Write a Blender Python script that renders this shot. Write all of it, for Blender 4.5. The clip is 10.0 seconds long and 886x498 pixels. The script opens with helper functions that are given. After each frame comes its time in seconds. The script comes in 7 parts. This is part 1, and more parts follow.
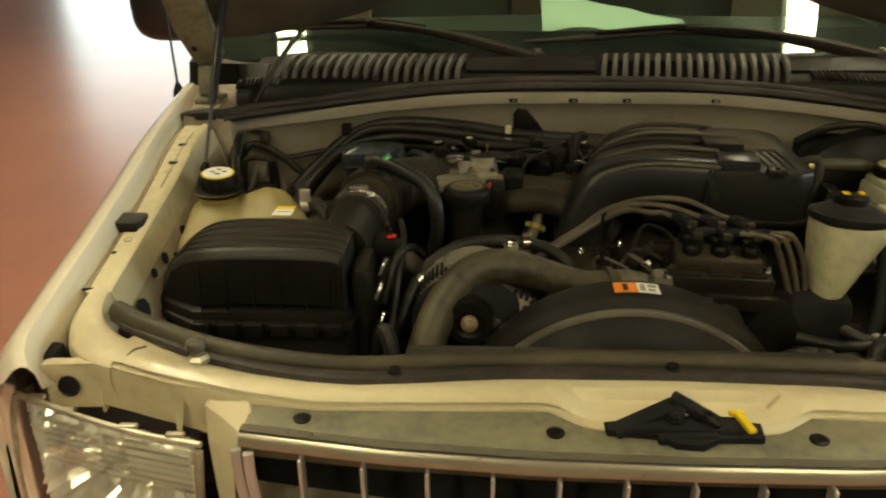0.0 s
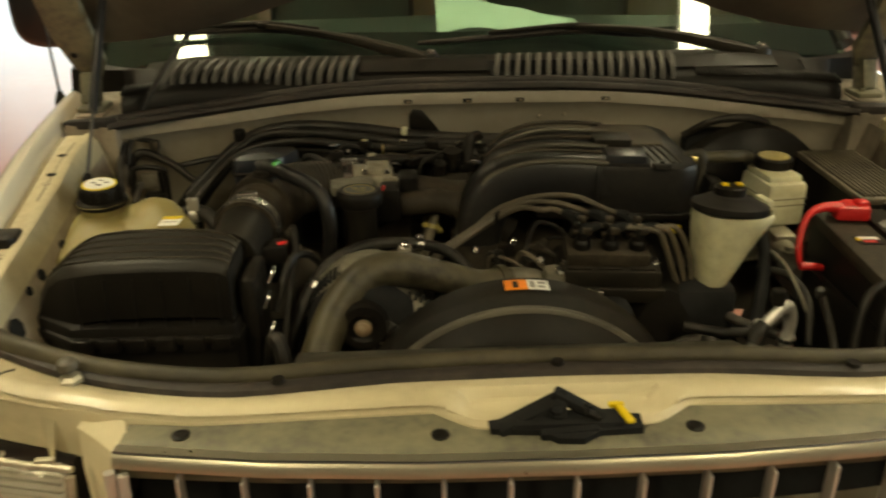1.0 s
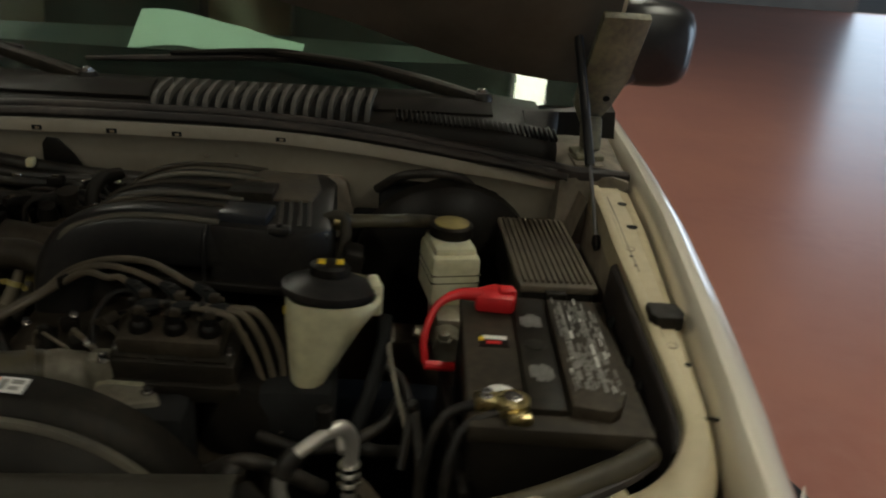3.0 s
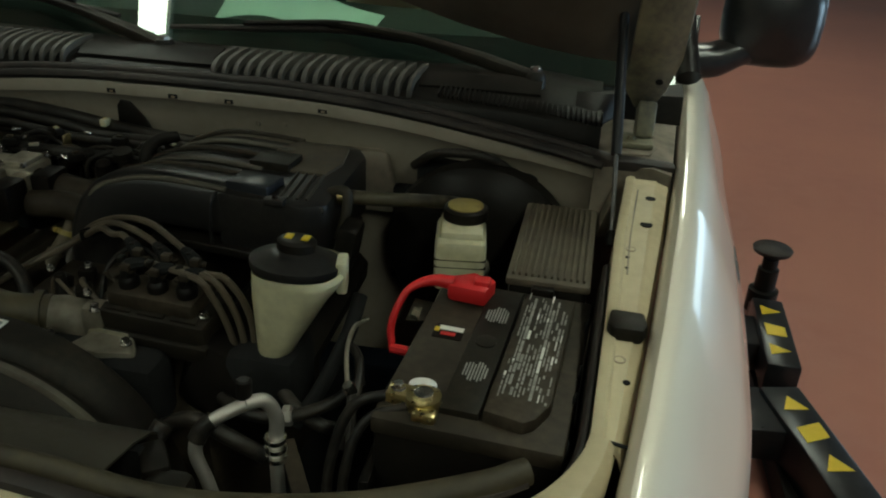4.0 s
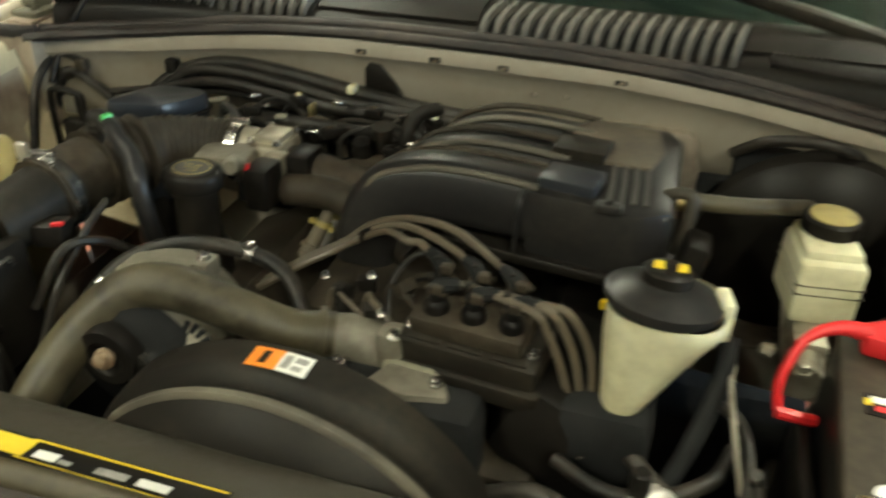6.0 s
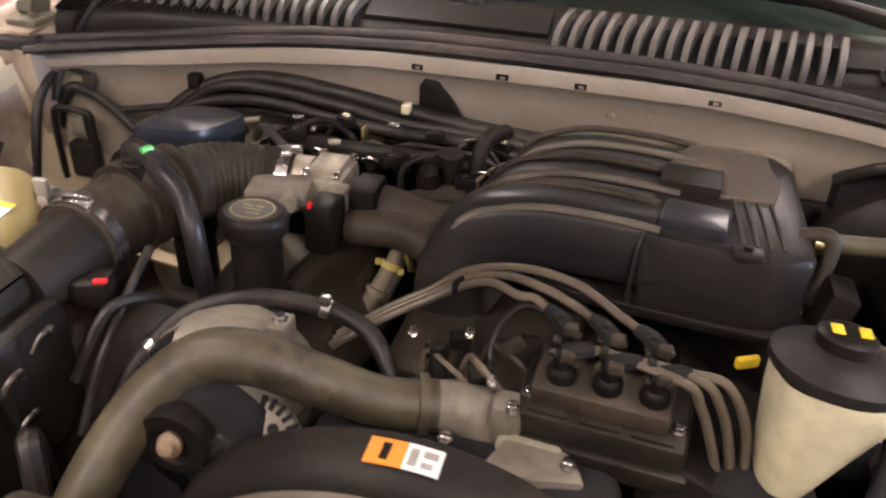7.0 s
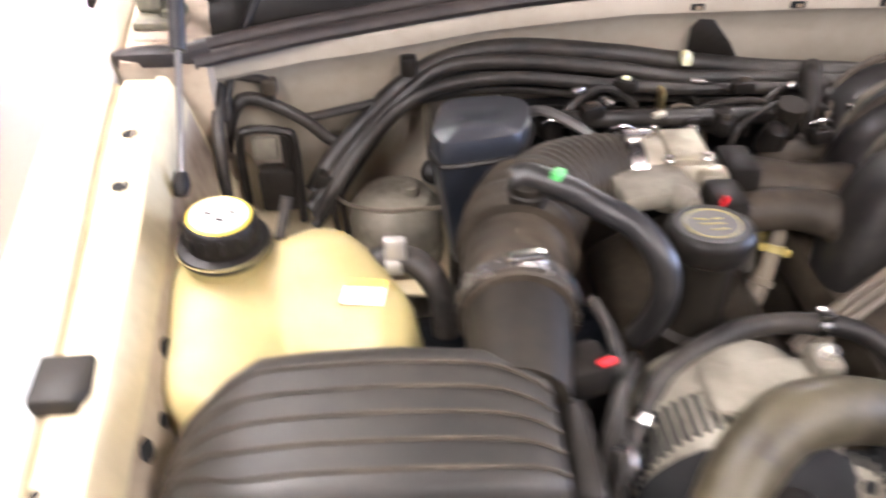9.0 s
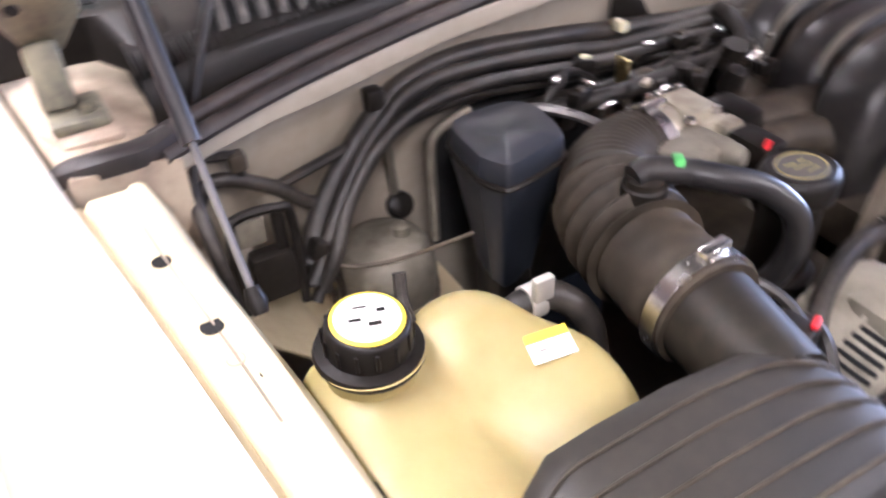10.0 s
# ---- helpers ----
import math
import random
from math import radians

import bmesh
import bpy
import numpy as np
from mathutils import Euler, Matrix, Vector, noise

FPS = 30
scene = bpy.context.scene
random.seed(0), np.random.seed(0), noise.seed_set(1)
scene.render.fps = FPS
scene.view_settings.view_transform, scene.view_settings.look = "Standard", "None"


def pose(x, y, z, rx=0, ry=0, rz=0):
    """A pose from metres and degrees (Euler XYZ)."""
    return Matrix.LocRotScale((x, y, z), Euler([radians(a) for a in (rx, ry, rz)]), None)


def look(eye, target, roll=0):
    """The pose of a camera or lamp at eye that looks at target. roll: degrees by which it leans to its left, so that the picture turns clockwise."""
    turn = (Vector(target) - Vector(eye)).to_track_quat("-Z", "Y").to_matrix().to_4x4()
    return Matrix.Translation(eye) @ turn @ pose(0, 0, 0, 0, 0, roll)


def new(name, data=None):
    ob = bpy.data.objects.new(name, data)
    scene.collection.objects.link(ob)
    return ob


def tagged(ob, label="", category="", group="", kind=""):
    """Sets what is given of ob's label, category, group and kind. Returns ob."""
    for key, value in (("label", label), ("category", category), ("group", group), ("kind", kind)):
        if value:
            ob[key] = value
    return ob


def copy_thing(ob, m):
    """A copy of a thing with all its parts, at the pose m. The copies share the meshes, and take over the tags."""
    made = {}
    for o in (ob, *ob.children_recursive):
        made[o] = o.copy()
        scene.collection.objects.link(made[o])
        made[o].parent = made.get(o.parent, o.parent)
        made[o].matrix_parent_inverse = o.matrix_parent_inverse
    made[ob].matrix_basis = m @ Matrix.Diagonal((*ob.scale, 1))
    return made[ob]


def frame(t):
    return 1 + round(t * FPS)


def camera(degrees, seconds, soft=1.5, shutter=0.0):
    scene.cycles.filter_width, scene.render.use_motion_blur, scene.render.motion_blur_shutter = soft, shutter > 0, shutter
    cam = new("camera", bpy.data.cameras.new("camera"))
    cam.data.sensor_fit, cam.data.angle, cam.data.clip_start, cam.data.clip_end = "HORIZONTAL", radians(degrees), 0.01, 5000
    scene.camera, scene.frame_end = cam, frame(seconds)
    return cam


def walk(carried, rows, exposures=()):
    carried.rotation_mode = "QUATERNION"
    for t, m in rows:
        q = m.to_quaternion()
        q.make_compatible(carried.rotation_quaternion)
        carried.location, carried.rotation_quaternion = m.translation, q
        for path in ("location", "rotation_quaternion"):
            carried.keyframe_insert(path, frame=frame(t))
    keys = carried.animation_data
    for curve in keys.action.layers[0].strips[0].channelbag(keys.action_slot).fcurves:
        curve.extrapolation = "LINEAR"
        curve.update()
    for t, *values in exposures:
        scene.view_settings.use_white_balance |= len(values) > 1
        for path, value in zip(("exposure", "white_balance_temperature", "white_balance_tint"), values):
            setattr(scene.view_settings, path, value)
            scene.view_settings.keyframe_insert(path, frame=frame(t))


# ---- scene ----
cam = camera(57.7, 10.0, soft=2.0, shutter=0.65)
PATH = [
    (0, (-0.198, -0.629, 1.503), (-0.313, 1.186, 0.669), -0.7),
    (0.5, (-0.184, -0.623, 1.502), (-0.223, 1.199, 0.678), -0.6),
    (1, (-0.151, -0.621, 1.501), (-0.078, 1.196, 0.669), -0.5),
    (1.5, (-0.099, -0.611, 1.5), (0.091, 1.191, 0.654), 0.4),
    (2, (0.011, -0.573, 1.503), (0.261, 1.227, 0.667), 1.5),
    (2.5, (0.161, -0.464, 1.484), (0.518, 1.34, 0.698), 1.9),
    (2.7, (0.23, -0.428, 1.483), (0.58, 1.383, 0.71), 3.5),
    (3.8, (0.658, -0.353, 1.522), (0.399, 1.426, 0.644), 3.0),
    (4, (0.659, -0.346, 1.518), (0.379, 1.423, 0.629), 2.9),
    (4.5, (0.663, -0.333, 1.51), (0.313, 1.425, 0.624), 2.0),
    (5, (0.59, -0.273, 1.504), (0.193, 1.455, 0.579), 1.5),
    (5.5, (0.44, -0.207, 1.491), (0.084, 1.532, 0.57), 1.5),
    (6, (0.319, -0.171, 1.482), (-0.18, 1.468, 0.452), 1.4),
    (6.2, (0.27, -0.153, 1.482), (-0.228, 1.468, 0.422), 1.7),
    (7.3, (0.054, -0.077, 1.466), (-0.185, 1.614, 0.424), 2.3),
    (7.5, (-0.008, -0.087, 1.478), (-0.121, 1.611, 0.427), 1.8),
    (8, (-0.148, -0.11, 1.473), (-0.145, 1.55, 0.357), 0.8),
    (8.5, (-0.292, -0.055, 1.455), (-0.309, 1.538, 0.246), 1.0),
    (9, (-0.484, 0.053, 1.45), (-0.42, 1.638, 0.232), -0.5),
    (9.5, (-0.642, 0.135, 1.434), (-0.393, 1.708, 0.224), -1.6),
    (10, (-0.792, 0.225, 1.44), (-0.041, 1.611, 0.209), -2.8),
]
EXPO = [
    (0.0, 0.1, 8900, -7), (1.0, 0.03, 9200, -5), (1.5, -0.3, 7900, -8), (2.0, -0.8, 6200, 13), (2.5, -1.0, 6700, 9), (4.0, -0.9, 6000, -14), (4.2, -0.95, 6000, 2), (4.5, -1.0, 5900, 10),
    (5.0, -1.2, 6100, 4), (5.5, -0.9, 6300, -8), (6.0, 1.15, 6600, -8), (6.2, 1.4, 6700, 0), (7.5, 1.65, 6300, 28), (8.0, 2.0, 6900, 26),
    (8.5, 2.34, 6500, 24), (9.0, 2.57, 5850, 21), (9.5, 2.4, 6000, 24), (10.0, 2.25, 5650, 25),
]
walk(cam, [(t, look(eye, target, roll)) for t, eye, target, roll in PATH], EXPO)

# ---- world and light ----
world = bpy.data.worlds.new("sky")
world.use_nodes = True
scene.world = world
wn = world.node_tree
sky = wn.nodes.new("ShaderNodeTexSky")
sky.sky_type = "NISHITA"
sky.sun_disc = False
sky.sun_elevation, sky.sun_rotation = radians(40), radians(20)
wn.links.new(sky.outputs[0], wn.nodes["Background"].inputs[0])
wn.nodes["Background"].inputs[1].default_value = 0.12


# ---- materials ----
def mat(name, col, rough=0.5, metal=0.0, col2=None, s1=6.0, s2=70.0, dust=0.0, dustcol=(0.13, 0.11, 0.085), bump=0.15,
        coat=0.0, spec=0.5, rvar=0.15, trans=0.0, sss=0.0):
    m = bpy.data.materials.new(name)
    m.use_nodes = True
    t = m.node_tree
    b = t.nodes["Principled BSDF"]
    L = t.links.new
    tc = t.nodes.new("ShaderNodeTexCoord")
    n1 = t.nodes.new("ShaderNodeTexNoise")
    n1.inputs["Scale"].default_value, n1.inputs["Detail"].default_value = s1, 6
    n2 = t.nodes.new("ShaderNodeTexNoise")
    n2.inputs["Scale"].default_value, n2.inputs["Detail"].default_value = s2, 5
    L(tc.outputs["Object"], n1.inputs["Vector"])
    L(tc.outputs["Object"], n2.inputs["Vector"])
    r1 = t.nodes.new("ShaderNodeMapRange")
    r1.inputs[1].default_value, r1.inputs[2].default_value = 0.38, 0.64
    L(n1.outputs["Fac"], r1.inputs[0])
    mx = t.nodes.new("ShaderNodeMix")
    mx.data_type = "RGBA"
    c2 = col2 or tuple(c * 0.72 for c in col)
    mx.inputs[6].default_value, mx.inputs[7].default_value = (*col, 1), (*c2, 1)
    L(r1.outputs[0], mx.inputs[0])
    out = mx.outputs[2]
    if dust:
        mul = t.nodes.new("ShaderNodeMath")
        mul.operation = "MULTIPLY"
        r2 = t.nodes.new("ShaderNodeMapRange")
        r2.inputs[1].default_value, r2.inputs[2].default_value = 0.35, 0.75
        r2.inputs[4].default_value = dust
        L(n2.outputs["Fac"], r2.inputs[0])
        L(r2.outputs[0], mul.inputs[0])
        add = t.nodes.new("ShaderNodeMath")
        add.operation, add.inputs[1].default_value = "ADD", 0.35
        L(r1.outputs[0], add.inputs[0])
        L(add.outputs[0], mul.inputs[1])
        md = t.nodes.new("ShaderNodeMix")
        md.data_type = "RGBA"
        md.inputs[7].default_value = (*dustcol, 1)
        L(mul.outputs[0], md.inputs[0])
        L(out, md.inputs[6])
        out = md.outputs[2]
    L(out, b.inputs["Base Color"])
    rr = t.nodes.new("ShaderNodeMapRange")
    rr.inputs[3].default_value, rr.inputs[4].default_value = max(0.03, rough - rvar), min(1, rough + rvar)
    L(n2.outputs["Fac"], rr.inputs[0])
    L(rr.outputs[0], b.inputs["Roughness"])
    b.inputs["Metallic"].default_value = metal
    b.inputs["Specular IOR Level"].default_value = spec
    b.inputs["Coat Weight"].default_value = coat
    b.inputs["Coat Roughness"].default_value = 0.035
    if trans:
        b.inputs["Transmission Weight"].default_value = trans
    if sss:
        b.inputs["Subsurface Weight"].default_value = sss
        b.inputs["Subsurface Radius"].default_value = (0.02, 0.015, 0.008)
    if bump:
        bp = t.nodes.new("ShaderNodeBump")
        bp.inputs["Strength"].default_value, bp.inputs["Distance"].default_value = bump, 0.002
        L(n2.outputs["Fac"], bp.inputs["Height"])
        L(bp.outputs[0], b.inputs["Normal"])
    return m


def glow(name, col, power):
    m = bpy.data.materials.new(name)
    m.use_nodes = True
    b = m.node_tree.nodes["Principled BSDF"]
    b.inputs["Base Color"].default_value = (0.8, 0.8, 0.8, 1)
    b.inputs["Emission Color"].default_value = (*col, 1)
    b.inputs["Emission Strength"].default_value = power
    return m


M_PAINT = mat("champagne paint", (0.72, 0.65, 0.53), 0.36, 0.1, (0.71, 0.65, 0.54), 3, 300, coat=1.0, bump=0.0, rvar=0.05)
M_BAY = mat("dull bay paint", (0.56, 0.485, 0.315), 0.46, 0.0, (0.47, 0.40, 0.255), 5, 60, dust=0.22, dustcol=(0.24, 0.19, 0.13), bump=0.04, coat=0.15)
M_BAYMID = mat("stained and shaded bay paint", (0.38, 0.32, 0.235), 0.55, 0.0, (0.27, 0.21, 0.155), 14, 55, dust=0.5, dustcol=(0.13, 0.10, 0.08), bump=0.06)
M_BAYDARK = mat("dark bay paint, grime and shade", (0.26, 0.22, 0.17), 0.6, 0.0, (0.14, 0.12, 0.09), 9, 50, dust=0.6, dustcol=(0.07, 0.06, 0.045), bump=0.1)
# Darker copy of the bay paint: the hood's shade is in its colour.
M_FIRESHADE = mat("bay paint dimmed by hood shade", (0.325, 0.288, 0.230), 0.5, 0.0, (0.268, 0.233, 0.182), 5, 60, dust=0.25, dustcol=(0.18, 0.145, 0.1), bump=0.04)
M_PRIMER = mat("weathered grey support", (0.195, 0.18, 0.115), 0.55, 0.1, (0.13, 0.12, 0.08), 14, 90, dust=0.6, dustcol=(0.05, 0.05, 0.05), bump=0.1)
M_BLACK = mat("black plastic", (0.0070, 0.0060, 0.0053), 0.4, 0, (0.0115, 0.0100, 0.0083), 7, 160, dust=0.05, dustcol=(0.10, 0.08, 0.055), bump=0.06, spec=0.14, rvar=0.08)
M_DUSTY = mat("dusty black plastic", (0.0098, 0.0084, 0.0070), 0.48, 0, (0.016, 0.0136, 0.0102), 8, 80, dust=0.14, dustcol=(0.08, 0.064, 0.042), bump=0.08, spec=0.16, rvar=0.1)
M_LID = mat("dusty sheeny black plastic", (0.0125, 0.0115, 0.010), 0.46, 0, (0.02, 0.0178, 0.015), 8, 80, dust=0.12, dustcol=(0.085, 0.07, 0.05), bump=0.08, spec=0.28, rvar=0.1)
M_BROWN = mat("dust covered plastic", (0.020, 0.0158, 0.0108), 0.6, 0, (0.036, 0.0272, 0.0178), 10, 80, dust=0.4, dustcol=(0.085, 0.07, 0.05), bump=0.1, spec=0.25, rvar=0.1)
M_RUBBER = mat("seal rubber", (0.016, 0.0137, 0.0135), 0.5, 0, (0.028, 0.023, 0.021), 10, 60, dust=0.35, dustcol=(0.085, 0.066, 0.052), bump=0.1, spec=0.22)
M_HOSE = mat("weathered hose rubber", (0.078, 0.066, 0.036), 0.46, 0, (0.023, 0.0185, 0.0115), 11, 70, dust=0.4, dustcol=(0.108, 0.092, 0.058), bump=0.25, spec=0.35)
M_CABLE = mat("black cable sleeve", (0.0095, 0.0087, 0.0082), 0.42, 0, (0.021, 0.018, 0.015), 15, 120, dust=0.15, bump=0.1, spec=0.25)
M_WIRE = mat("grey ignition wire", (0.10, 0.080, 0.053), 0.5, 0, (0.062, 0.049, 0.033), 20, 90, dust=0.3, bump=0.03)
M_ALU = mat("cast aluminium", (0.47, 0.435, 0.34), 0.40, 0.6, (0.27, 0.24, 0.18), 22, 90, dust=0.35, dustcol=(0.15, 0.125, 0.09), bump=0.15, rvar=0.1)
M_STEEL = mat("bright steel", (0.6, 0.58, 0.55), 0.26, 1.0, (0.53, 0.51, 0.48), 12, 60, bump=0.01, rvar=0.05)
M_CAST = mat("dusty grey casting", (0.21, 0.193, 0.15), 0.55, 0.2, (0.16, 0.145, 0.11), 16, 80, dust=0.5, dustcol=(0.085, 0.07, 0.05), bump=0.2)
M_LOUV = mat("faded grey louvre plastic", (0.052, 0.048, 0.041), 0.5, 0, (0.030, 0.028, 0.025), 12, 90, dust=0.3, bump=0.08)
M_ROD = mat("dark strut steel", (0.16, 0.155, 0.15), 0.35, 0.7, (0.13, 0.125, 0.12), 5, 60, bump=0.0)
M_REFL = mat("lamp reflector", (0.96, 0.94, 0.86), 0.17, 0.7, (0.92, 0.90, 0.82), 12, 40, bump=0.02, rvar=0.05)
M_PIPE = mat("dull aluminium pipe", (0.55, 0.53, 0.48), 0.38, 0.6, (0.46, 0.44, 0.4), 18, 90, bump=0.03, rvar=0.08)
M_DULLY = mat("worn yellow plastic", (0.34, 0.27, 0.08), 0.5, 0, (0.2, 0.16, 0.05), 30, 90, bump=0.05)
M_TAN = mat("caked tan dust", (0.105, 0.085, 0.056), 0.7, 0, (0.058, 0.047, 0.034), 22, 90, dust=0.35, dustcol=(0.15, 0.12, 0.08), bump=0.25)
M_COVER = mat("dusty grey-brown cover", (0.040, 0.035, 0.026), 0.5, 0, (0.026, 0.0225, 0.017), 6, 90, dust=0.25, dustcol=(0.09, 0.075, 0.05), bump=0.06, spec=0.3)
M_FSEAL = mat("dusty khaki seal rubber", (0.030, 0.0255, 0.0165), 0.5, 0, (0.055, 0.046, 0.029), 9, 60, dust=0.45, dustcol=(0.10, 0.082, 0.048), bump=0.1, spec=0.25)
M_RUST = mat("rusty steel", (0.2, 0.13, 0.075), 0.7, 0.3, (0.3, 0.25, 0.18), 40, 90, bump=0.3)
M_CHROME = mat("chrome", (0.8, 0.78, 0.74), 0.1, 1.0, (0.72, 0.7, 0.66), 5, 200, bump=0.0, rvar=0.05)
M_DULLCHROME = mat("dull chrome", (0.42, 0.385, 0.295), 0.30, 0.75, (0.36, 0.33, 0.25), 8, 90, bump=0.0, rvar=0.06)
M_BRASS = mat("plated clamp", (0.75, 0.62, 0.3), 0.3, 1.0, (0.6, 0.5, 0.25), 40, 150, bump=0.1)
M_TANK = mat("yellowed tank plastic", (0.225, 0.186, 0.074), 0.5, 0, (0.255, 0.212, 0.092), 7, 50, dust=0.3, dustcol=(0.24, 0.15, 0.055), bump=0.02, sss=0.3, spec=0.35)
M_RUN = mat("moulded black plastic", (0.0115, 0.0108, 0.0112), 0.38, 0, (0.018, 0.0165, 0.0155), 8, 90, dust=0.16, dustcol=(0.08, 0.07, 0.055), bump=0.02, rvar=0.06, spec=0.33)
# Black plastic; the blue of reflected daylight is mixed into its base colour.
M_BLUESHEEN = mat("black plastic with painted blue sheen", (0.0145, 0.0175, 0.0235), 0.32, 0, (0.0205, 0.0225, 0.028), 8, 90, dust=0.08, dustcol=(0.08, 0.075, 0.07), bump=0.02, rvar=0.05, spec=0.4)
M_RIDGE = mat("worn grey ridge", (0.108, 0.096, 0.070), 0.5, 0, (0.058, 0.051, 0.039), 14, 80, dust=0.3, bump=0.05)
M_TANKW = mat("milky tank plastic", (0.67, 0.645, 0.46), 0.4, 0, (0.58, 0.545, 0.35), 9, 60, dust=0.3, dustcol=(0.2, 0.17, 0.1), bump=0.04, sss=0.2)
M_RED = mat("red plastic", (0.62, 0.02, 0.025), 0.4, 0, (0.5, 0.015, 0.02), 10, 90, bump=0.05)
M_WHITE = mat("white print", (0.75, 0.74, 0.7), 0.5, 0, (0.65, 0.64, 0.6), 30, 200, bump=0)
M_GREYINK = mat("grey print", (0.31, 0.30, 0.275), 0.6, 0, (0.19, 0.185, 0.17), 60, 200, bump=0)
M_YELLOW = mat("yellow print", (0.66, 0.47, 0.02), 0.5, 0, (0.7, 0.5, 0.03), 30, 200, bump=0)
M_ORANGE = mat("orange print", (0.85, 0.25, 0.02), 0.5, 0, (0.8, 0.22, 0.02), 30, 200, bump=0)
M_GREEN = mat("green plastic", (0.1, 0.45, 0.12), 0.4, 0, (0.08, 0.4, 0.1), 30, 200, bump=0)
M_BLUEBLK = mat("smooth black plastic", (0.010, 0.0105, 0.012), 0.3, 0, (0.015, 0.015, 0.016), 5, 60, dust=0.06, bump=0.008, rvar=0.05, spec=0.45)
M_PAPER = mat("white paper", (0.72, 0.76, 0.7), 0.7, 0, (0.68, 0.72, 0.66), 20, 200, bump=0.05)
M_FLOOR = mat("red painted concrete", (0.44, 0.19, 0.14), 0.32, 0, (0.38, 0.155, 0.12), 1.2, 9, dust=0.3, dustcol=(0.5, 0.27, 0.21), bump=0.03, rvar=0.06)
M_WALL = mat("painted block wall", (0.28, 0.26, 0.225), 0.7, 0, (0.24, 0.22, 0.19), 1.5, 40, bump=0.1)
M_CEIL = mat("dark ceiling board", (0.25, 0.235, 0.21), 0.8, 0, (0.2, 0.19, 0.17), 1.5, 40, bump=0.1)
M_LAMP = glow("lamp diffuser", (1.0, 0.93, 0.8), 46.0)
M_DASH = mat("dark dashboard", (0.03, 0.032, 0.03), 0.6, 0, (0.045, 0.045, 0.042), 9, 150, bump=0.2)
M_ASPHALT = mat("asphalt", (0.06, 0.06, 0.06), 0.85, 0, (0.045, 0.045, 0.045), 3, 60, bump=0.3)
# Felt, and also painted-in darkness for holes, gaps and deep places.
M_DEEPBLACK = mat("matt black, felt and deep shade", (0.012, 0.012, 0.012), 0.9, 0, (0.02, 0.02, 0.02), 12, 90, bump=0.4, spec=0.1)
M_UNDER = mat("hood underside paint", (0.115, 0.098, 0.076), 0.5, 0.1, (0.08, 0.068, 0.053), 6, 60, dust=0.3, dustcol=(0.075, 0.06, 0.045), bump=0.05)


def glass(name, tint, rough=0.0):
    m = bpy.data.materials.new(name)
    m.use_nodes = True
    b = m.node_tree.nodes["Principled BSDF"]
    b.inputs["Base Color"].default_value = (*tint, 1)
    b.inputs["Roughness"].default_value = rough
    b.inputs["Transmission Weight"].default_value = 1.0
    b.inputs["IOR"].default_value = 1.45
    return m


M_GLASS = glass("windshield glass", (0.42, 0.6, 0.48))
M_LENS = glass("clear lens", (0.97, 0.96, 0.92), 0.02)


# ---- mesh helpers ----
def thing(name, loc, label, category, group="", kind=""):
    e = new(name)
    e.empty_display_size = 0.05
    e.matrix_basis = Matrix.Translation(loc)
    return tagged(e, label, category, group, kind)


def part(name, bm, material, parent=None, label="", sharp=38):
    bmesh.ops.recalc_face_normals(bm, faces=bm.faces)
    me = bpy.data.meshes.new(name)
    bm.to_mesh(me)
    bm.free()
    for p in me.polygons:
        p.use_smooth = True
    me.set_sharp_from_angle(angle=radians(sharp))
    me.materials.append(material)
    ob = new(name, me)
    if parent:
        ob.parent = parent
        m, p = parent.matrix_basis, parent.parent
        inv = m.inverted() if not p else (p.matrix_basis @ parent.matrix_parent_inverse @ m).inverted()
        ob.matrix_parent_inverse = inv if parent.type == "EMPTY" else Matrix.Identity(4)
    return tagged(ob, label) if label else ob


def B():
    return bmesh.new()


def bx(bm, c, s, bev=0.003, rot=None, seg=2):
    """A rounded block, centre c, size s; rot turns it, or places it too."""
    r = bmesh.ops.create_cube(bm, size=1.0)
    vs = r["verts"]
    for v in vs:
        v.co = Vector((v.co.x * s[0], v.co.y * s[1], v.co.z * s[2]))
    if bev:
        es = {e for v in vs for e in v.link_edges}
        rb = bmesh.ops.bevel(bm, geom=list(es), offset=min(bev, 0.45 * min(s)), segments=seg, affect="EDGES", profile=0.5)
        vs = list({v for f in rb["faces"] for v in f.verts} | {v for v in vs if v.is_valid})
    if rot is not None and rot.to_translation().length > 1e-6:
        m = rot @ Matrix.Translation(c)
    else:
        m = Matrix.Translation(c) @ (rot or Matrix.Identity(4))
    for v in vs:
        v.co = m @ v.co
    return bm


def smoothed(pts, n):
    """Catmull-Rom through the points, n steps a span."""
    P = [Vector(p) for p in pts]
    P = [P[0] * 2 - P[1], *P, P[-1] * 2 - P[-2]]
    out = []
    for i in range(1, len(P) - 2):
        a, b, c, d = P[i - 1:i + 3]
        for k in range(n):
            t = k / n
            out.append(0.5 * (2 * b + (c - a) * t + (2 * a - 5 * b + 4 * c - d) * t * t + (3 * b - a - 3 * c + d) * t ** 3))
    out.append(P[-2])
    return out


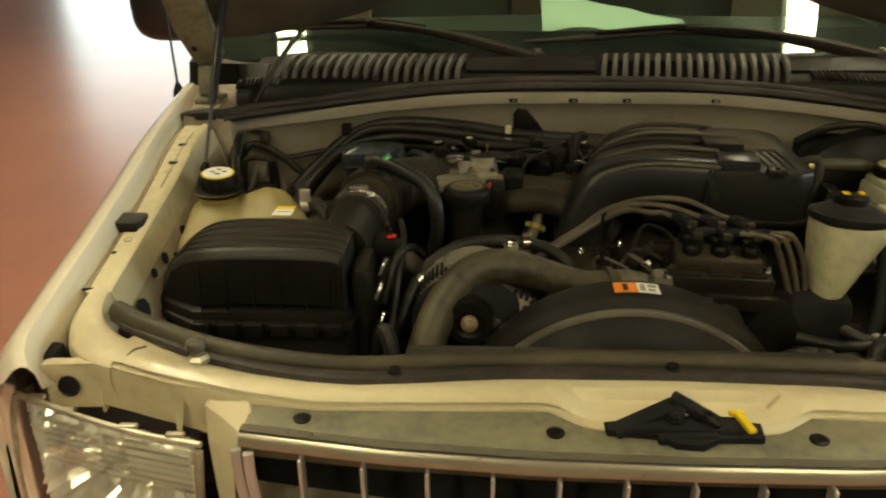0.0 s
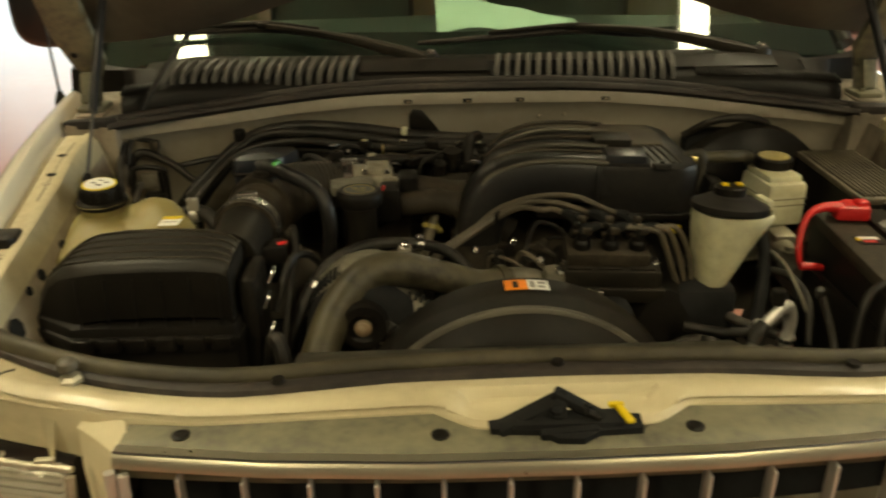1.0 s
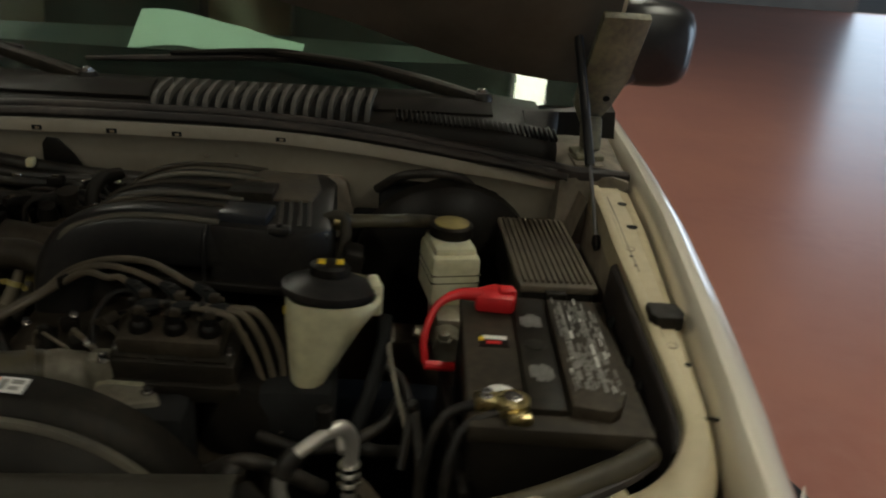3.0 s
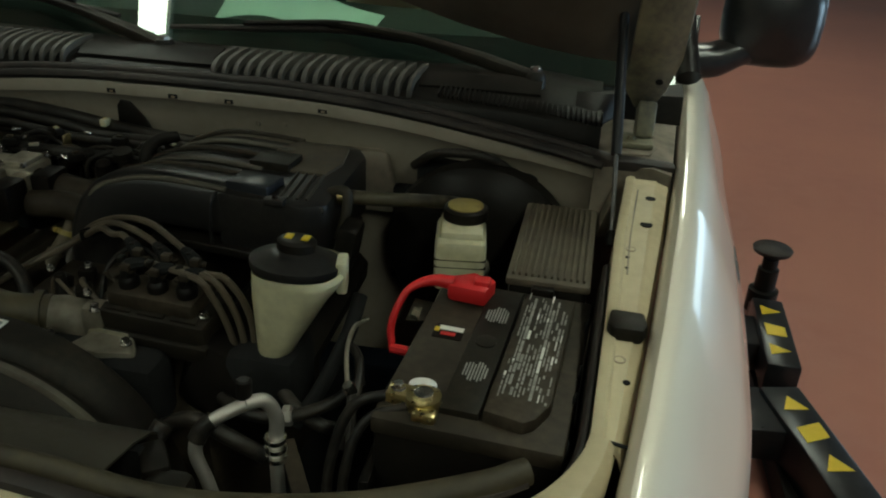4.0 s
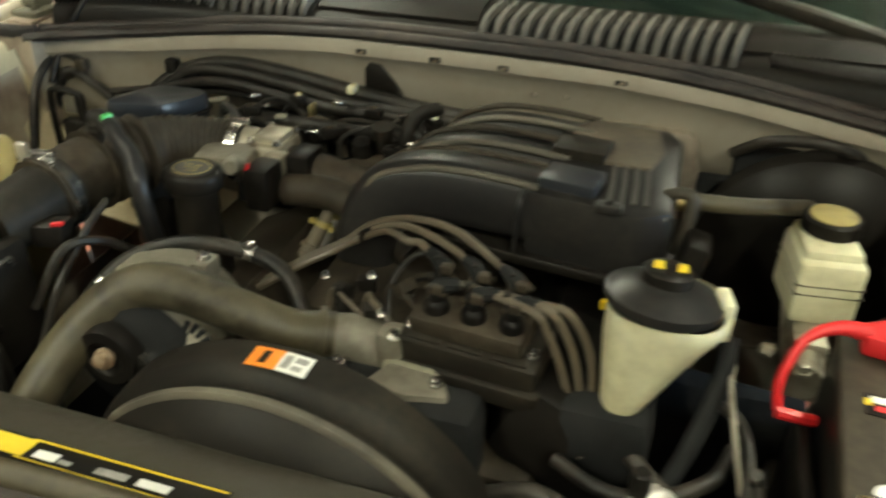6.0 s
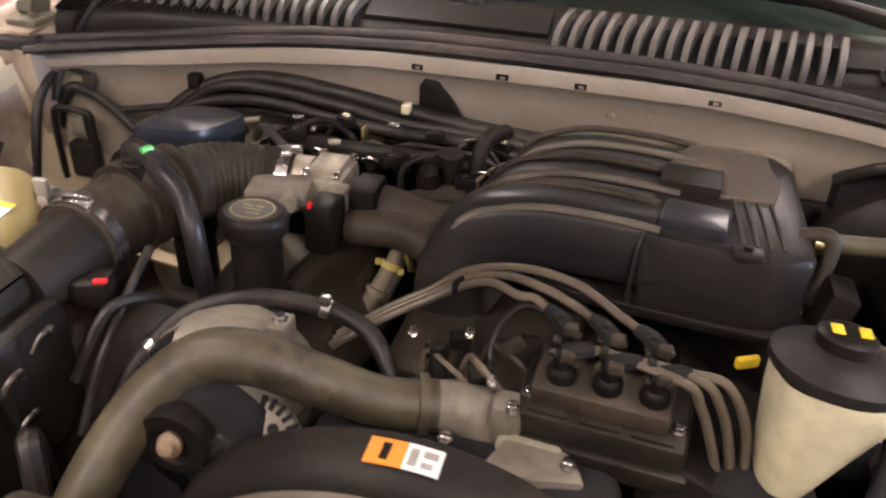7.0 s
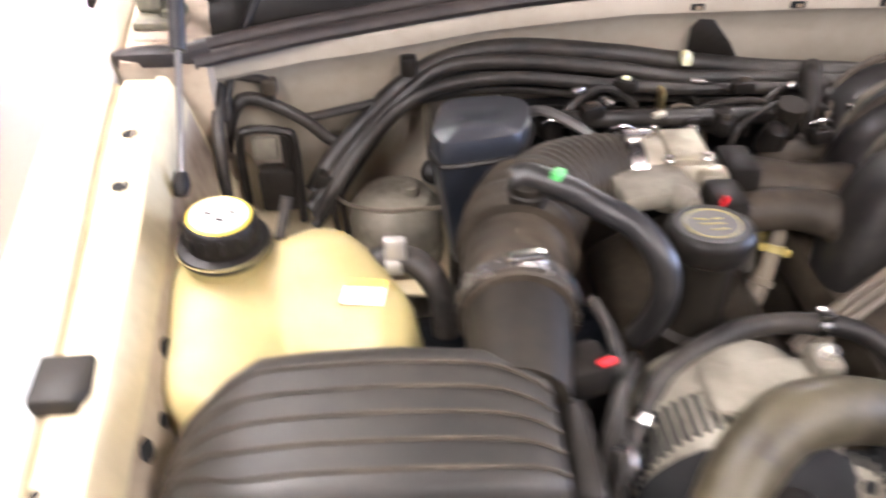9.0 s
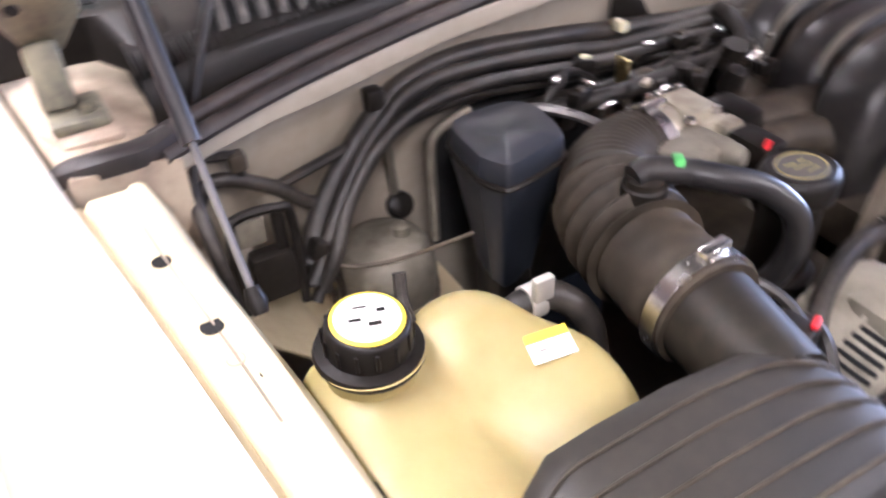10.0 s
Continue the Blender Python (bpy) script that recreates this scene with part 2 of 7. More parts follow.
def tube(bm, pts, r, seg=12, n=8, squash=1.0, up=(0, 0, 1), caps=True, rib=0.0, pitch=0.01, ribspan=(0, 1), sq=2.0):
    """A tube through the points. r: a radius or one for each point. squash flattens it along up; rib adds corrugations."""
    C = smoothed(pts, n) if len(pts) > 2 or rib else [Vector(p) for p in pts]
    rs = list(r) if isinstance(r, (list, tuple)) else [r] * len(pts)
    N = len(C)
    if rib:
        total = sum((C[i + 1] - C[i]).length for i in range(N - 1))
        k = max(int(total / pitch * 5), N)
        D, acc, i = [], 0.0, 0
        lens = [0.0]
        for j in range(N - 1):
            lens.append(lens[-1] + (C[j + 1] - C[j]).length)
        for j in range(k + 1):
            s = total * j / k
            while i < N - 2 and lens[i + 1] < s:
                i += 1
            D.append((C[i].lerp(C[i + 1], (s - lens[i]) / max(lens[i + 1] - lens[i], 1e-9)), s))
        C, arcs = [d[0] for d in D], [d[1] for d in D]
        N = len(C)
    def pw(c):
        return math.copysign(abs(c) ** (2 / sq), c)

    rings = []
    prev = None
    for i, c in enumerate(C):
        d = (C[min(i + 1, N - 1)] - C[max(i - 1, 0)]).normalized()
        ref = Vector(up) if prev is None else prev
        side = d.cross(ref)
        if side.length < 1e-4:
            side = d.cross(Vector((1, 0, 0)))
        side.normalize()
        v = side.cross(d).normalized()
        prev = v
        u = i / max(N - 1, 1) * (len(rs) - 1)
        a = int(min(u, len(rs) - 2)) if len(rs) > 1 else 0
        rad = rs[a] + (rs[min(a + 1, len(rs) - 1)] - rs[a]) * (u - a)
        if rib and ribspan[0] <= i / (N - 1) <= ribspan[1]:
            rad += rib * math.cos(2 * math.pi * arcs[i] / pitch)
        rings.append([bm.verts.new(c + (side * pw(math.cos(q)) + v * pw(math.sin(q)) * squash) * rad) for q in (2 * math.pi * k / seg for k in range(seg))])
    for a, b in zip(rings, rings[1:]):
        for k in range(seg):
            bm.faces.new((a[k], a[(k + 1) % seg], b[(k + 1) % seg], b[k]))
    if caps:
        bm.faces.new(rings[0][::-1])
        bm.faces.new(rings[-1])
    return bm


def turn(bm, prof, at, axis=(0, 0, 1), seg=24, sx=1.0):
    """A turned body: (radius, height) pairs along an axis."""
    q = Vector(axis).normalized().to_track_quat("Z", "Y").to_matrix()
    rings = []
    for r, h in prof:
        rings.append([bm.verts.new(Vector(at) + q @ Vector((max(r, 1e-5) * math.cos(a) * sx, max(r, 1e-5) * math.sin(a), h)))
                      for a in (2 * math.pi * k / seg for k in range(seg))])
    for a, b in zip(rings, rings[1:]):
        for k in range(seg):
            bm.faces.new((a[k], a[(k + 1) % seg], b[(k + 1) % seg], b[k]))
    bm.faces.new(rings[0][::-1])
    bm.faces.new(rings[-1])
    return bm


def poly(bm, outline, z0, z1, bev=0.002, m=None):
    """An upright prism over an outline of (x, y), with rounded edges; m moves it."""
    lo = [bm.verts.new((x, y, z0)) for x, y in outline]
    hi = [bm.verts.new((x, y, z1)) for x, y in outline]
    n = len(outline)
    fs = [bm.faces.new(lo[::-1]), bm.faces.new(hi)]
    fs += [bm.faces.new((lo[k], lo[(k + 1) % n], hi[(k + 1) % n], hi[k])) for k in range(n)]
    vs = lo + hi
    if bev:
        es = list({e for f in fs for e in f.edges})
        rb = bmesh.ops.bevel(bm, geom=es, offset=bev, segments=2, affect="EDGES", profile=0.5)
        vs = list({v for f in rb["faces"] for v in f.verts} | {v for v in vs if v.is_valid})
    if m:
        for v in vs:
            v.co = m @ v.co
    return bm


def sheet(bm, rows, thick=0.0, down=(0, 0, -1)):
    """A skin over rows of points; with a thickness it becomes a shell."""
    g = [[bm.verts.new(p) for p in row] for row in rows]
    for a, b in zip(g, g[1:]):
        for k in range(len(a) - 1):
            bm.faces.new((a[k], a[k + 1], b[k + 1], b[k]))
    if thick:
        d = Vector(down) * thick
        h = [[bm.verts.new(v.co + d) for v in row] for row in g]
        for a, b in zip(h, h[1:]):
            for k in range(len(a) - 1):
                bm.faces.new((a[k], b[k], b[k + 1], a[k + 1]))
        edge = [(g[0][k], g[0][k + 1], h[0][k + 1], h[0][k]) for k in range(len(g[0]) - 1)]
        edge += [(g[-1][k], g[-1][k + 1], h[-1][k + 1], h[-1][k]) for k in range(len(g[0]) - 1)]
        edge += [(g[k][0], g[k + 1][0], h[k + 1][0], h[k][0]) for k in range(len(g) - 1)]
        edge += [(g[k][-1], g[k + 1][-1], h[k + 1][-1], h[k][-1]) for k in range(len(g) - 1)]
        for e in edge:
            bm.faces.new(e)
    return bm


def itp(x, xs, ys):
    return float(np.interp(x, xs, ys))


def bolt(bm, at, axis=(0, 0, 1), r=0.006, h=0.006):
    turn(bm, [(r * 1.35, 0), (r * 1.35, h * 0.3), (r, h * 0.3), (r, h), (r * 0.8, h * 1.1)], at, axis, 6)
    return bm


# ---- the workshop ----
X0, X1, Y0, Y1, H = -14.0, 18.0, -8.0, 17.0, 4.1
tagged(part("ground", bx(B(), (0, 14, -0.16), (400, 400, 0.2), 0), M_ASPHALT), "grey asphalt yard outside the workshop", "ground", kind="structure")
tagged(part("floor", bx(B(), ((X0 + X1) / 2, (Y0 + Y1) / 2, -0.03), (X1 - X0 + 0.4, Y1 - Y0 + 0.4, 0.06), 0), M_FLOOR),
       "glossy red-brown painted concrete workshop floor", "floor", kind="structure")
tagged(part("ceiling", bx(B(), ((X0 + X1) / 2, (Y0 + Y1) / 2, H + 0.1), (X1 - X0 + 0.4, Y1 - Y0 + 0.4, 0.2), 0), M_CEIL),
       "plain pale workshop ceiling", "ceiling", kind="structure")
tagged(part("wall_west", bx(B(), (X0 - 0.1, (Y0 + Y1) / 2, H / 2), (0.2, Y1 - Y0, H), 0), M_WALL), "plain painted block wall", "wall", kind="structure")
# Unseen doorway and daylight lamp, added to brighten the right fender.
bm = B()
bx(bm, (X1 + 0.1, (Y0 - 3.0) / 2, H / 2), (0.2, -3.0 - Y0, H), 0)
bx(bm, (X1 + 0.1, (5.0 + Y1) / 2, H / 2), (0.2, Y1 - 5.0, H), 0)
bx(bm, (X1 + 0.1, 1.0, (3.7 + H) / 2), (0.2, 8.0, H - 3.7), 0)
tagged(part("wall_east", bm, M_WALL), "painted block wall with an added wide doorway", "wall", kind="structure")
la = bpy.data.lights.new("daylight", "AREA")
la.shape, la.size, la.size_y, la.energy, la.color = "RECTANGLE", 7.9, 3.6, 2000, (0.62, 0.76, 1.0)
lo = new("daylight", la)
lo.matrix_basis = look((X1 + 0.05, 1.0, 1.85), (0, 1.0, 1.85))
tagged(part("wall_south", bx(B(), (0, Y0 - 0.1, H / 2), (X1 - X0 + 0.4, 0.2, H), 0), M_WALL), "plain painted block wall", "wall", kind="structure")
bm = B()
for xa, xb in ((X0 - 0.2, -9.6), (-4.6, 11.0), (16.0, X1 + 0.2)):
    bx(bm, ((xa + xb) / 2, Y1 + 0.1, H / 2), (xb - xa, 0.2, H), 0)
for xa, xb in ((-9.6, -4.6), (11.0, 16.0)):
    bx(bm, ((xa + xb) / 2, Y1 + 0.1, (3.7 + H) / 2), (xb - xa, 0.2, H - 3.7), 0)
tagged(part("wall_north", bm, M_WALL), "painted block wall with two open drive-in doorways", "wall", kind="structure")
for xc in (-7.1, 13.5):
    la = bpy.data.lights.new("daylight", "AREA")
    la.shape, la.size, la.size_y, la.energy, la.color = "RECTANGLE", 4.9, 3.6, 310, (0.62, 0.74, 1.0)
    lo = new("daylight", la)
    lo.matrix_basis = look((xc, Y1 + 0.05, 1.85), (xc, 0, 1.85))


def ceiling_lamp(x, y):
    e = thing("ceiling_lamp", (x, y, H), "long white fluorescent lamp fixture under the ceiling", "ceiling lamp", "workshop ceiling lamps")
    bm = B()
    bx(bm, (x, y, H - 0.025), (0.30, 2.46, 0.05), 0.006)
    part("housing", bm, M_WHITE, e)
    part("diffuser", bx(B(), (x, y, H - 0.068), (0.24, 2.4, 0.04), 0.012), M_LAMP, e, "glowing lamp diffuser")
    return e


lamp = ceiling_lamp(-1.95, 1.3)
# Pairs at y -3.0 and 6.2 are unseen, added as extra light.
for x, y in ((1.95, 1.3), (-1.95, -3.0), (1.95, -3.0), (-1.95, 6.2), (1.95, 6.2)):
    copy_thing(lamp, Matrix.Translation((x, y, H)))

# ---- the car ----
car = thing("car", (0, 1.6, 0), "champagne beige sport utility vehicle with its hood open", "car")


def xg(y, s=0):
    """Half width to the fender's inner edge; the two sides differ by a little."""
    if s < 0:
        return itp(y, [0.06, 0.14, 0.24, 0.36, 0.508, 0.626, 0.787, 0.868, 1.25, 2.6], [0.696, 0.712, 0.722, 0.732, 0.748, 0.764, 0.788, 0.798, 0.845, 0.89])
    if s > 0:
        return itp(y, [0.06, 0.24, 0.283, 0.445, 0.664, 0.893, 1.25, 1.42, 2.6], [0.712, 0.740, 0.748, 0.772, 0.800, 0.826, 0.858, 0.876, 0.90])
    return itp(y, [0.06, 0.24, 0.36, 0.61, 0.93, 1.25, 2.6], [0.688, 0.712, 0.736, 0.785, 0.832, 0.868, 0.90])


def zr(y):
    return itp(y, [0.05, 0.2, 0.7, 0.95, 1.25, 2.6], [1.015, 1.03, 1.086, 1.098, 1.11, 1.13])


def xi(y, s=-1):
    if s > 0:
        return itp(y, [0.2, 0.24, 0.28, 0.476, 0.65, 0.8, 0.98], [0.682, 0.706, 0.717, 0.729, 0.738, 0.752, 0.765])
    return itp(y, [0.2, 0.24, 0.43, 0.6, 0.72, 0.98], [0.676, 0.688, 0.703, 0.717, 0.733, 0.755])


SEC = [(0.0, -0.045), (0.002, -0.012), (0.006, 0.006), (0.014, 0.0145), (0.023, 0.0150), (0.033, 0.010), (0.048, -0.004), (0.066, -0.030), (0.085, -0.068), (0.112, -0.118), (0.135, -0.168), (0.142, -0.25), (0.13, -0.42)]


def flare(y):
    return itp(y, [0.06, 0.28, 0.5, 0.9, 1.25], [0.8, 1.0, 1.05, 0.95, 0.85])


def fender(s):
    rows = []
    for k in range(49):
        y = 0.075 + (1.395 - 0.075) * k / 48
        inset = 0.02 * max(0, (0.14 - y) / 0.065) ** 2
        row = []
        for dx, dz in SEC:
            f = 1 + (flare(y) - 1) * min(1, dx / 0.1)
            z = zr(y) + dz
            ya = y
            if dz < -0.05 and y < 0.3:
                ya = y + (0.3 - y) * min(1, (-0.05 - dz) / 0.2) * 0.25
            if dz < -0.03:
                ya = max(ya, 0.135 + 0.12 * min(1, (-0.03 - dz) / 0.1) * 0.3)
            row.append((s * (xg(y, s) + dx * f - (inset if dz > -0.03 else 0)), ya, z))
        rows.append(row)
    bm = sheet(B(), rows, 0.002, (-s, 0, 0))
    return part("fender", bm, M_PAINT, car, "glossy champagne front fender")


def fender_nose(s):
    rows = []
    for k in range(9):
        z = 0.985 - 0.035 * k
        d = 0.012 * k / 8
        rows.append([(s * 0.738, 0.108 - d, z), (s * 0.752, 0.110 - d, z + 0.003), (s * 0.775, 0.128 - d, z + 0.004), (s * (0.800 + 0.005 * k / 8), 0.165 - d, z + 0.002), (s * (0.822 + 0.008 * k / 8), 0.215, z)])
    part("fender_nose", sheet(B(), rows, 0.003, (0, 1, 0)), M_PAINT, car, "painted fender edge beside the headlamp")


def rail(s):
    rows, low = [], []
    for k in range(33):
        y = 0.262 + (0.84 - 0.262) * k / 32
        a, b, z = xi(y, s), xg(y, s) - 0.002, zr(y) - 0.012
        k1, k2, k3 = (0.075, 0.062, 0.02) if s < 0 else (0.03, 0.014, 0.007)
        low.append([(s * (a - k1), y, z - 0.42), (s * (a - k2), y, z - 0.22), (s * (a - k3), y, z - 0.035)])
        rows.append([low[-1][2], (s * (a - 0.006), y, z + 0.001), (s * (a - 0.001), y, z + 0.004), (s * (a + 0.006), y, z + 0.0035), (s * (a + 0.009), y, z),
                     (s * (a + (b - a) * (0.62 if s > 0 else 0.80)), y, z), (s * (a + (b - a) * (0.68 if s > 0 else 0.86)), y, z - 0.003), (s * (b - 0.005), y, z - (0.006 if s < 0 else 0.008)), (s * b, y, z - (0.012 if s < 0 else 0.022))])
    p = part("inner_fender", sheet(B(), rows, 0.002, (0, 0, -1)), M_BAY, car, "dull painted inner fender rail with bolt holes")
    part("inner_wall", sheet(B(), low, 0.002, (s, 0, 0)), M_BAYMID, car, "stained painted inner fender wall")
    for y, x, r in (((0.655, 0.740, 0.0085), (0.735, 0.752, 0.0075)) if s < 0 else ((0.688, 0.774, 0.0085), (0.773, 0.783, 0.0075))) + ((0.60, 0.736 - 0.012 * (s < 0) + 0.012 * (s > 0), 0.003), (0.575, 0.733 - 0.012 * (s < 0) + 0.014 * (s > 0), 0.0025), (0.36, 0.733 + 0.012 * s, 0.004)):
        bm = B()
        turn(bm, [(r, 0), (r, 0.0014)], (s * x, y, zr(y) - 0.0128), seg=16)
        part("hole", bm, M_DEEPBLACK, p)
    for y, z, r in ((0.3, 0.98, 0.016), (0.37, 1.0, 0.007), (0.42, 1.0, 0.009), (0.46, 0.985, 0.006), (0.52, 1.0, 0.01), (0.28, 0.955, 0.008)):
        q = (1.03 - z) / 0.22
        bm = B()
        turn(bm, [(r, 0), (r, 0.0015)], (s * (xi(y, s) - 0.022 - 0.04 * max(0, q - 0.05)), y, z), (-s, 0, 0.3), 8)
        part("hole", bm, M_DEEPBLACK, p)
    tube(bm := B(), [(s * (xi(y, s) + 0.014), y, zr(y) - 0.0125) for y in (0.56, 0.64, 0.72, 0.80)], 0.0014, 6)
    part("seam", bm, M_BAYDARK, p)
    if s < 0:
        part("gap_seal", tube(B(), [(s * (xg(y, s) - 0.001), y, zr(y) - 0.0195) for y in (0.27 + 0.57 * k / 8 for k in range(9))], 0.0048, 8, n=3), M_BAY, p)
    part("end_gap", bx(B(), (s * (xi(0.3, s) + 0.016), 0.272, zr(0.272) - 0.0125), (0.034, 0.004, 0.003), 0.001, Matrix.Rotation(radians(-14 * s), 4, "Z")), M_DEEPBLACK, p)
    for y, q in ((0.395, 0.014), (0.62, 0.016)):
        part("pressed_ring", tube(B(), [(s * (xi(y, s) + q + 0.006 * math.cos(a)), y + 0.006 * math.sin(a), zr(y) - 0.0118) for a in (math.pi * k / 8 for k in range(17))], 0.0009, 6, n=2), M_BAYMID, p)
    # rubber block and hinge base behind the rail
    bm = B()
    tube(bm, [(s * (xg(0.88, s) - 0.004), 0.882, zr(0.88) - 0.008), (s * 0.785, 0.874, zr(0.87) - 0.004), (s * 0.755, 0.868, zr(0.86)), (s * 0.725, 0.870, zr(0.86)), (s * 0.70, 0.878, zr(0.86) + 0.004)], [0.013, 0.015, 0.015, 0.015, 0.013], 12, squash=0.75, sq=3.0)
    part("rail_seal", bm, M_RUBBER, car, "black rubber strip across the fender rail")
    rows = []
    for k in range(9):
        y = 0.855 + 0.24 * k / 8
        rows.append([(s * 0.70, y, 1.085), (s * 0.73, y, 1.092 + 0.01 * k / 8), (s * 0.79, y, 1.094 + 0.02 * k / 8), (s * (xg(y, s) - 0.004), y, 1.085 + 0.02 * k / 8)])
    # Hood shade is painted in: both bases dimmed, the right one more.
    hb = part("hinge_base", sheet(B(), rows, 0.12), M_BAYMID if s < 0 else M_BAYDARK, car)
    part("reinforcement", poly(B(), [(0.735, 0.90), (0.785, 0.90), (0.80, 0.945), (0.775, 0.99), (0.738, 0.975)], 1.094, 1.101, 0.003, Matrix.Diagonal((s, 1, 1, 1))), M_BAYMID if s < 0 else M_BAYDARK, hb, "pressed plate under the hood hinge")
    # Bracket takes a darker grey, with the hood's shade put into it.
    bm = B()
    bx(bm, (s * 0.775, 0.975, 1.135), (0.030, 0.045, 0.060), 0.006, Matrix.Rotation(radians(-20), 4, "X"))
    bx(bm, (s * 0.765, 0.95, 1.106), (0.05, 0.06, 0.010), 0.003)
    bolt(bm, (s * 0.755, 0.94, 1.111)), bolt(bm, (s * 0.772, 0.955, 1.111))
    part("hood_hinge", bm, M_PRIMER, car, "dull painted hood hinge bracket")
    # body side, rocker, doors
    rows = []
    for k in range(14):
        y = 1.405 + 1.345 * k / 13
        rows.append([(s * (xg(y) - 0.012), y, zr(y) + 0.005), (s * (xg(y) + 0.01), y, zr(y) + 0.008), (s * (xg(y) + 0.05), y, zr(y) - 0.03), (s * (xg(y) + 0.075), y, 0.95), (s * (xg(y) + 0.08), y, 0.7), (s * (xg(y) + 0.06), y, 0.45)])
    d = part("door", sheet(B(), rows, 0.01, (-s, 0, 0)), M_PAINT, car, "champagne front door panel")
    rows = [[(s * (0.865 + 0.03 * k / 6 - 0.1 * v), 1.5 + 1.2 * k / 6 + 0.35 * v * (1 - k / 6), 1.12 + 0.5 * v) for v in (0, 0.5, 1)] for k in range(7)]
    part("side_window", sheet(B(), rows, 0.005, (-s, 0, 0)), M_BLUEBLK, d, "dark tinted side window")
    # pillar
    tube(bm := B(), [(s * 0.868, 1.25, 1.145), (s * 0.825, 1.50, 1.37), (s * 0.745, 1.85, 1.68)], 0.024, 10)
    part("pillar", bm, M_BLACK, car, "dark windshield pillar trim")
    # mirror
    bm = B()
    rows = []
    for k in range(11):
        a = math.pi * k / 10
        f = max(0.0, math.sin(a)) ** 0.35
        rows.append([(s * (1.070 + 0.108 * f * math.copysign(abs(math.cos(b)) ** 0.6, math.cos(b))), 1.60 - 0.08 * math.cos(a), 1.212 + 0.105 * f * math.copysign(abs(math.sin(b)) ** 0.6, math.sin(b))) for b in (2 * math.pi * j / 28 for j in range(29))])
    sheet(bm, rows)
    m = part("mirror", bm, M_BLUEBLK, car, "glossy black plastic door mirror")
    bm = B()
    tube(bm, [(s * 0.90, 1.55, 1.115), (s * 0.95, 1.56, 1.12), (s * 1.0, 1.57, 1.14), (s * 1.05, 1.585, 1.15)], [0.062, 0.058, 0.050, 0.045], 14, squash=0.62, sq=2.6)
    poly(bm, [(1.46, 1.10), (1.66, 1.11), (1.60, 1.19), (1.53, 1.22)], -0.012, 0.012, 0.004, Matrix(((0, 0, 1, s * 0.895), (1, 0, 0, 0), (0, 1, 0, 0), (0, 0, 0, 1))))
    part("mirror_foot", bm, M_BLUEBLK, m)


for s in (-1, 1):
    fender(s)
    fender_nose(s)
    rail(s)

# hood rests and antenna
for s in (-1, 1):
    h = thing("hood_bumper", (s * 0.737, 0.445, 1.04), "black rubber hood bumper block on the fender rail", "rubber bumper", "hood bumpers")
    bm = B()
    poly(bm, [(-0.027, -0.016), (-0.020, -0.030), (0.020, -0.030), (0.028, -0.012), (0.024, 0.020), (-0.022, 0.022)], 0, 0.024 if s > 0 else 0.019, 0.005, Matrix.Translation((0.745, 0.452, 1.040) if s > 0 else (-0.728, 0.443, 1.040)) @ Matrix.Scale(0.82 if s > 0 else 0.88, 4) @ Matrix.Diagonal((s, 1, 1, 1)))
    part("block", bm, M_DUSTY, h)
    part("foot", turn(B(), [(0.008, 0), (0.008, 0.012)], (s * 0.737, 0.436, 1.030), seg=10), M_BLACK, h)
    st = thing("hood_stop", (s * 0.53, 0.138, 1.0), "grey rubber-capped screw stop on the front panel", "hood stop", "hood stops")
    part("head", turn(B(), [(0.007, 0), (0.0105, 0.003), (0.0115, 0.007), (0.0105, 0.012), (0.006, 0.015)], (s * 0.526, 0.130, 1.024), seg=16), M_RIDGE if s < 0 else M_BAY, st, "worn rubber head")
    part("screw", turn(B(), [(0.0055, 0), (0.0055, 0.03)], (s * 0.526, 0.130, 0.998), seg=10), M_ALU, st)
    part("foot", turn(B(), [(0.013, 0), (0.013, 0.005), (0.009, 0.009)], (s * 0.524, 0.127, 1.012), seg=6), M_ALU, st)
an = thing("antenna", (-0.893, 1.05, 1.09), "thin black whip antenna on the fender", "antenna")
part("base", turn(B(), [(0.013, 0), (0.012, 0.012), (0.007, 0.024), (0.005, 0.03)], (-0.87, 1.05, 1.085), seg=14), M_BLACK, an)
part("mast", tube(B(), [(-0.87, 1.05, 1.11), (-0.885, 1.07, 1.5), (-0.90, 1.09, 1.9)], [0.0028, 0.0022, 0.0015], 8), M_CABLE, an)


# front panel between the lamps
def front_edge(x):
    return itp(abs(x), [0, 0.09, 0.115, 0.13, 0.376, 0.458, 0.5, 0.56, 0.62, 0.66, 0.69], [0.034, 0.036, 0.05, 0.066, 0.058, 0.068, 0.079, 0.092, 0.108, 0.125, 0.15])


def back_edge(x):
    return itp(abs(x), [0, 0.175, 0.26, 0.345, 0.473, 0.559, 0.646, 0.69], [0.122, 0.117, 0.104, 0.096, 0.109, 0.132, 0.176, 0.222])


def top_z(x):
    return itp(abs(x), [0, 0.40, 0.55, 0.69], [1.003, 1.005, 1.012, 1.022])


rows = []
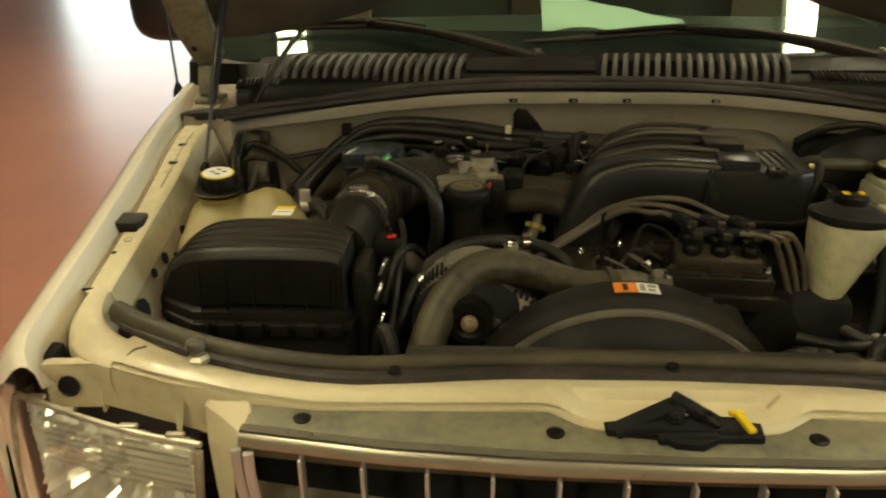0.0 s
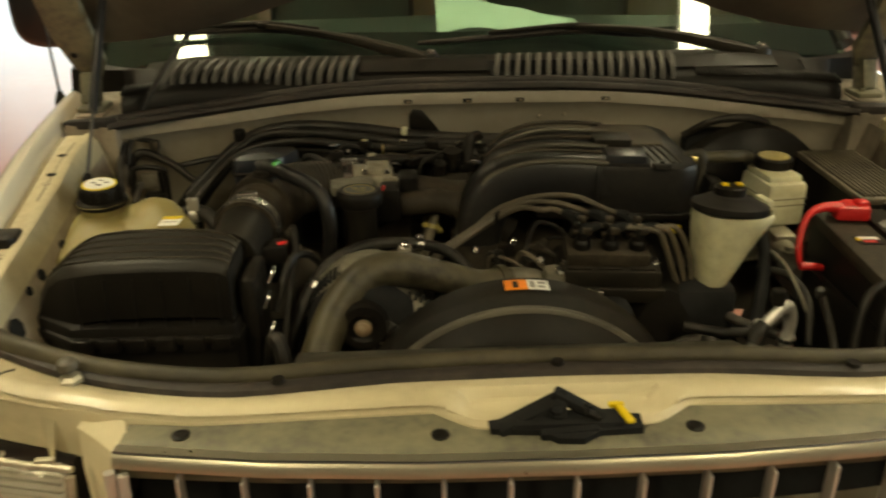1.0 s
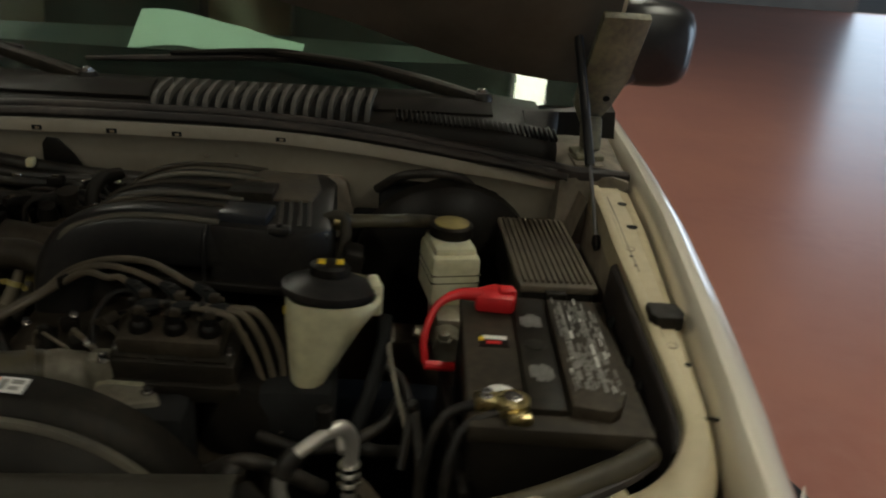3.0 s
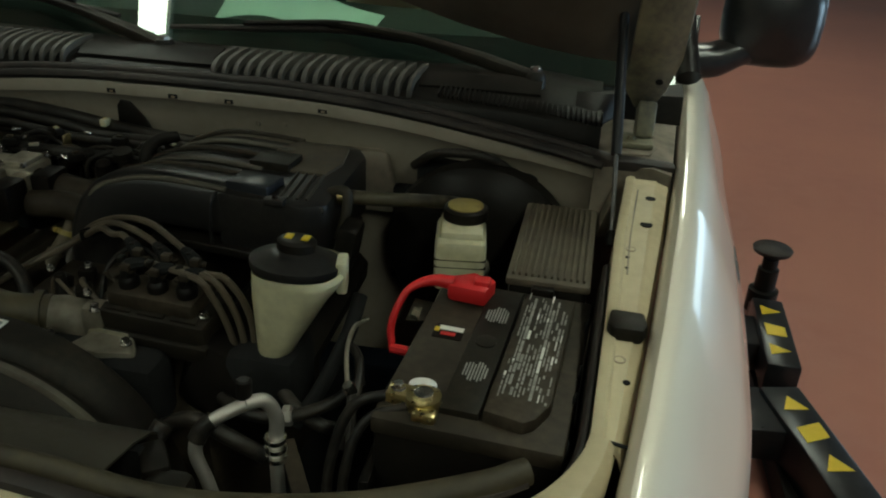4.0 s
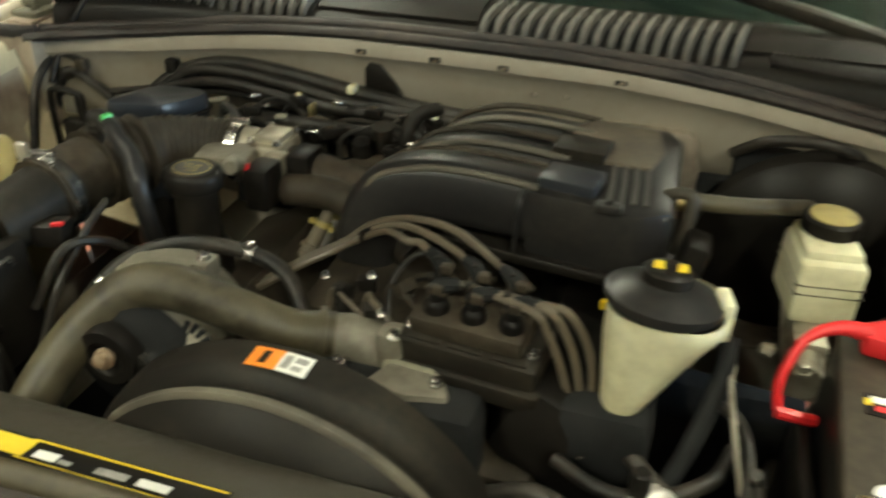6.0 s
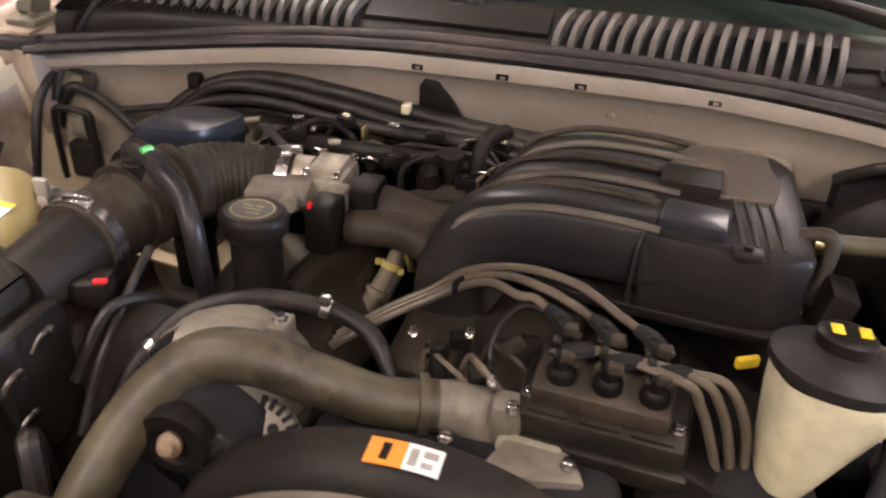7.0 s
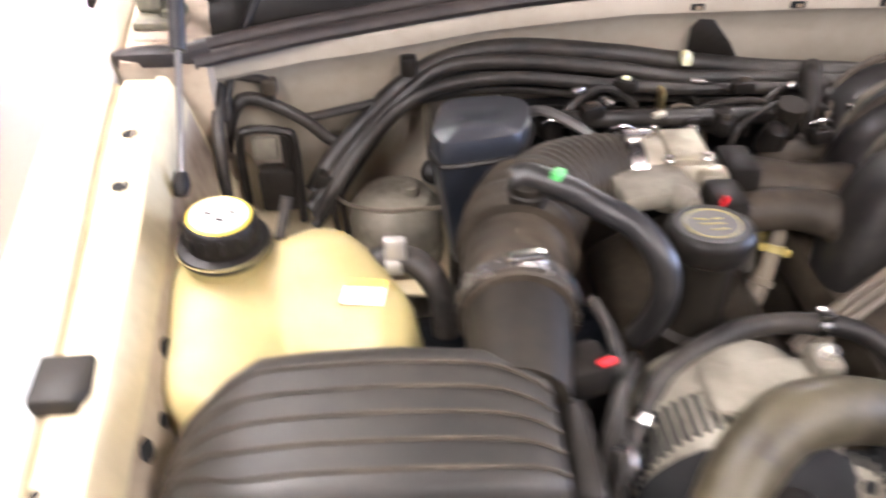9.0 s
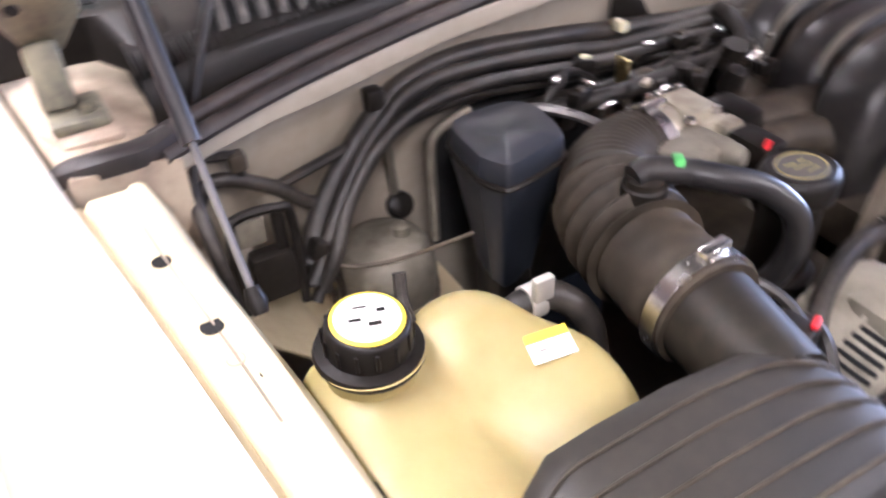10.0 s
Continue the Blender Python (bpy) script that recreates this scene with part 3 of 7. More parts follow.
for k in range(93):
    x = -0.62 + 1.24 * k / 92
    a, b, z = front_edge(x), back_edge(x), top_z(x)
    row = [(x, a + 0.004, z - 0.06), (x, a, z - 0.012), (x, a + 0.003, z - 0.004), (x, a + 0.010, z)]
    for v in (0.12, 0.22, 0.32, 0.42, 0.52, 0.60, 0.64, 0.68, 0.72, 0.76, 0.88):
        half = 0.124 - 0.022 * v / 0.7
        inside = max(0.0, min(1.0, (half - abs(x)) / 0.010)) * max(0.0, min(1.0, (0.74 - v) / 0.07))
        row.append((x, a + (b - a) * v, z + 0.006 * math.sin(math.pi * v) - 0.013 * inside))
    row += [(x, b + 0.006, z - 0.002), (x, b + 0.05, z - 0.008), (x, b + 0.052, z - 0.06)]
    rows.append(row)
fp = part("front_panel", sheet(B(), rows, 0.0015), M_BAY, car, "cream painted radiator support panel")
for s in (-1, 1):
    rows = []
    for k in range(19):
        a = k / 18
        w0, w1, w2 = (1 - a) ** 2, 2 * a * (1 - a), a * a
        px, py = w0 * 0.618 + w1 * 0.682 + w2 * (xi(0.27, s) - 0.004), w0 * back_edge(0.618) + w1 * 0.185 + w2 * 0.27
        ox, oy = w0 * 0.618 + w1 * 0.712 + w2 * (xg(0.27, s) - 0.012), w0 * front_edge(0.618) + w1 * 0.128 + w2 * 0.27
        z = top_z(0.618) + (zr(0.27) - 0.010 - top_z(0.618)) * a
        rows.append([(s * (px - 0.004), py + 0.05 * (1 - a), z - 0.05), (s * (px - 0.002), py + 0.006 * (1 - a), z - 0.006), (s * px, py, z), (s * (px + (ox - px) * 0.35), py + (oy - py) * 0.35, z + 0.005),
                     (s * (px + (ox - px) * 0.75), py + (oy - py) * 0.75, z + 0.004), (s * ox, oy, z - 0.004), (s * (ox + 0.002), oy - 0.002, z - 0.014), (s * ox, oy + 0.004, z - 0.06)])
    part("panel_corner", sheet(B(), rows, 0.002), M_BAY, car, "cream painted corner of the support panel")
    part("joint", tube(B(), [(s * 0.606, front_edge(0.606) + 0.006, top_z(0.6) + 0.001), (s * 0.60, 0.13, top_z(0.6) + 0.0065), (s * 0.592, back_edge(0.592) - 0.002, top_z(0.6) + 0.002)], 0.0012, 6), M_BAYDARK, fp)
    # thin lamp bracket
    EDGE = [(0.700, 0.120, 1.012), (0.690, 0.121, 1.013), (0.640, 0.124, 1.013), (0.638, 0.1235, 1.013), (0.545, 0.0975, 1.008), (0.535, 0.0955, 1.0075), (0.515, 0.093, 1.006), (0.495, 0.094, 1.005)]
    bm = sheet(B(), [[(s * x, y + 0.004, z), (s * x, y - 0.010, z + 0.001)] for x, y, z in EDGE], 0.003)
    sheet(bm, [[(s * x, y - 0.004, z - 0.003), (s * x, y - 0.006, z - d)] for (x, y, z), d in zip(EDGE, (0.05, 0.058, 0.060, 0.022, 0.046, 0.055, 0.06, 0.06))], 0.003, (0, -1, 0))
    sheet(bm, [[(s * 0.640, 0.118, 0.998), (s * 0.640, 0.116, 0.945)], [(s * 0.642, 0.150, 0.998), (s * 0.642, 0.150, 0.945)]], 0.003, (s, 0, 0))
    sheet(bm, [[(s * 0.545, 0.092, 0.995), (s * 0.542, 0.088, 0.945)], [(s * 0.530, 0.091, 0.995), (s * 0.530, 0.060, 0.945)]], 0.003, (0, -1, 0))
    # Black block drawn for the shade inside the bracket's opening.
    part("cavity_shade", bx(B(), (s * 0.60, 0.150, 0.955), (0.15, 0.02, 0.09), 0.004), M_DEEPBLACK, car)
    part("lamp_bracket", bm, M_BAY, car, "thin painted headlamp bracket", 20)
    part("hole", turn(B(), [(0.013, 0), (0.013, 0.002)], (s * 0.673, 0.1115, 0.984), (0, -1, 0.2), 14), M_DEEPBLACK, fp)
    # Black block stands in for shade in the gap beside the fender.
    bm = B()
    bx(bm, (s * 0.716, 0.150, 0.980), (0.034, 0.04, 0.06), 0.008)
    part("corner_gap_shade", bm, M_DEEPBLACK, car)

# latch
la = thing("hood_latch", (0.0, 0.045, 0.98), "black hood latch with a yellow release lever", "latch")
# Flat black plate painted as the shaded hole under the latch.
bm = B()
poly(bm, [(-0.080, 0.044), (-0.078, 0.030), (-0.03, 0.026), (-0.014, 0.012), (0.012, 0.010), (0.03, 0.022), (0.074, 0.024), (0.076, 0.048), (0.03, 0.054), (-0.02, 0.056)], 0.996, 1.0045, 0.0004)
part("recess", bm, M_DEEPBLACK, la)


def link(a, b, w, h):
    a, b = Vector(a), Vector(b)
    return Matrix.Translation((a + b) / 2) @ (b - a).to_track_quat("X", "Z").to_matrix().to_4x4(), ((b - a).length, w, h)


bm = B()
for a, b, w, h in (((-0.072, 0.034, 0.999), (-0.006, 0.058, 1.018), 0.020, 0.010), ((-0.012, 0.060, 1.026), (0.046, 0.036, 1.002), 0.016, 0.010), ((-0.010, 0.030, 1.0), (-0.004, 0.060, 1.028), 0.014, 0.008),
                   ((-0.03, 0.024, 1.0), (0.03, 0.028, 1.003), 0.014, 0.010), ((0.02, 0.036, 1.004), (0.074, 0.036, 1.0), 0.012, 0.008)):
    m, sz = link(a, b, w, h)
    bx(bm, (0, 0, 0), sz, 0.003, m)
bx(bm, (0.0, 0.040, 1.004), (0.11, 0.026, 0.012), 0.004)
bolt(bm, (-0.012, 0.04, 1.012)), bolt(bm, (0.022, 0.044, 1.014), r=0.004)
part("catch", bm, M_DEEPBLACK, la)
part("pawl", bx(B(), (0.024, 0.040, 1.014), (0.016, 0.020, 0.004), 0.001, Matrix.Rotation(radians(30), 4, "Y")), M_BLACK, la)
bm = B()
bx(bm, (0.056, 0.036, 1.014), (0.009, 0.032, 0.005), 0.002, Matrix.Rotation(radians(14), 4, "Z"))
bx(bm, (0.051, 0.050, 1.015), (0.016, 0.007, 0.005), 0.002)
part("release_lever", bm, M_YELLOW, la, "yellow plastic lever")

# weathered grey grille support
rows = []
for k in range(47):
    x = -0.447 + 0.894 * k / 46
    a = itp(abs(x), [0, 0.15, 0.3, 0.462], [0.002, 0.004, 0.012, 0.030])
    b = max(front_edge(x) + 0.003, a + 0.01)
    rows.append([(x, a - 0.008, 0.97), (x, a - 0.008, 0.994), (x, a - 0.003, 0.9975), (x, a + (b - a) * 0.5, 0.9975), (x, b, 0.9975)])
gs = part("grille_support", sheet(B(), rows, 0.0015), M_PRIMER, car, "weathered grey-green support strip over the grille")
for x, y in ((-0.389, 0.049), (-0.129, 0.036), (0.129, 0.036), (0.389, 0.049)):
    part("push_pin", turn(B(), [(0.009, 0), (0.0095, 0.002), (0.006, 0.003), (0.0055, 0.0022), (0.002, 0.0022)], (x, y - 0.004, 0.997), seg=16), M_BLACK, gs, "dark plastic push pin")
for s in (-1, 1):
    bm = B()
    sheet(bm, [[(s * x, y, z) for x, y, z in row] for row in (
        [(0.492, 0.100, 1.003), (0.470, 0.082, 1.003), (0.450, 0.064, 1.001), (0.444, 0.050, 0.997)],
        [(0.502, 0.072, 0.992), (0.480, 0.056, 0.990), (0.459, 0.038, 0.988), (0.452, 0.030, 0.986)],
        [(0.500, 0.066, 0.975), (0.482, 0.050, 0.972), (0.464, 0.030, 0.968), (0.456, 0.022, 0.966)],
        [(0.498, 0.058, 0.955), (0.483, 0.040, 0.950), (0.468, 0.024, 0.945), (0.459, 0.016, 0.943)],
        [(0.492, 0.048, 0.90), (0.480, 0.030, 0.89), (0.468, 0.014, 0.885), (0.459, 0.006, 0.88)],
        [(0.485, 0.040, 0.80), (0.475, 0.024, 0.79), (0.465, 0.008, 0.785), (0.455, 0.0, 0.78)])], 0.002, (0, 1, 0))
    part("grille_corner", bm, M_BAY, car, "painted corner bracket beside the grille", 18)

# grille
gr = thing("grille", (0, -0.02, 0.93), "chrome grille with upright bars", "grille")


def gy(x):
    return itp(abs(x), [0, 0.15, 0.3, 0.43, 0.47], [-0.022, -0.020, -0.010, 0.008, 0.016])


rows = []
for k in range(41):
    x = -0.447 + 0.894 * k / 40
    y = gy(x)
    rows.append([(x, y + 0.02, 1.0005), (x, y + 0.010, 1.0025), (x, y + 0.006, 1.003), (x, y + 0.0035, 1.0015), (x, y - 0.001, 0.9935), (x, y - 0.0015, 0.989), (x, y + 0.001, 0.987), (x, y + 0.02, 0.987)])
tb0 = part("top_bar", sheet(B(), rows, 0.001), M_DULLCHROME, gr, "dull chrome top bar of the grille")
# Thin brighter tube added to draw the highlight on the bar's lip.
part("bright_edge", tube(B(), [(x, gy(x) + 0.0045, 1.0022) for x in (-0.446 + 0.892 * k / 24 for k in range(25))], 0.0015, 6, n=2), M_CHROME, tb0, "chrome edge drawn as a highlight")
for z in (0.895, 0.82):
    rows = [[(x, gy(x) + 0.036, z + 0.018), (x, gy(x) + 0.006, z + 0.010), (x, gy(x), z), (x, gy(x) + 0.006, z - 0.010), (x, gy(x) + 0.036, z - 0.012)] for x in (-0.45 + 0.9 * k / 30 for k in range(31))]
    part("cross_bar", sheet(B(), rows, 0.001), M_DULLCHROME, gr)
bar = B()
bx(bar, (0, 0.0, 0.888), (0.004, 0.018, 0.19), 0.0019)
bme = part("bar", bar, M_PIPE, gr)
bme.location = (0, gy(0) + 0.002, 0)
for k in range(1, 7):
    for s in (-1, 1):
        o = bme.copy()
        scene.collection.objects.link(o)
        o.location = (s * k * 0.0638, gy(k * 0.0638) + 0.002, 0)
# Black sheet stands for the dark depth behind the bars.
part("depth_shade", sheet(B(), [[(x, gy(x) + 0.06, 0.955), (x, gy(x) + 0.06, 0.75)] for x in (-0.45 + 0.9 * k / 12 for k in range(13))], 0.002, (0, 1, 0)), M_DEEPBLACK, gr)
for s in (-1, 1):
    bm = B()
    for d in (0.0, 0.014):
        tube(bm, [(s * (0.450 - d), 0.008 - d * 0.3, 0.985), (s * (0.448 - d), 0.004 - d * 0.3, 0.95), (s * (0.436 - d), 0.0 - d * 0.3, 0.86), (s * (0.42 - d), -0.002, 0.78)], 0.0055, 8, sq=4.0)
    sheet(bm, [[(s * (0.446 - u), 0.010, 0.975), (s * (0.445 - u), 0.006, 0.95), (s * (0.433 - u), 0.003, 0.86), (s * (0.417 - u), 0.0, 0.78)] for u in (0.0, 0.012)], 0.002, (0, 1, 0))
    part("side_trim", bm, M_PIPE, gr)


# headlamps
def headlamp(s):
    h = thing("headlamp", (s * 0.6, 0.05, 0.88), "clear headlamp with faceted chrome reflector", "headlamp", "headlamps")
    out = [(0.497, 0.018, 0.97), (0.56, 0.03, 0.975), (0.63, 0.048, 0.98), (0.69, 0.070, 0.983), (0.71, 0.080, 0.981), (0.726, 0.092, 0.976), (0.736, 0.106, 0.970)]
    rows = []
    for x, y, z in out:
        rows.append([(s * x, y + 0.03, z + 0.004), (s * x, y + 0.006, z + 0.003), (s * x, y - 0.004, z - 0.012), (s * x, y - 0.02, z - 0.07), (s * x, y - 0.03, z - 0.16), (s * x, y - 0.02, z - 0.2)])
    ln = part("lens", sheet(B(), rows, 0.003, (0, 1, 0)), M_LENS, h, "clear ribbed lens")
    ln.visible_shadow = False
    bm = B()
    random.seed(21)

    def depth(x):
        return itp(x, [p[0] for p in out], [p[1] for p in out])

    CXL, CZL, RL = 0.612, 0.868, 0.086

    def facet(pts, tilt):
        m = sum((Vector(q) for q in pts), Vector()) / 4
        bm.faces.new([bm.verts.new((s * q[0], q[1] + tilt[0] * (q[0] - m.x) + tilt[1] * (q[2] - m.z), q[2])) for q in pts])

    def on_bowl(r, a):
        x, z = CXL + 1.12 * r * math.cos(a), CZL + r * math.sin(a)
        return x, depth(x) + 0.016 + 0.075 * (1 - (r / RL) ** 2), z

    for k in range(6):
        for c in range(40):
            r0, r1 = RL * k / 6 + 0.004, RL * (k + 1) / 6 + 0.004
            a0, a1 = 2 * math.pi * c / 40, 2 * math.pi * (c + 1) / 40
            facet([on_bowl(r0, a0), on_bowl(r1, a0), on_bowl(r1, a1), on_bowl(r0, a1)], (random.gauss(-0.05, 0.35), random.gauss(0.95, 0.4)))
    nx, nz = 30, 32
    for a in range(nx):
        for c in range(nz):
            xa, za = 0.503 + 0.222 * a / nx, 0.972 - 0.195 * c / nz
            xb, zb = xa + 0.222 / nx, za - 0.195 / nz
            if math.hypot(((xa + xb) / 2 - CXL) / 1.12, (za + zb) / 2 - CZL) < RL:
                continue
            facet([(x, depth(x) + 0.016, z) for x, z in ((xa, za), (xb, za), (xb, zb), (xa, zb))], (random.gauss(-0.05, 0.30), random.gauss(0.95, 0.40)))
    part("reflector", bm, M_REFL, h, "faceted chrome reflector", 5)
    if s < 0:
        bm = B()
        for k in range(5):
            sheet(bm, [[(s * x, itp(x, [p[0] for p in out], [p[1] for p in out]) + 0.014, 0.962 - 0.011 * k), (s * x, itp(x, [p[0] for p in out], [p[1] for p in out]) + 0.008, 0.958 - 0.011 * k), (s * x, itp(x, [p[0] for p in out], [p[1] for p in out]) + 0.014, 0.952 - 0.011 * k)] for x in (0.508, 0.545, 0.585)], 0.0008, (0, 1, 0))
        part("fluted_band", bm, M_REFL, h)
        bm = B()
        for k in range(7):
            x0, x1 = 0.51, 0.69
            sheet(bm, [[(s * x, itp(x, [p[0] for p in out], [p[1] for p in out]) + 0.004, 0.966 - 0.009 * k), (s * x, itp(x, [p[0] for p in out], [p[1] for p in out]) + 0.012, 0.962 - 0.009 * k)] for x in (x0, (x0 + x1) / 2, x1)], 0.001)
        part("flute", bm, M_LENS, h)
    for x, y in ((0.52, 0.03), (0.575, 0.042), (0.655, 0.066), (0.70, 0.09)):
        part("clip", bx(B(), (s * x, y, 0.984), (0.02, 0.008, 0.006), 0.002), M_ALU, h)
    bm = B()
    tube(bm, [(s * 0.49, 0.02, 0.98), (s * 0.56, 0.034, 0.981), (s * 0.63, 0.054, 0.985), (s * 0.69, 0.078, 0.986), (s * 0.715, 0.092, 0.982), (s * 0.738, 0.112, 0.972)], 0.0035, 8)
    tube(bm, [(s * 0.492, 0.016, 0.975), (s * 0.492, -0.002, 0.9), (s * 0.494, 0.0, 0.79)], 0.005, 8)
    tube(bm, [(s * x, y - 0.001, z) for x, y, z in ((0.734, 0.106, 0.976), (0.739, 0.098, 0.95), (0.739, 0.088, 0.90), (0.737, 0.08, 0.82))], 0.004, 8)
    part("gasket", bm, M_ALU, h)
    bm = B()
    bx(bm, (s * 0.61, 0.20, 0.87), (0.2, 0.05, 0.16), 0.01)
    part("housing", bm, M_BLACK, h)


headlamp(-1)
headlamp(1)

# bumper, lower body, wheels, cabin behind the glass
rows = [[(x, itp(abs(x), [0, 0.5, 0.8, 0.93], [-0.10, -0.07, 0.02, 0.2]) + d, z) for d, z in ((0.06, 0.78), (0.0, 0.77), (-0.03, 0.70), (-0.03, 0.52), (0.03, 0.42))] for x in (-0.93 + 1.86 * k / 24 for k in range(25))]
part("bumper", sheet(B(), rows, 0.004, (0, 1, 0)), M_PAINT, car)
bm = B()
bx(bm, (0, 2.0, 0.40), (1.3, 3.7, 0.12), 0.02)
part("chassis", bm, M_DEEPBLACK, car)
for s in (-1, 1):
    for y in (0.55, 3.4):
        w = part("wheel", turn(B(), [(0.20, -0.115), (0.33, -0.11), (0.368, -0.08), (0.372, 0), (0.368, 0.08), (0.33, 0.11), (0.20, 0.115)], (s * 0.79, y, 0.372), (1, 0, 0), 40), M_RUBBER, car, "black rubber tyre")
        part("rim", turn(B(), [(0.205, -0.05), (0.205, 0.09), (0.17, 0.10), (0.05, 0.085), (0.03, 0.10)], (s * 0.80, y, 0.372), (s, 0, 0), 32), M_ALU, w)
rows = [[(s * w, y, z) for s, w in ((-1, 0.72), (-1, 0.4), (1, 0.4), (1, 0.72))] for y, z in ((1.85, 1.70), (2.2, 1.77), (3.2, 1.79), (4.3, 1.76))]
part("roof", sheet(B(), rows, 0.03), M_PAINT, car)
bm = B()
for s in (-1, 1):
    bx(bm, (s * 0.95, 3.5, 0.85), (0.04, 1.6, 0.6), 0.02)
    bx(bm, (s * 0.84, 3.55, 1.45), (0.05, 1.5, 0.62), 0.02)
bx(bm, (0, 4.33, 1.1), (1.8, 0.06, 1.2), 0.02)
part("body_shell", bm, M_PAINT, car)


# hood, open on its struts
hood = thing("hood", (0, 0.985, 1.17), "open champagne car hood with dark insulated underside", "hood")
HD = Vector((0, -0.53, 0.848))
HN = Vector((0, -0.848, -0.53))


def hood_rear(x):
    return itp(abs(x), [0, 0.2, 0.36, 0.5, 0.62, 0.72, 0.84], [0.185, 0.175, 0.135, 0.085, 0.055, 0.04, 0.035])


def hp(x, d, n):
    return Vector((x, 0.985, 1.17)) + HD * d + HN * n


rows, rows2 = [], []
for k in range(49):
    u = -1 + 2 * k / 48
    row, row2 = [], []
    for j in range(13):
        v = j / 12
        w = 0.80 - 0.08 * v
        d = hood_rear(u * 0.84) + (1.06 - hood_rear(u * 0.84)) * v - 0.06 * u * u * v
        crown = 0.05 * (1 - u * u) * min(1, v * 3 + 0.3)
        row.append(hp(u * w, d, -0.045 - crown))
        e = min(1, min(v, 1 - v) * 12, (1 - abs(u)) * 14)
        row2.append(hp(u * w * 0.985, d + 0.004, -0.03 - crown * 0.7 + 0.03 * (e if e < 1 else 1) * (0.6 + 0.4 * math.cos(u * 9) * math.sin(v * 9))))
    rows.append(row)
    rows2.append(row2)
part("outer_panel", sheet(B(), rows, 0.003, -HN), M_PAINT, hood)
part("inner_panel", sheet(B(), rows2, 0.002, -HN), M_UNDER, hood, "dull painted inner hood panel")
for s in (-1, 1):
    bm = B()
    poly(bm, [(s * x, y) for x, y in ((0.755, -0.015), (0.782, -0.015), (0.800, 0.03), (0.812, 0.10), (0.812, 0.22), (0.735, 0.22), (0.733, 0.03))], -0.004, 0.012, 0.003,
         Matrix.Translation((0, 0.985, 1.17)) @ Matrix(((1, 0, 0), (0, -0.53, -0.848), (0, 0.848, -0.53))).to_4x4())
    # The same darker grey stands for shade on the hinge plate.
    hp0 = part("hinge_plate", bm, M_PRIMER, hood)
    part("plate_hole", turn(B(), [(0.006, 0), (0.006, 0.002)], hp(s * 0.785, 0.05, 0.0118), HN, 12), M_DEEPBLACK, hp0)
bm = B()
q = Matrix.Translation((0, 0.985, 1.17)) @ Matrix(((1, 0, 0), (0, -0.53, -0.848), (0, 0.848, -0.53))).to_4x4()
poly(bm, [(-0.5, 0.32), (0.5, 0.32), (0.55, 0.45), (0.5, 0.92), (-0.5, 0.92), (-0.55, 0.45)], 0.0, 0.012, 0.004, q)
part("insulation", bm, M_DEEPBLACK, hood, "black felt insulation pad")
for s in (-1, 1):
    g = thing("hood_strut", (s * 0.735, 0.69, 1.03), "black gas strut holding the hood open", "gas strut", "hood struts")
    lo, hi = (Vector((-0.700, 0.690, 1.045)), Vector((-0.706, 0.925, 1.31))) if s < 0 else (Vector((0.732, 0.71, 1.035)), Vector((0.716, 0.925, 1.31)))
    mid = lo.lerp(hi, 0.36)
    part("cylinder", tube(B(), [mid, mid.lerp(hi, 0.5), hi], [0.0078, 0.0078, 0.0072], 12), M_BLUEBLK, g)
    part("rod", tube(B(), [lo, lo.lerp(mid, 0.5), mid], 0.0033, 8), M_ROD, g)
    part("ball_end", turn(B(), [(0.006, -0.01), (0.009, 0), (0.006, 0.012)], lo, hi - lo, 10), M_BLACK, g)

# firewall, cowl, windshield
rows = []
for k in range(61):
    x = -0.75 + 1.5 * k / 60
    f = itp(abs(x), [0, 0.4, 0.6, 0.72, 0.8], [0.0, -0.004, -0.028, -0.06, -0.08])
    t = itp(abs(x), [0, 0.22, 0.30, 0.38, 0.54, 0.66, 0.72], [1.128, 1.127, 1.121, 1.114, 1.096, 1.088, 1.083])
    rows.append([(x, 0.955 + f, t), (x, 0.938 + f, t - 0.004), (x, 0.936 + f, t - 0.007), (x, 0.9372 + f, t - 0.026), (x, 0.946 + f, t - 0.034), (x, 0.958 + f, t - 0.065), (x, 0.964 + f, t - 0.11), (x, 0.985 + f, t - 0.135), (x, 0.99 + f, t - 0.2), (x, 1.0 + f, 0.6)])
fw = part("firewall", sheet(B(), rows, 0.002, (0, 1, 0)), M_FIRESHADE, car, "cream painted firewall panel")
for x, w in ((-0.155, 0.016), (-0.038, 0.017), (0.066, 0.016), (0.236, 0.017)):
    bm = B()
    bx(bm, (x, 0.937, 1.108), (w, 0.006, 0.008), 0.001)
    sl = part("slot", bm, M_DEEPBLACK, fw)
    part("slot_tab", bx(B(), (x + 0.001, 0.9335, 1.1075), (w * 0.4, 0.003, 0.004), 0.001), M_RUST, sl)
for x, z in ((0.11, 1.068), (0.16, 1.072), (0.36, 1.07), (0.43, 1.075), (-0.55, 1.06)):
    part("rivet", turn(B(), [(0.006, 0), (0.004, 0.004)], (x, 0.955, z), (0, -1, 0), 10), M_BAYDARK, fw)
up = Matrix(((1, 0, 0, 0), (0, 0, 1, 0), (0, 1, 0, 0), (0, 0, 0, 1)))
part("recess", poly(B(), [(0.17, 0.93), (0.17, 1.025), (0.20, 1.041), (0.335, 1.044), (0.349, 1.036), (0.362, 0.98), (0.362, 0.93)], 0.940, 0.968, 0.006, up), M_BAYDARK, fw, "brown recessed plate in the firewall")
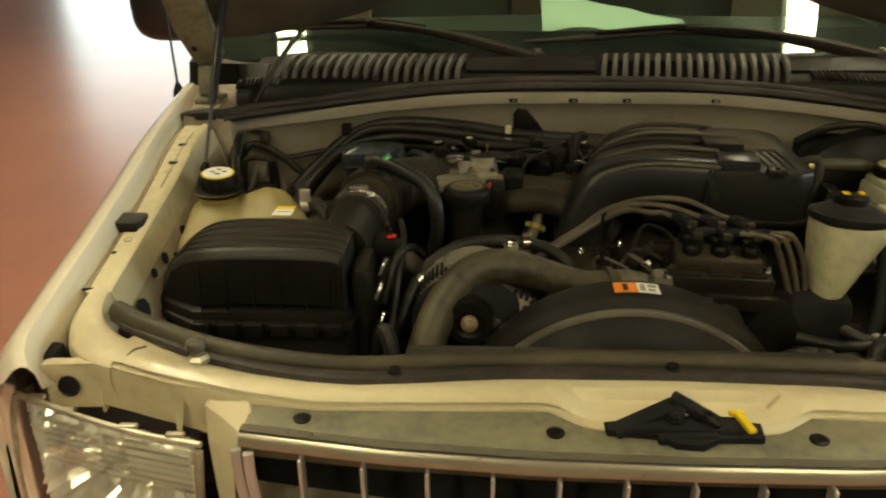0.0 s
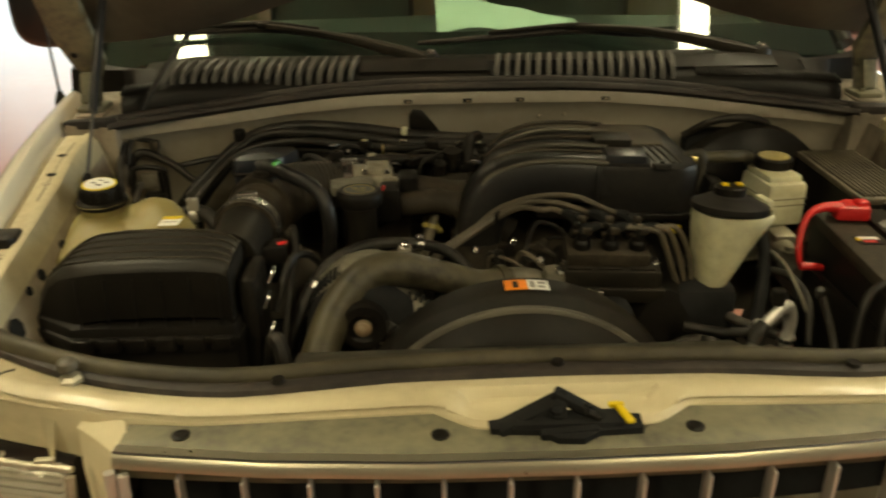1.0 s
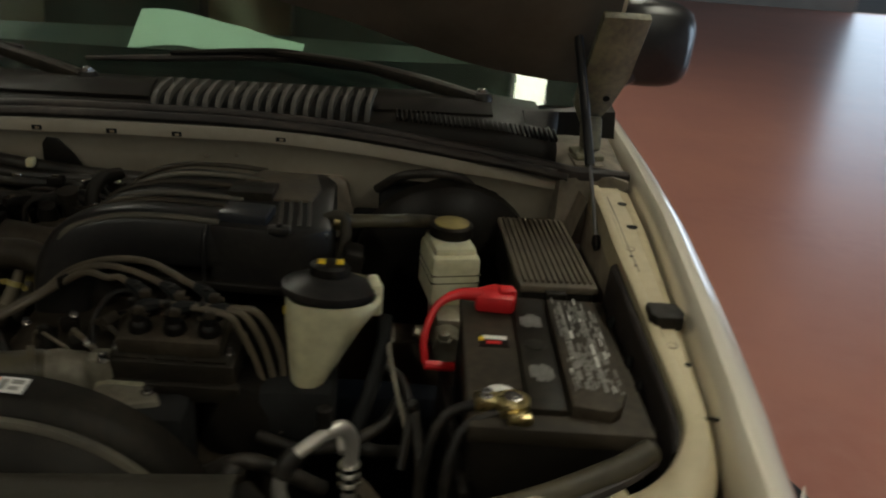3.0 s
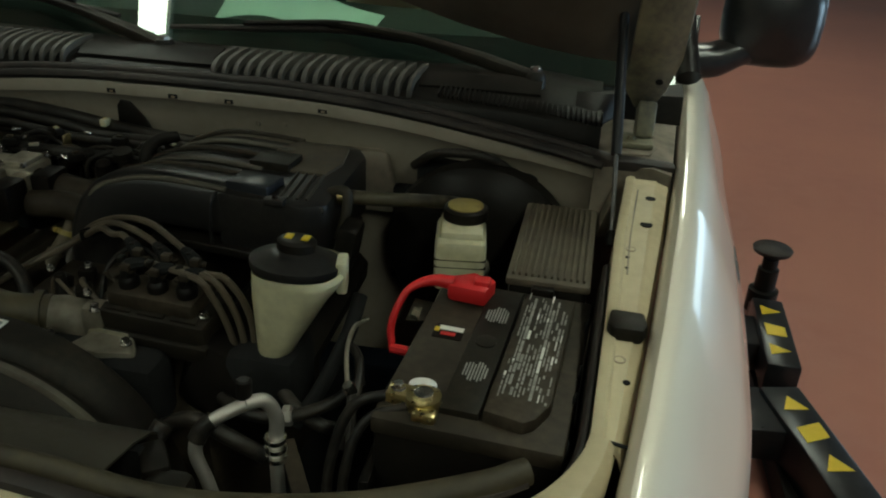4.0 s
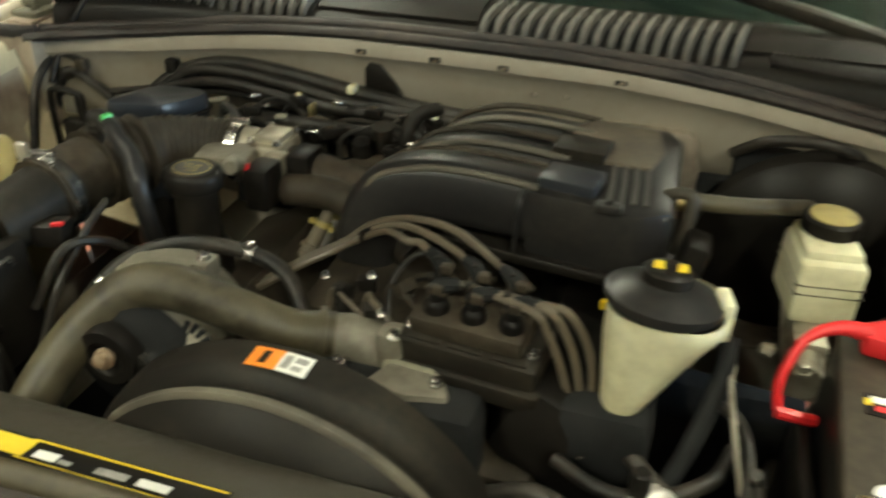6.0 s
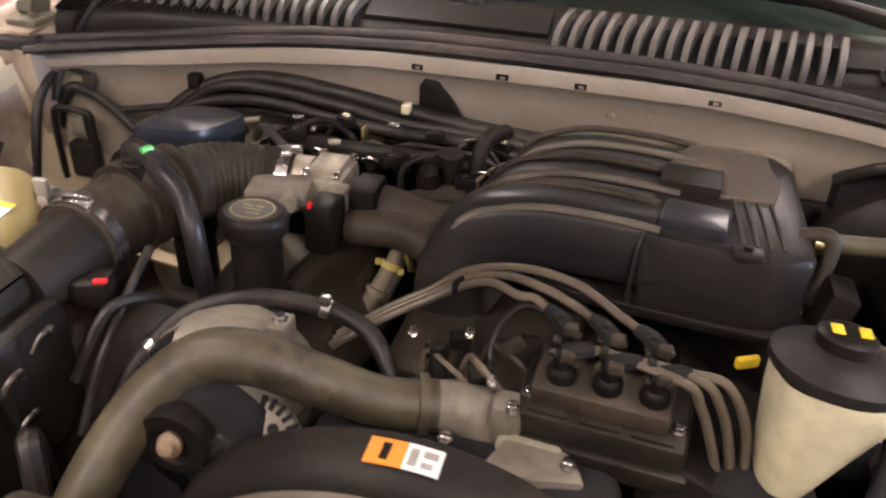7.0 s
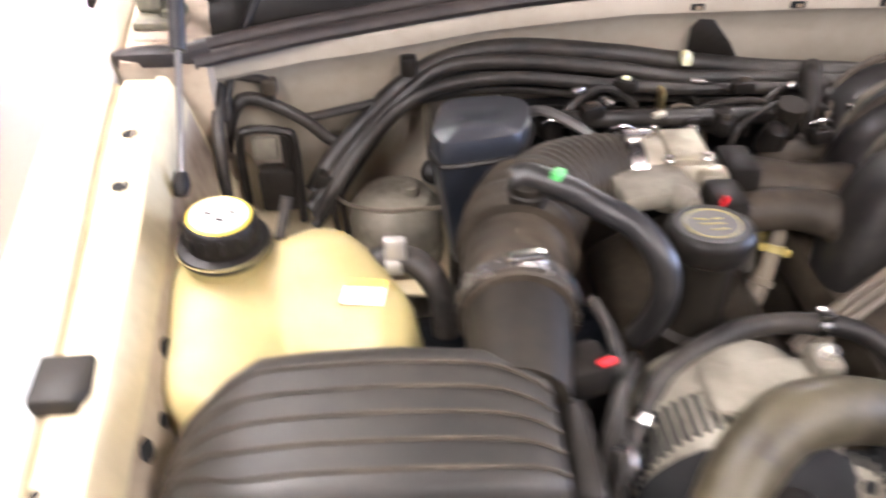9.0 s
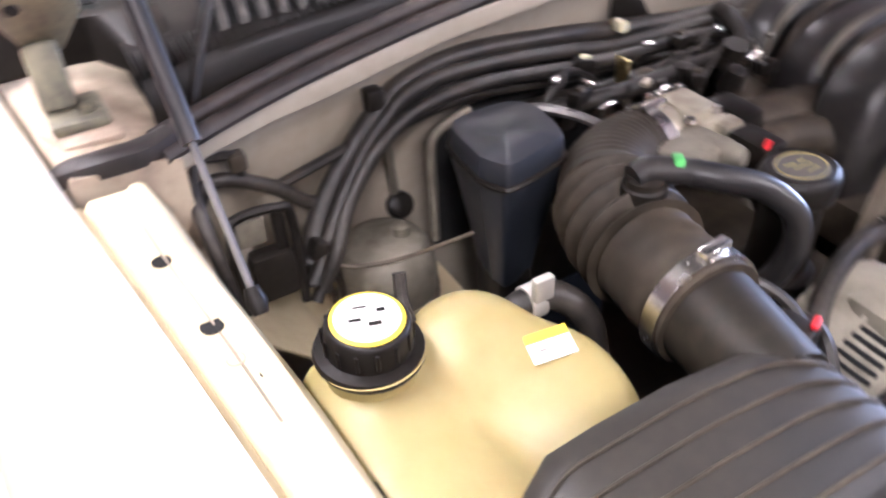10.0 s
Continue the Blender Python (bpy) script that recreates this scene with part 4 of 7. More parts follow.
# Black plate on the wall stands for the shade of a recess.
part("recess", poly(B(), [(0.405, 0.92), (0.405, 1.03), (0.43, 1.043), (0.61, 1.040), (0.62, 1.03), (0.59, 1.012), (0.58, 0.92)], 0.924, 0.964, 0.006, up), M_DEEPBLACK, fw, "black plate standing for a shaded recess")
part("heat_mat", poly(B(), [(-0.41, 0.80), (-0.41, 0.955), (-0.36, 0.985), (0.05, 0.99), (0.16, 1.005), (0.17, 0.80)], 0.946, 0.968, 0.008, up), M_DEEPBLACK, fw, "black firewall insulation mat")
# Right mat also blacks out the deep shade beside the booster.
part("heat_mat", poly(B(), [(0.36, 0.80), (0.36, 0.985), (0.43, 0.985), (0.66, 0.93), (0.66, 0.80)], 0.936, 0.962, 0.008, up), M_DEEPBLACK, fw)
SEAL = [(k * 0.715 / 12, 0.953 - itp(abs(k) * 0.715 / 12, [0, 0.32, 0.45, 0.56, 0.66, 0.715], [0, 0.003, 0.011, 0.025, 0.058, 0.08]), itp(abs(k) * 0.715 / 12, [0, 0.15, 0.3, 0.38, 0.54, 0.66, 0.715], [1.136, 1.136, 1.128, 1.121, 1.103, 1.095, 1.091])) for k in range(-12, 13)]
cs = thing("cowl_seal", (0, 0.95, 1.11), "long black double-lipped cowl weather seal", "weather seal")
part("lip", tube(B(), [(x, y - 0.011, z - 0.002) for x, y, z in SEAL], 0.0105, 10, n=3, squash=0.8), M_RUBBER, cs)
part("bulb", tube(B(), [(x, y + 0.011, z + 0.004) for x, y, z in SEAL], 0.0092, 10, n=3), M_RUBBER, cs)
part("base", tube(B(), [(x, y + 0.004, z - 0.009) for x, y, z in SEAL], 0.014, 8, n=3, squash=0.35), M_BLACK, cs)

rows = []
for k in range(61):
    x = -0.705 + 1.41 * k / 60
    f = itp(abs(x), [0, 0.4, 0.6, 0.8], [0.0, -0.004, -0.03, -0.06])
    g = itp(abs(x), [0, 0.6, 0.68, 0.8], [0.0, 0.0, -0.012, -0.025])
    e = 0.05 * (x / 0.8) ** 2
    rows.append([(x, 0.965 + f, 1.10 + g), (x, 0.968 + f, 1.130 + g), (x, 0.978 + f, 1.142 + g), (x, 1.0 + f * 0.6, 1.150 + g), (x, 1.05 + e, 1.158 + g), (x, 1.10 + e, 1.166 + g), (x, 1.12 + e, 1.16 + g)])
cowl = part("cowl_panel", sheet(B(), rows, 0.003), M_BLACK, car, "black louvred plastic cowl panel below the windshield")
louv = B()
SLAT = [(0.0, 0.9705, 1.124), (0.0005, 0.9735, 1.148), (0.002, 0.984, 1.1605), (0.005, 1.003, 1.168), (0.009, 1.028, 1.172), (0.013, 1.052, 1.1735)]
sheet(louv, [[(x - 0.0046, y + 0.0012, z - 0.012), (x - 0.0046, y + 0.0012, z - 0.0012), (x - 0.0036, y, z), (x + 0.0036, y, z), (x + 0.0046, y + 0.0012, z - 0.0012), (x + 0.0046, y + 0.0012, z - 0.012)] for x, y, z in smoothed(SLAT, 3)])
for xa, xb in ((-0.625, -0.258), (0.012, 0.388)):
    # Black sheet puts the gaps' shade between the slats.
    rows = [[(x, 0.9665, 1.112), (x, 0.9695, 1.134), (x, 0.985, 1.1475), (x, 1.0, 1.1535), (x, 1.05, 1.162)] for x in (xa + (xb - xa) * k / 10 for k in range(11))]
    part("louvre_gap_shade", sheet(B(), [[(x, y - 0.02 * max(0, abs(x) - 0.4) / 0.25, z) for x, y, z in r] for r in rows], 0.001), M_DEEPBLACK, cowl)
lo0 = part("louvre", louv, M_LOUV, cowl, "faded grey louvre")
first = True
for xa, xb, n in ((-0.615, -0.268, 18), (0.022, 0.378, 18)):
    for k in range(n):
        x = xa + (xb - xa) * k / (n - 1)
        o = lo0 if first else lo0.copy()
        if not first:
            scene.collection.objects.link(o)
        first = False
        o.location = (x, itp(abs(x), [0, 0.4, 0.65], [0, -0.002, -0.012]), 0.004)
bm = B()
for s in (-1, 1):
    for k in range(34):
        u = k / 33
        bx(bm, (s * (0.43 + 0.275 * u), 0.985 - 0.035 * u, 1.150 - 0.014 * u), (0.0035, 0.036, 0.007), 0.001, Matrix.Rotation(radians(14), 4, "X"))
tagged(part("grating", bm, M_BLACK, cowl), kind="stuff")
for s in (-1, 1):
    rows = [[(s * x, itp(x, [0.6, 0.69, 0.73, 0.84], [0.96, 0.95, 1.035, 1.04]), itp(x, [0.6, 0.69, 0.73, 0.84], [1.125, 1.12, 1.12, 1.115])), (s * x, itp(x, [0.6, 0.7, 0.84], [1.02, 1.03, 1.055]), 1.158), (s * x, itp(x, [0.66, 0.74, 0.84], [1.035, 1.055, 1.10]), itp(x, [0.66, 0.74, 0.84], [1.158, 1.160, 1.17]))] for x in (0.66 + 0.18 * k / 8 for k in range(9))]
    part("corner_cover", sheet(B(), rows, 0.004), M_BLACK, cowl)
for x0, x1 in ((-0.25, 0.01), (0.39, 0.60)):
    rows = [[(x, 0.995, 1.155), (x, 1.02, 1.166 + 0.008 * math.sin(math.pi * (x - x0) / (x1 - x0))), (x, 1.06, 1.172)] for x in (x0 + (x1 - x0) * k / 8 for k in range(9))]
    part("cover", sheet(B(), rows, 0.004), M_BLACK, cowl)

rows = []
for k in range(33):
    x = -0.84 + 1.68 * k / 32
    sag = x * x / 7.8
    row = []
    for v in range(9):
        t = v / 8
        w = 1 - 0.14 * t
        row.append((x * w, 1.10 + sag * 0.85 + 0.68 * t, 1.158 - sag * 0.25 + 0.55 * t + 0.015 * math.sin(math.pi * t)))
    rows.append(row)
ws = part("windshield", sheet(B(), rows, 0.005, (0, 0.62, -0.78)), M_GLASS, car, "green tinted windshield glass")
ws.visible_shadow = False
rows = []
for k in range(33):
    x = -0.83 + 1.66 * k / 32
    sag = x * x / 7.8
    rows.append([(x * (1 - 0.14 * t), 1.112 + sag * 0.85 + 0.68 * t, 1.150 - sag * 0.25 + 0.55 * t + 0.015 * math.sin(math.pi * t)) for t in (-0.01, 0.03, 0.06, 0.085 + 0.05 * abs(x) ** 2)])
part("frit_band", sheet(B(), rows, 0.001), M_DEEPBLACK, ws, "black printed border along the foot of the glass")
rows = [[(x, 1.09 + x * x / 9 + d, z - 0.03 * abs(x)) for d, z in ((0.03, 1.12), (0.10, 1.15), (0.3, 1.165), (0.55, 1.17), (0.62, 1.12), (0.64, 0.9))] for x in (-0.8 + 1.6 * k / 20 for k in range(21))]
part("dashboard", sheet(B(), rows, 0.01), M_DASH, car, "dark textured dashboard")
bm = B()
for x in (-0.38, 0.38):
    bx(bm, (x, 2.35, 1.25), (0.5, 0.14, 0.75), 0.06, Matrix.Rotation(radians(-12), 4, "X"))
    bx(bm, (x, 2.45, 1.62), (0.26, 0.10, 0.18), 0.04)
part("seat", bm, M_DASH, car)
pa = B()
rows = []
for k in range(15):
    u = k / 14
    rows.append([(-0.085 + 0.33 * u, 1.225 + 0.02 * math.sin(u * 5) + 0.13 * v, 1.178 + 0.012 * math.sin(u * 6 + v) + 0.05 * v * (1 - 0.9 * max(0, u - 0.62) / 0.38) + 0.008) for v in (0, 0.33, 0.66, 1.0)])
sheet(pa, rows, 0.001)
tagged(part("paper_sheet", pa, M_PAPER), "creased white paper sheet lying on the dashboard", "paper")


def wiper(arm, blade):
    w = thing("wiper", arm[0], "black windshield wiper arm resting on the glass", "wiper", "windshield wipers")
    part("arm", tube(B(), arm, [0.016, 0.016, 0.011, 0.008], 10, squash=0.75, sq=3.0), M_DUSTY, w)
    part("pivot", turn(B(), [(0.020, -0.03), (0.020, 0.006), (0.014, 0.014)], arm[0], seg=14), M_BLACK, w)
    part("pivot_nut", turn(B(), [(0.009, 0.012), (0.009, 0.02), (0.005, 0.022)], arm[0], seg=6), M_STEEL, w)
    part("blade", tube(B(), blade, [0.004, 0.007, 0.008, 0.007, 0.004], 8), M_RUBBER, w)
    part("blade_frame", tube(B(), [Vector(b) + Vector((0, -0.004, 0.011)) for b in blade[1:4]], [0.004, 0.007, 0.004], 8), M_BLACK, w)
    part("joint", bx(B(), Vector(arm[-1]) + Vector((0, -0.002, 0.0)), (0.03, 0.014, 0.014), 0.004), M_BLACK, w)


wiper([(-0.105, 1.05, 1.166), (-0.19, 1.075, 1.185), (-0.30, 1.11, 1.205), (-0.46, 1.165, 1.222)],
      [(-0.73, 1.20, 1.205), (-0.60, 1.185, 1.208), (-0.46, 1.17, 1.214), (-0.34, 1.15, 1.205), (-0.24, 1.135, 1.198)])
wiper([(0.585, 1.05, 1.168), (0.47, 1.08, 1.19), (0.34, 1.115, 1.208), (0.20, 1.14, 1.214)],
      [(-0.13, 1.125, 1.187), (0.02, 1.13, 1.195), (0.20, 1.142, 1.205), (0.32, 1.14, 1.198), (0.42, 1.135, 1.192)])

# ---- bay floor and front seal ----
# Unseen black sheet, added so the bottom of the bay stays dark.
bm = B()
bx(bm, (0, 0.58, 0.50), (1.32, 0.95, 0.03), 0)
part("dark_bay_floor", bm, M_DEEPBLACK, car)
for s in (-1, 1):
    bm = B()
    sheet(bm, [[(s * 0.64, y, 0.70), (s * 0.62, y, 0.6), (s * 0.60, y, 0.5)] for y in (0.20, 0.45, 0.7, 0.86, 1.0)], 0.004, (s, 0, 0))
    part("wheel_house", bm, M_BAYDARK, car, "grimy painted wheel house wall")
    # The right panel takes the darker of the two bay paints.
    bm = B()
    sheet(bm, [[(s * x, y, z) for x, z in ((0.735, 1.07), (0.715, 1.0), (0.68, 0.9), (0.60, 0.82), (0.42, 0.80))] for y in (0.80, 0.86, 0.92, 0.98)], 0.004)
    part("strut_tower", bm, M_BAY if s < 0 else M_BAYDARK, car, "painted inner corner panel")
bm = B()
bx(bm, (-0.02, 0.245, 0.71), (0.56, 0.012, 0.48), 0)
bx(bm, (0.475, 0.215, 0.66), (0.40, 0.012, 0.36), 0)
bx(bm, (-0.475, 0.215, 0.68), (0.33, 0.012, 0.42), 0)
part("radiator_core", bm, M_DEEPBLACK, car)

fs = thing("front_seal", (0, 0.15, 1.0), "long dusty black rubber seal along the front panel", "weather seal")
FS = [(x, back_edge(x) + 0.022, top_z(x) + 0.0) for x in (-0.656, -0.61, -0.5, -0.36, -0.2, 0, 0.2, 0.36, 0.5, 0.61, 0.656)]
part("bulb", tube(B(), [(x, y + 0.010, z + 0.004) for x, y, z in FS], [0.013, 0.0135, 0.0125, 0.0115, 0.0115, 0.0115, 0.0115, 0.0115, 0.0125, 0.0135, 0.013], 12), M_FSEAL, fs)
part("lip", tube(B(), [(x, y - itp(abs(x), [0.4, 0.6], [0.010, 0.0]), z + 0.0) for x, y, z in FS], [0.007, 0.009, 0.010, 0.011, 0.011, 0.011, 0.011, 0.011, 0.010, 0.009, 0.007], 8, squash=0.7), M_RUBBER, fs)
rows = [[(xi(y, 1) - 0.012, y, zr(y) - 0.022), (xi(y, 1) - 0.016, y, zr(y) - 0.026), (xi(y, 1) - 0.018, y, zr(y) - 0.06), (xi(y, 1) - 0.022, y, zr(y) - 0.20)] for y in (0.235 + 0.36 * k / 12 for k in range(13))]
part("side_flap", sheet(B(), rows, 0.004, (1, 0, 0)), M_RUBBER, fs, "black rubber flap beside the battery")
for x in (0.006, -0.30, 0.33):
    part("clip", turn(B(), [(0.008, 0), (0.007, 0.004)], (x, back_edge(x) + 0.014, top_z(x) + 0.008), seg=10), M_BLACK, fs)

# ---- radiator top and fan shroud ----
rs = thing("fan_shroud", (0, 0.25, 0.8), "black plastic fan shroud with a raised arch", "fan shroud")
bm = B()
rows = [[(x, y, z) for y, z in ((0.158, 0.93), (0.160, 0.972), (0.168, 0.978), (0.235, 0.966), (0.268, 0.953), (0.278, 0.945), (0.282, 0.7))] for x in (-0.30 + 0.56 * k / 20 for k in range(21))]
sheet(bm, rows, 0.003)
part("top_cover", bm, M_COVER, rs)
part("end_tab", bx(B(), (0.272, 0.245, 0.935), (0.03, 0.05, 0.02), 0.006, Matrix.Rotation(radians(35), 4, "Z")), M_DUSTY, rs)
part("side_lug", bx(B(), (0.30, 0.21, 0.91), (0.05, 0.06, 0.06), 0.012), M_BLACK, rs)
CX, CZ = -0.005, 0.757


def ring(bm, prof, a0=0.0, a1=math.pi, seg=48, thick=0.003):
    rows = [[(CX - r * math.cos(a0 + (a1 - a0) * k / seg), y, CZ + r * math.sin(a0 + (a1 - a0) * k / seg)) for y, r in prof] for k in range(seg + 1)]
    return sheet(bm, rows, thick, (0, 0, -1))


part("arch", ring(B(), [(0.268, 0.15), (0.274, 0.19), (0.286, 0.207), (0.300, 0.222), (0.307, 0.2275), (0.313, 0.228), (0.319, 0.222), (0.326, 0.222), (0.334, 0.236), (0.342, 0.240), (0.375, 0.241), (0.380, 0.236), (0.382, 0.22)]), M_DUSTY, rs)
part("edge_ridge", ring(B(), [(0.303, 0.2262), (0.306, 0.2305), (0.313, 0.2310), (0.317, 0.2262)]), M_RIDGE, rs, "worn grey ridge of the arch")


def on_arch(name, a0, a1, y0, y1, r, m, parent, label=""):
    rows = [[(CX + r * math.sin(a), y, CZ + r * math.cos(a)) for y in (y0, y1)] for a in (a0 + (a1 - a0) * k / 6 for k in range(7))]
    return part(name, sheet(B(), rows, 0.0006), m, parent, label)


ws1 = on_arch("warning_sticker", -0.098, 0.030, 0.338, 0.366, 0.2425, M_ORANGE, rs, "orange half of a warning sticker")
on_arch("sticker_white", 0.032, 0.155, 0.338, 0.366, 0.2425, M_WHITE, ws1, "white half of the sticker")
for a0, a1, y0, y1 in ((0.045, 0.075, 0.343, 0.361), (0.09, 0.14, 0.354, 0.361), (0.09, 0.13, 0.343, 0.349)):
    on_arch("print", a0, a1, y0, y1, 0.2433, M_GREYINK, ws1)
for a0, a1, y0, y1 in ((-0.05, -0.02, 0.343, 0.361),):
    on_arch("print", a0, a1, y0, y1, 0.2433, M_BLACK, ws1)
lb = part("label_strip", bx(B(), (-0.09, 0.203, 0.9732), (0.235, 0.030, 0.0012), 0.0004, Matrix.Rotation(radians(-9.7), 4, "X")), M_BLACK, rs, "black label with yellow border and print")
for dx, dy, w, h, m in ((-0.092, 0.0, 0.045, 0.022, M_YELLOW), (-0.05, -0.003, 0.022, 0.010, M_WHITE), (-0.03, -0.005, 0.012, 0.005, M_GREYINK), (0.015, -0.003, 0.03, 0.008, M_GREYINK), (0.055, -0.003, 0.03, 0.009, M_WHITE), (0.02, 0.012, 0.19, 0.0018, M_YELLOW), (0.02, -0.013, 0.19, 0.0014, M_YELLOW)):
    part("print", bx(B(), (-0.09 + dx, 0.203 + dy, 0.9741 - dy * 0.17), (w, h, 0.0008), 0, Matrix.Rotation(radians(-9.7), 4, "X")), m, lb)
fan = thing("cooling_fan", (CX, 0.35, CZ), "black plastic cooling fan inside the shroud", "fan")
part("hub", turn(B(), [(0.0, -0.03), (0.06, -0.03), (0.065, 0.0), (0.05, 0.03)], (CX, 0.345, CZ), (0, 1, 0), 20), M_BLACK, fan)
for k in range(9):
    a = 2 * math.pi * k / 9
    q = Matrix.Translation((CX, 0.345, CZ)) @ Matrix.Rotation(a, 4, "Y") @ Matrix.Translation((0, 0, 0.125)) @ Matrix.Rotation(radians(30), 4, "Z")
    part("blade", bx(B(), (0, 0, 0), (0.08, 0.006, 0.14), 0.002, q), M_BLACK, fan)

# ---- engine mass ----
en = thing("engine_block", (0.03, 0.62, 0.5), "grimy dark engine block deep in the bay", "engine")
bm = B()
bx(bm, (0.03, 0.66, 0.66), (0.42, 0.46, 0.34), 0.02)
part("block", bm, M_BROWN, en)
bm = B()
bx(bm, (0.26, 0.66, 0.86), (0.15, 0.42, 0.12), 0.03, Matrix.Rotation(radians(28), 4, "Y"))
part("valve_cover", bm, M_BLACK, en)
bm = B()
bx(bm, (-0.2, 0.62, 0.85), (0.16, 0.42, 0.10), 0.03, Matrix.Rotation(radians(-28), 4, "Y"))
part("valve_cover", bm, M_BROWN, en, "dusty grey valve cover")
bm = B()
bx(bm, (0.03, 0.44, 0.84), (0.3, 0.07, 0.16), 0.02)
part("front_cover", bm, M_DEEPBLACK, en)
bm = B()
bx(bm, (0.02, 0.68, 0.90), (0.2, 0.3, 0.06), 0.015)
part("lower_manifold", bm, M_BROWN, en)

# ---- upper intake manifold ----
im = thing("intake_manifold", (0.2, 0.75, 0.9), "black plastic intake manifold with three curved runners", "intake manifold")
for yc, w, x0, zt in ((0.688, 0.042, -0.02, 1.068), (0.775, 0.036, 0.0, 1.068), (0.862, 0.034, 0.02, 1.07)):
    bm = B()
    tube(bm, [(x0 - 0.02, yc - 0.02, 0.90), (x0 - 0.012, yc - 0.012, 0.97), (x0 + 0.014, yc - 0.004, 1.018), (x0 + 0.075, yc, zt - 0.034), (x0 + 0.15, yc, zt - 0.036), (x0 + 0.24, yc, zt - 0.042)],
         [w * 0.9, w, w, w, w, w], 20, squash=0.95, up=(0, 1, 0), sq=3.6)
    part("runner", bm, M_RUN, im)
    for e in (-0.72, 0.72):
        o = w * e
        # Dusty ribs; the front one is paler, its lit edge painted in.
        part("rib", tube(B(), [(x0 - 0.034, yc - 0.008 + o, 0.99), (x0 - 0.004, yc - 0.004 + o, 1.045), (x0 + 0.04, yc + o, zt - 0.004), (x0 + 0.085, yc + o, zt + 0.004), (x0 + 0.15, yc + o, zt + 0.003), (x0 + 0.2, yc + o, zt - 0.002)], 0.0045, 8), M_RIDGE if e < 0 else M_BROWN, im, "dusty rib along the runner, painted paler in front")
bm = B()
poly(bm, [(0.165, 0.650), (0.30, 0.628), (0.335, 0.65), (0.335, 0.86), (0.315, 0.895), (0.20, 0.905), (0.185, 0.86)], 0.965, 1.066, 0.011)
part("plenum", bm, M_RUN, im)
bm = B()
poly(bm, [(0.06, 0.648), (0.165, 0.636), (0.30, 0.618), (0.345, 0.645), (0.345, 0.80), (0.06, 0.76)], 0.972, 0.985, 0.004)
part("flange", bm, M_BLACK, im)
bm = B()
bx(bm, (0.215, 0.682, 1.070), (0.068, 0.052, 0.018), 0.003, Matrix.Rotation(radians(-9), 4, "Z"))
part("pad", bm, M_BLUESHEEN, im)
bm = B()
bx(bm, (0.212, 0.775, 1.070), (0.066, 0.052, 0.018), 0.0015, Matrix.Rotation(radians(-5), 4, "Z"))
part("pad", bm, M_DUSTY, im)
for k in range(4):
    part("top_rib", tube(B(), [(0.262 + 0.0135 * k, 0.652, 1.0658), (0.260 + 0.0135 * k, 0.70, 1.0668), (0.256 + 0.0135 * k, 0.755, 1.0664)], 0.0026, 8), M_COVER, im)
part("top_plate", poly(B(), [(0.196, 0.752), (0.300, 0.748), (0.312, 0.80), (0.302, 0.872), (0.215, 0.885), (0.190, 0.85)], 1.060, 1.0705, 0.003), M_TAN, im, "dust-caked rear plate")
part("end_seam", tube(B(), [(0.160, 0.640, 0.985), (0.160, 0.6395, 1.02), (0.162, 0.644, 1.05), (0.166, 0.66, 1.065)], 0.003, 6), M_RUN, im)
part("lug", bx(B(), (0.264, 0.632, 1.069), (0.030, 0.018, 0.010), 0.003), M_RUN, im)
part("lug_bolt", bolt(B(), (0.264, 0.632, 1.074), r=0.004, h=0.003), M_BLACK, im)
part("elbow", tube(B(), [(0.323, 0.7, 1.062), (0.34, 0.695, 1.069), (0.351, 0.69, 1.067), (0.352, 0.685, 1.047), (0.347, 0.68, 1.019), (0.342, 0.675, 1.0)], 0.0080, 12), M_COVER, im, "dark rubber elbow")
for yc, xe in ((0.688, -0.03), (0.775, -0.008), (0.862, 0.012)):
    part("feed", tube(B(), [(-0.115, 0.742 + (yc - 0.742) * 0.15, 0.985), (-0.075, 0.742 + (yc - 0.742) * 0.5, 0.982), (xe - 0.015, yc - 0.01, 0.975), (xe + 0.015, yc - 0.004, 0.995)], [0.026, 0.026, 0.030, 0.034], 14, squash=0.85), M_BROWN, im)
bm = B()
bx(bm, (0.318, 0.655, 1.055), (0.022, 0.02, 0.012), 0.003)
part("pin", bm, M_STEEL, im)
bm = B()
tube(bm, [(-0.20, 0.745, 1.003), (-0.14, 0.742, 1.0), (-0.08, 0.735, 0.99), (-0.01, 0.74, 0.985), (0.05, 0.755, 1.0)], [0.03, 0.027, 0.03, 0.036, 0.036], 14, squash=0.8)
part("inlet_tube", bm, M_BROWN, im, "dusty brown inlet tube")
bm = B()
tube(bm, [(-0.17, 0.70, 0.985), (-0.10, 0.70, 0.988), (-0.03, 0.68, 0.968), (0.02, 0.67, 0.94)], [0.022, 0.022, 0.024, 0.024], 12)
part("lower_tube", bm, M_BROWN, im)
bm = B()
tube(bm, [(0.335, 0.70, 1.058), (0.36, 0.702, 1.058), (0.41, 0.715, 1.055), (0.46, 0.76, 1.04), (0.50, 0.83, 1.01), (0.51, 0.86, 0.98)], 0.0105, 10)
part("vacuum_hose", bm, M_HOSE, im, "grey vacuum hose to the brake booster")
part("hose_clip", turn(B(), [(0.013, -0.006), (0.013, 0.006)], (0.342, 0.70, 1.058), (1, 0, 0), 12), M_BRASS, im)
bm = B()
bx(bm, (0.36, 0.66, 1.0), (0.03, 0.05, 0.07), 0.006, Matrix.Rotation(radians(12), 4, "Y"))
part("bracket", bm, M_BLACK, im)

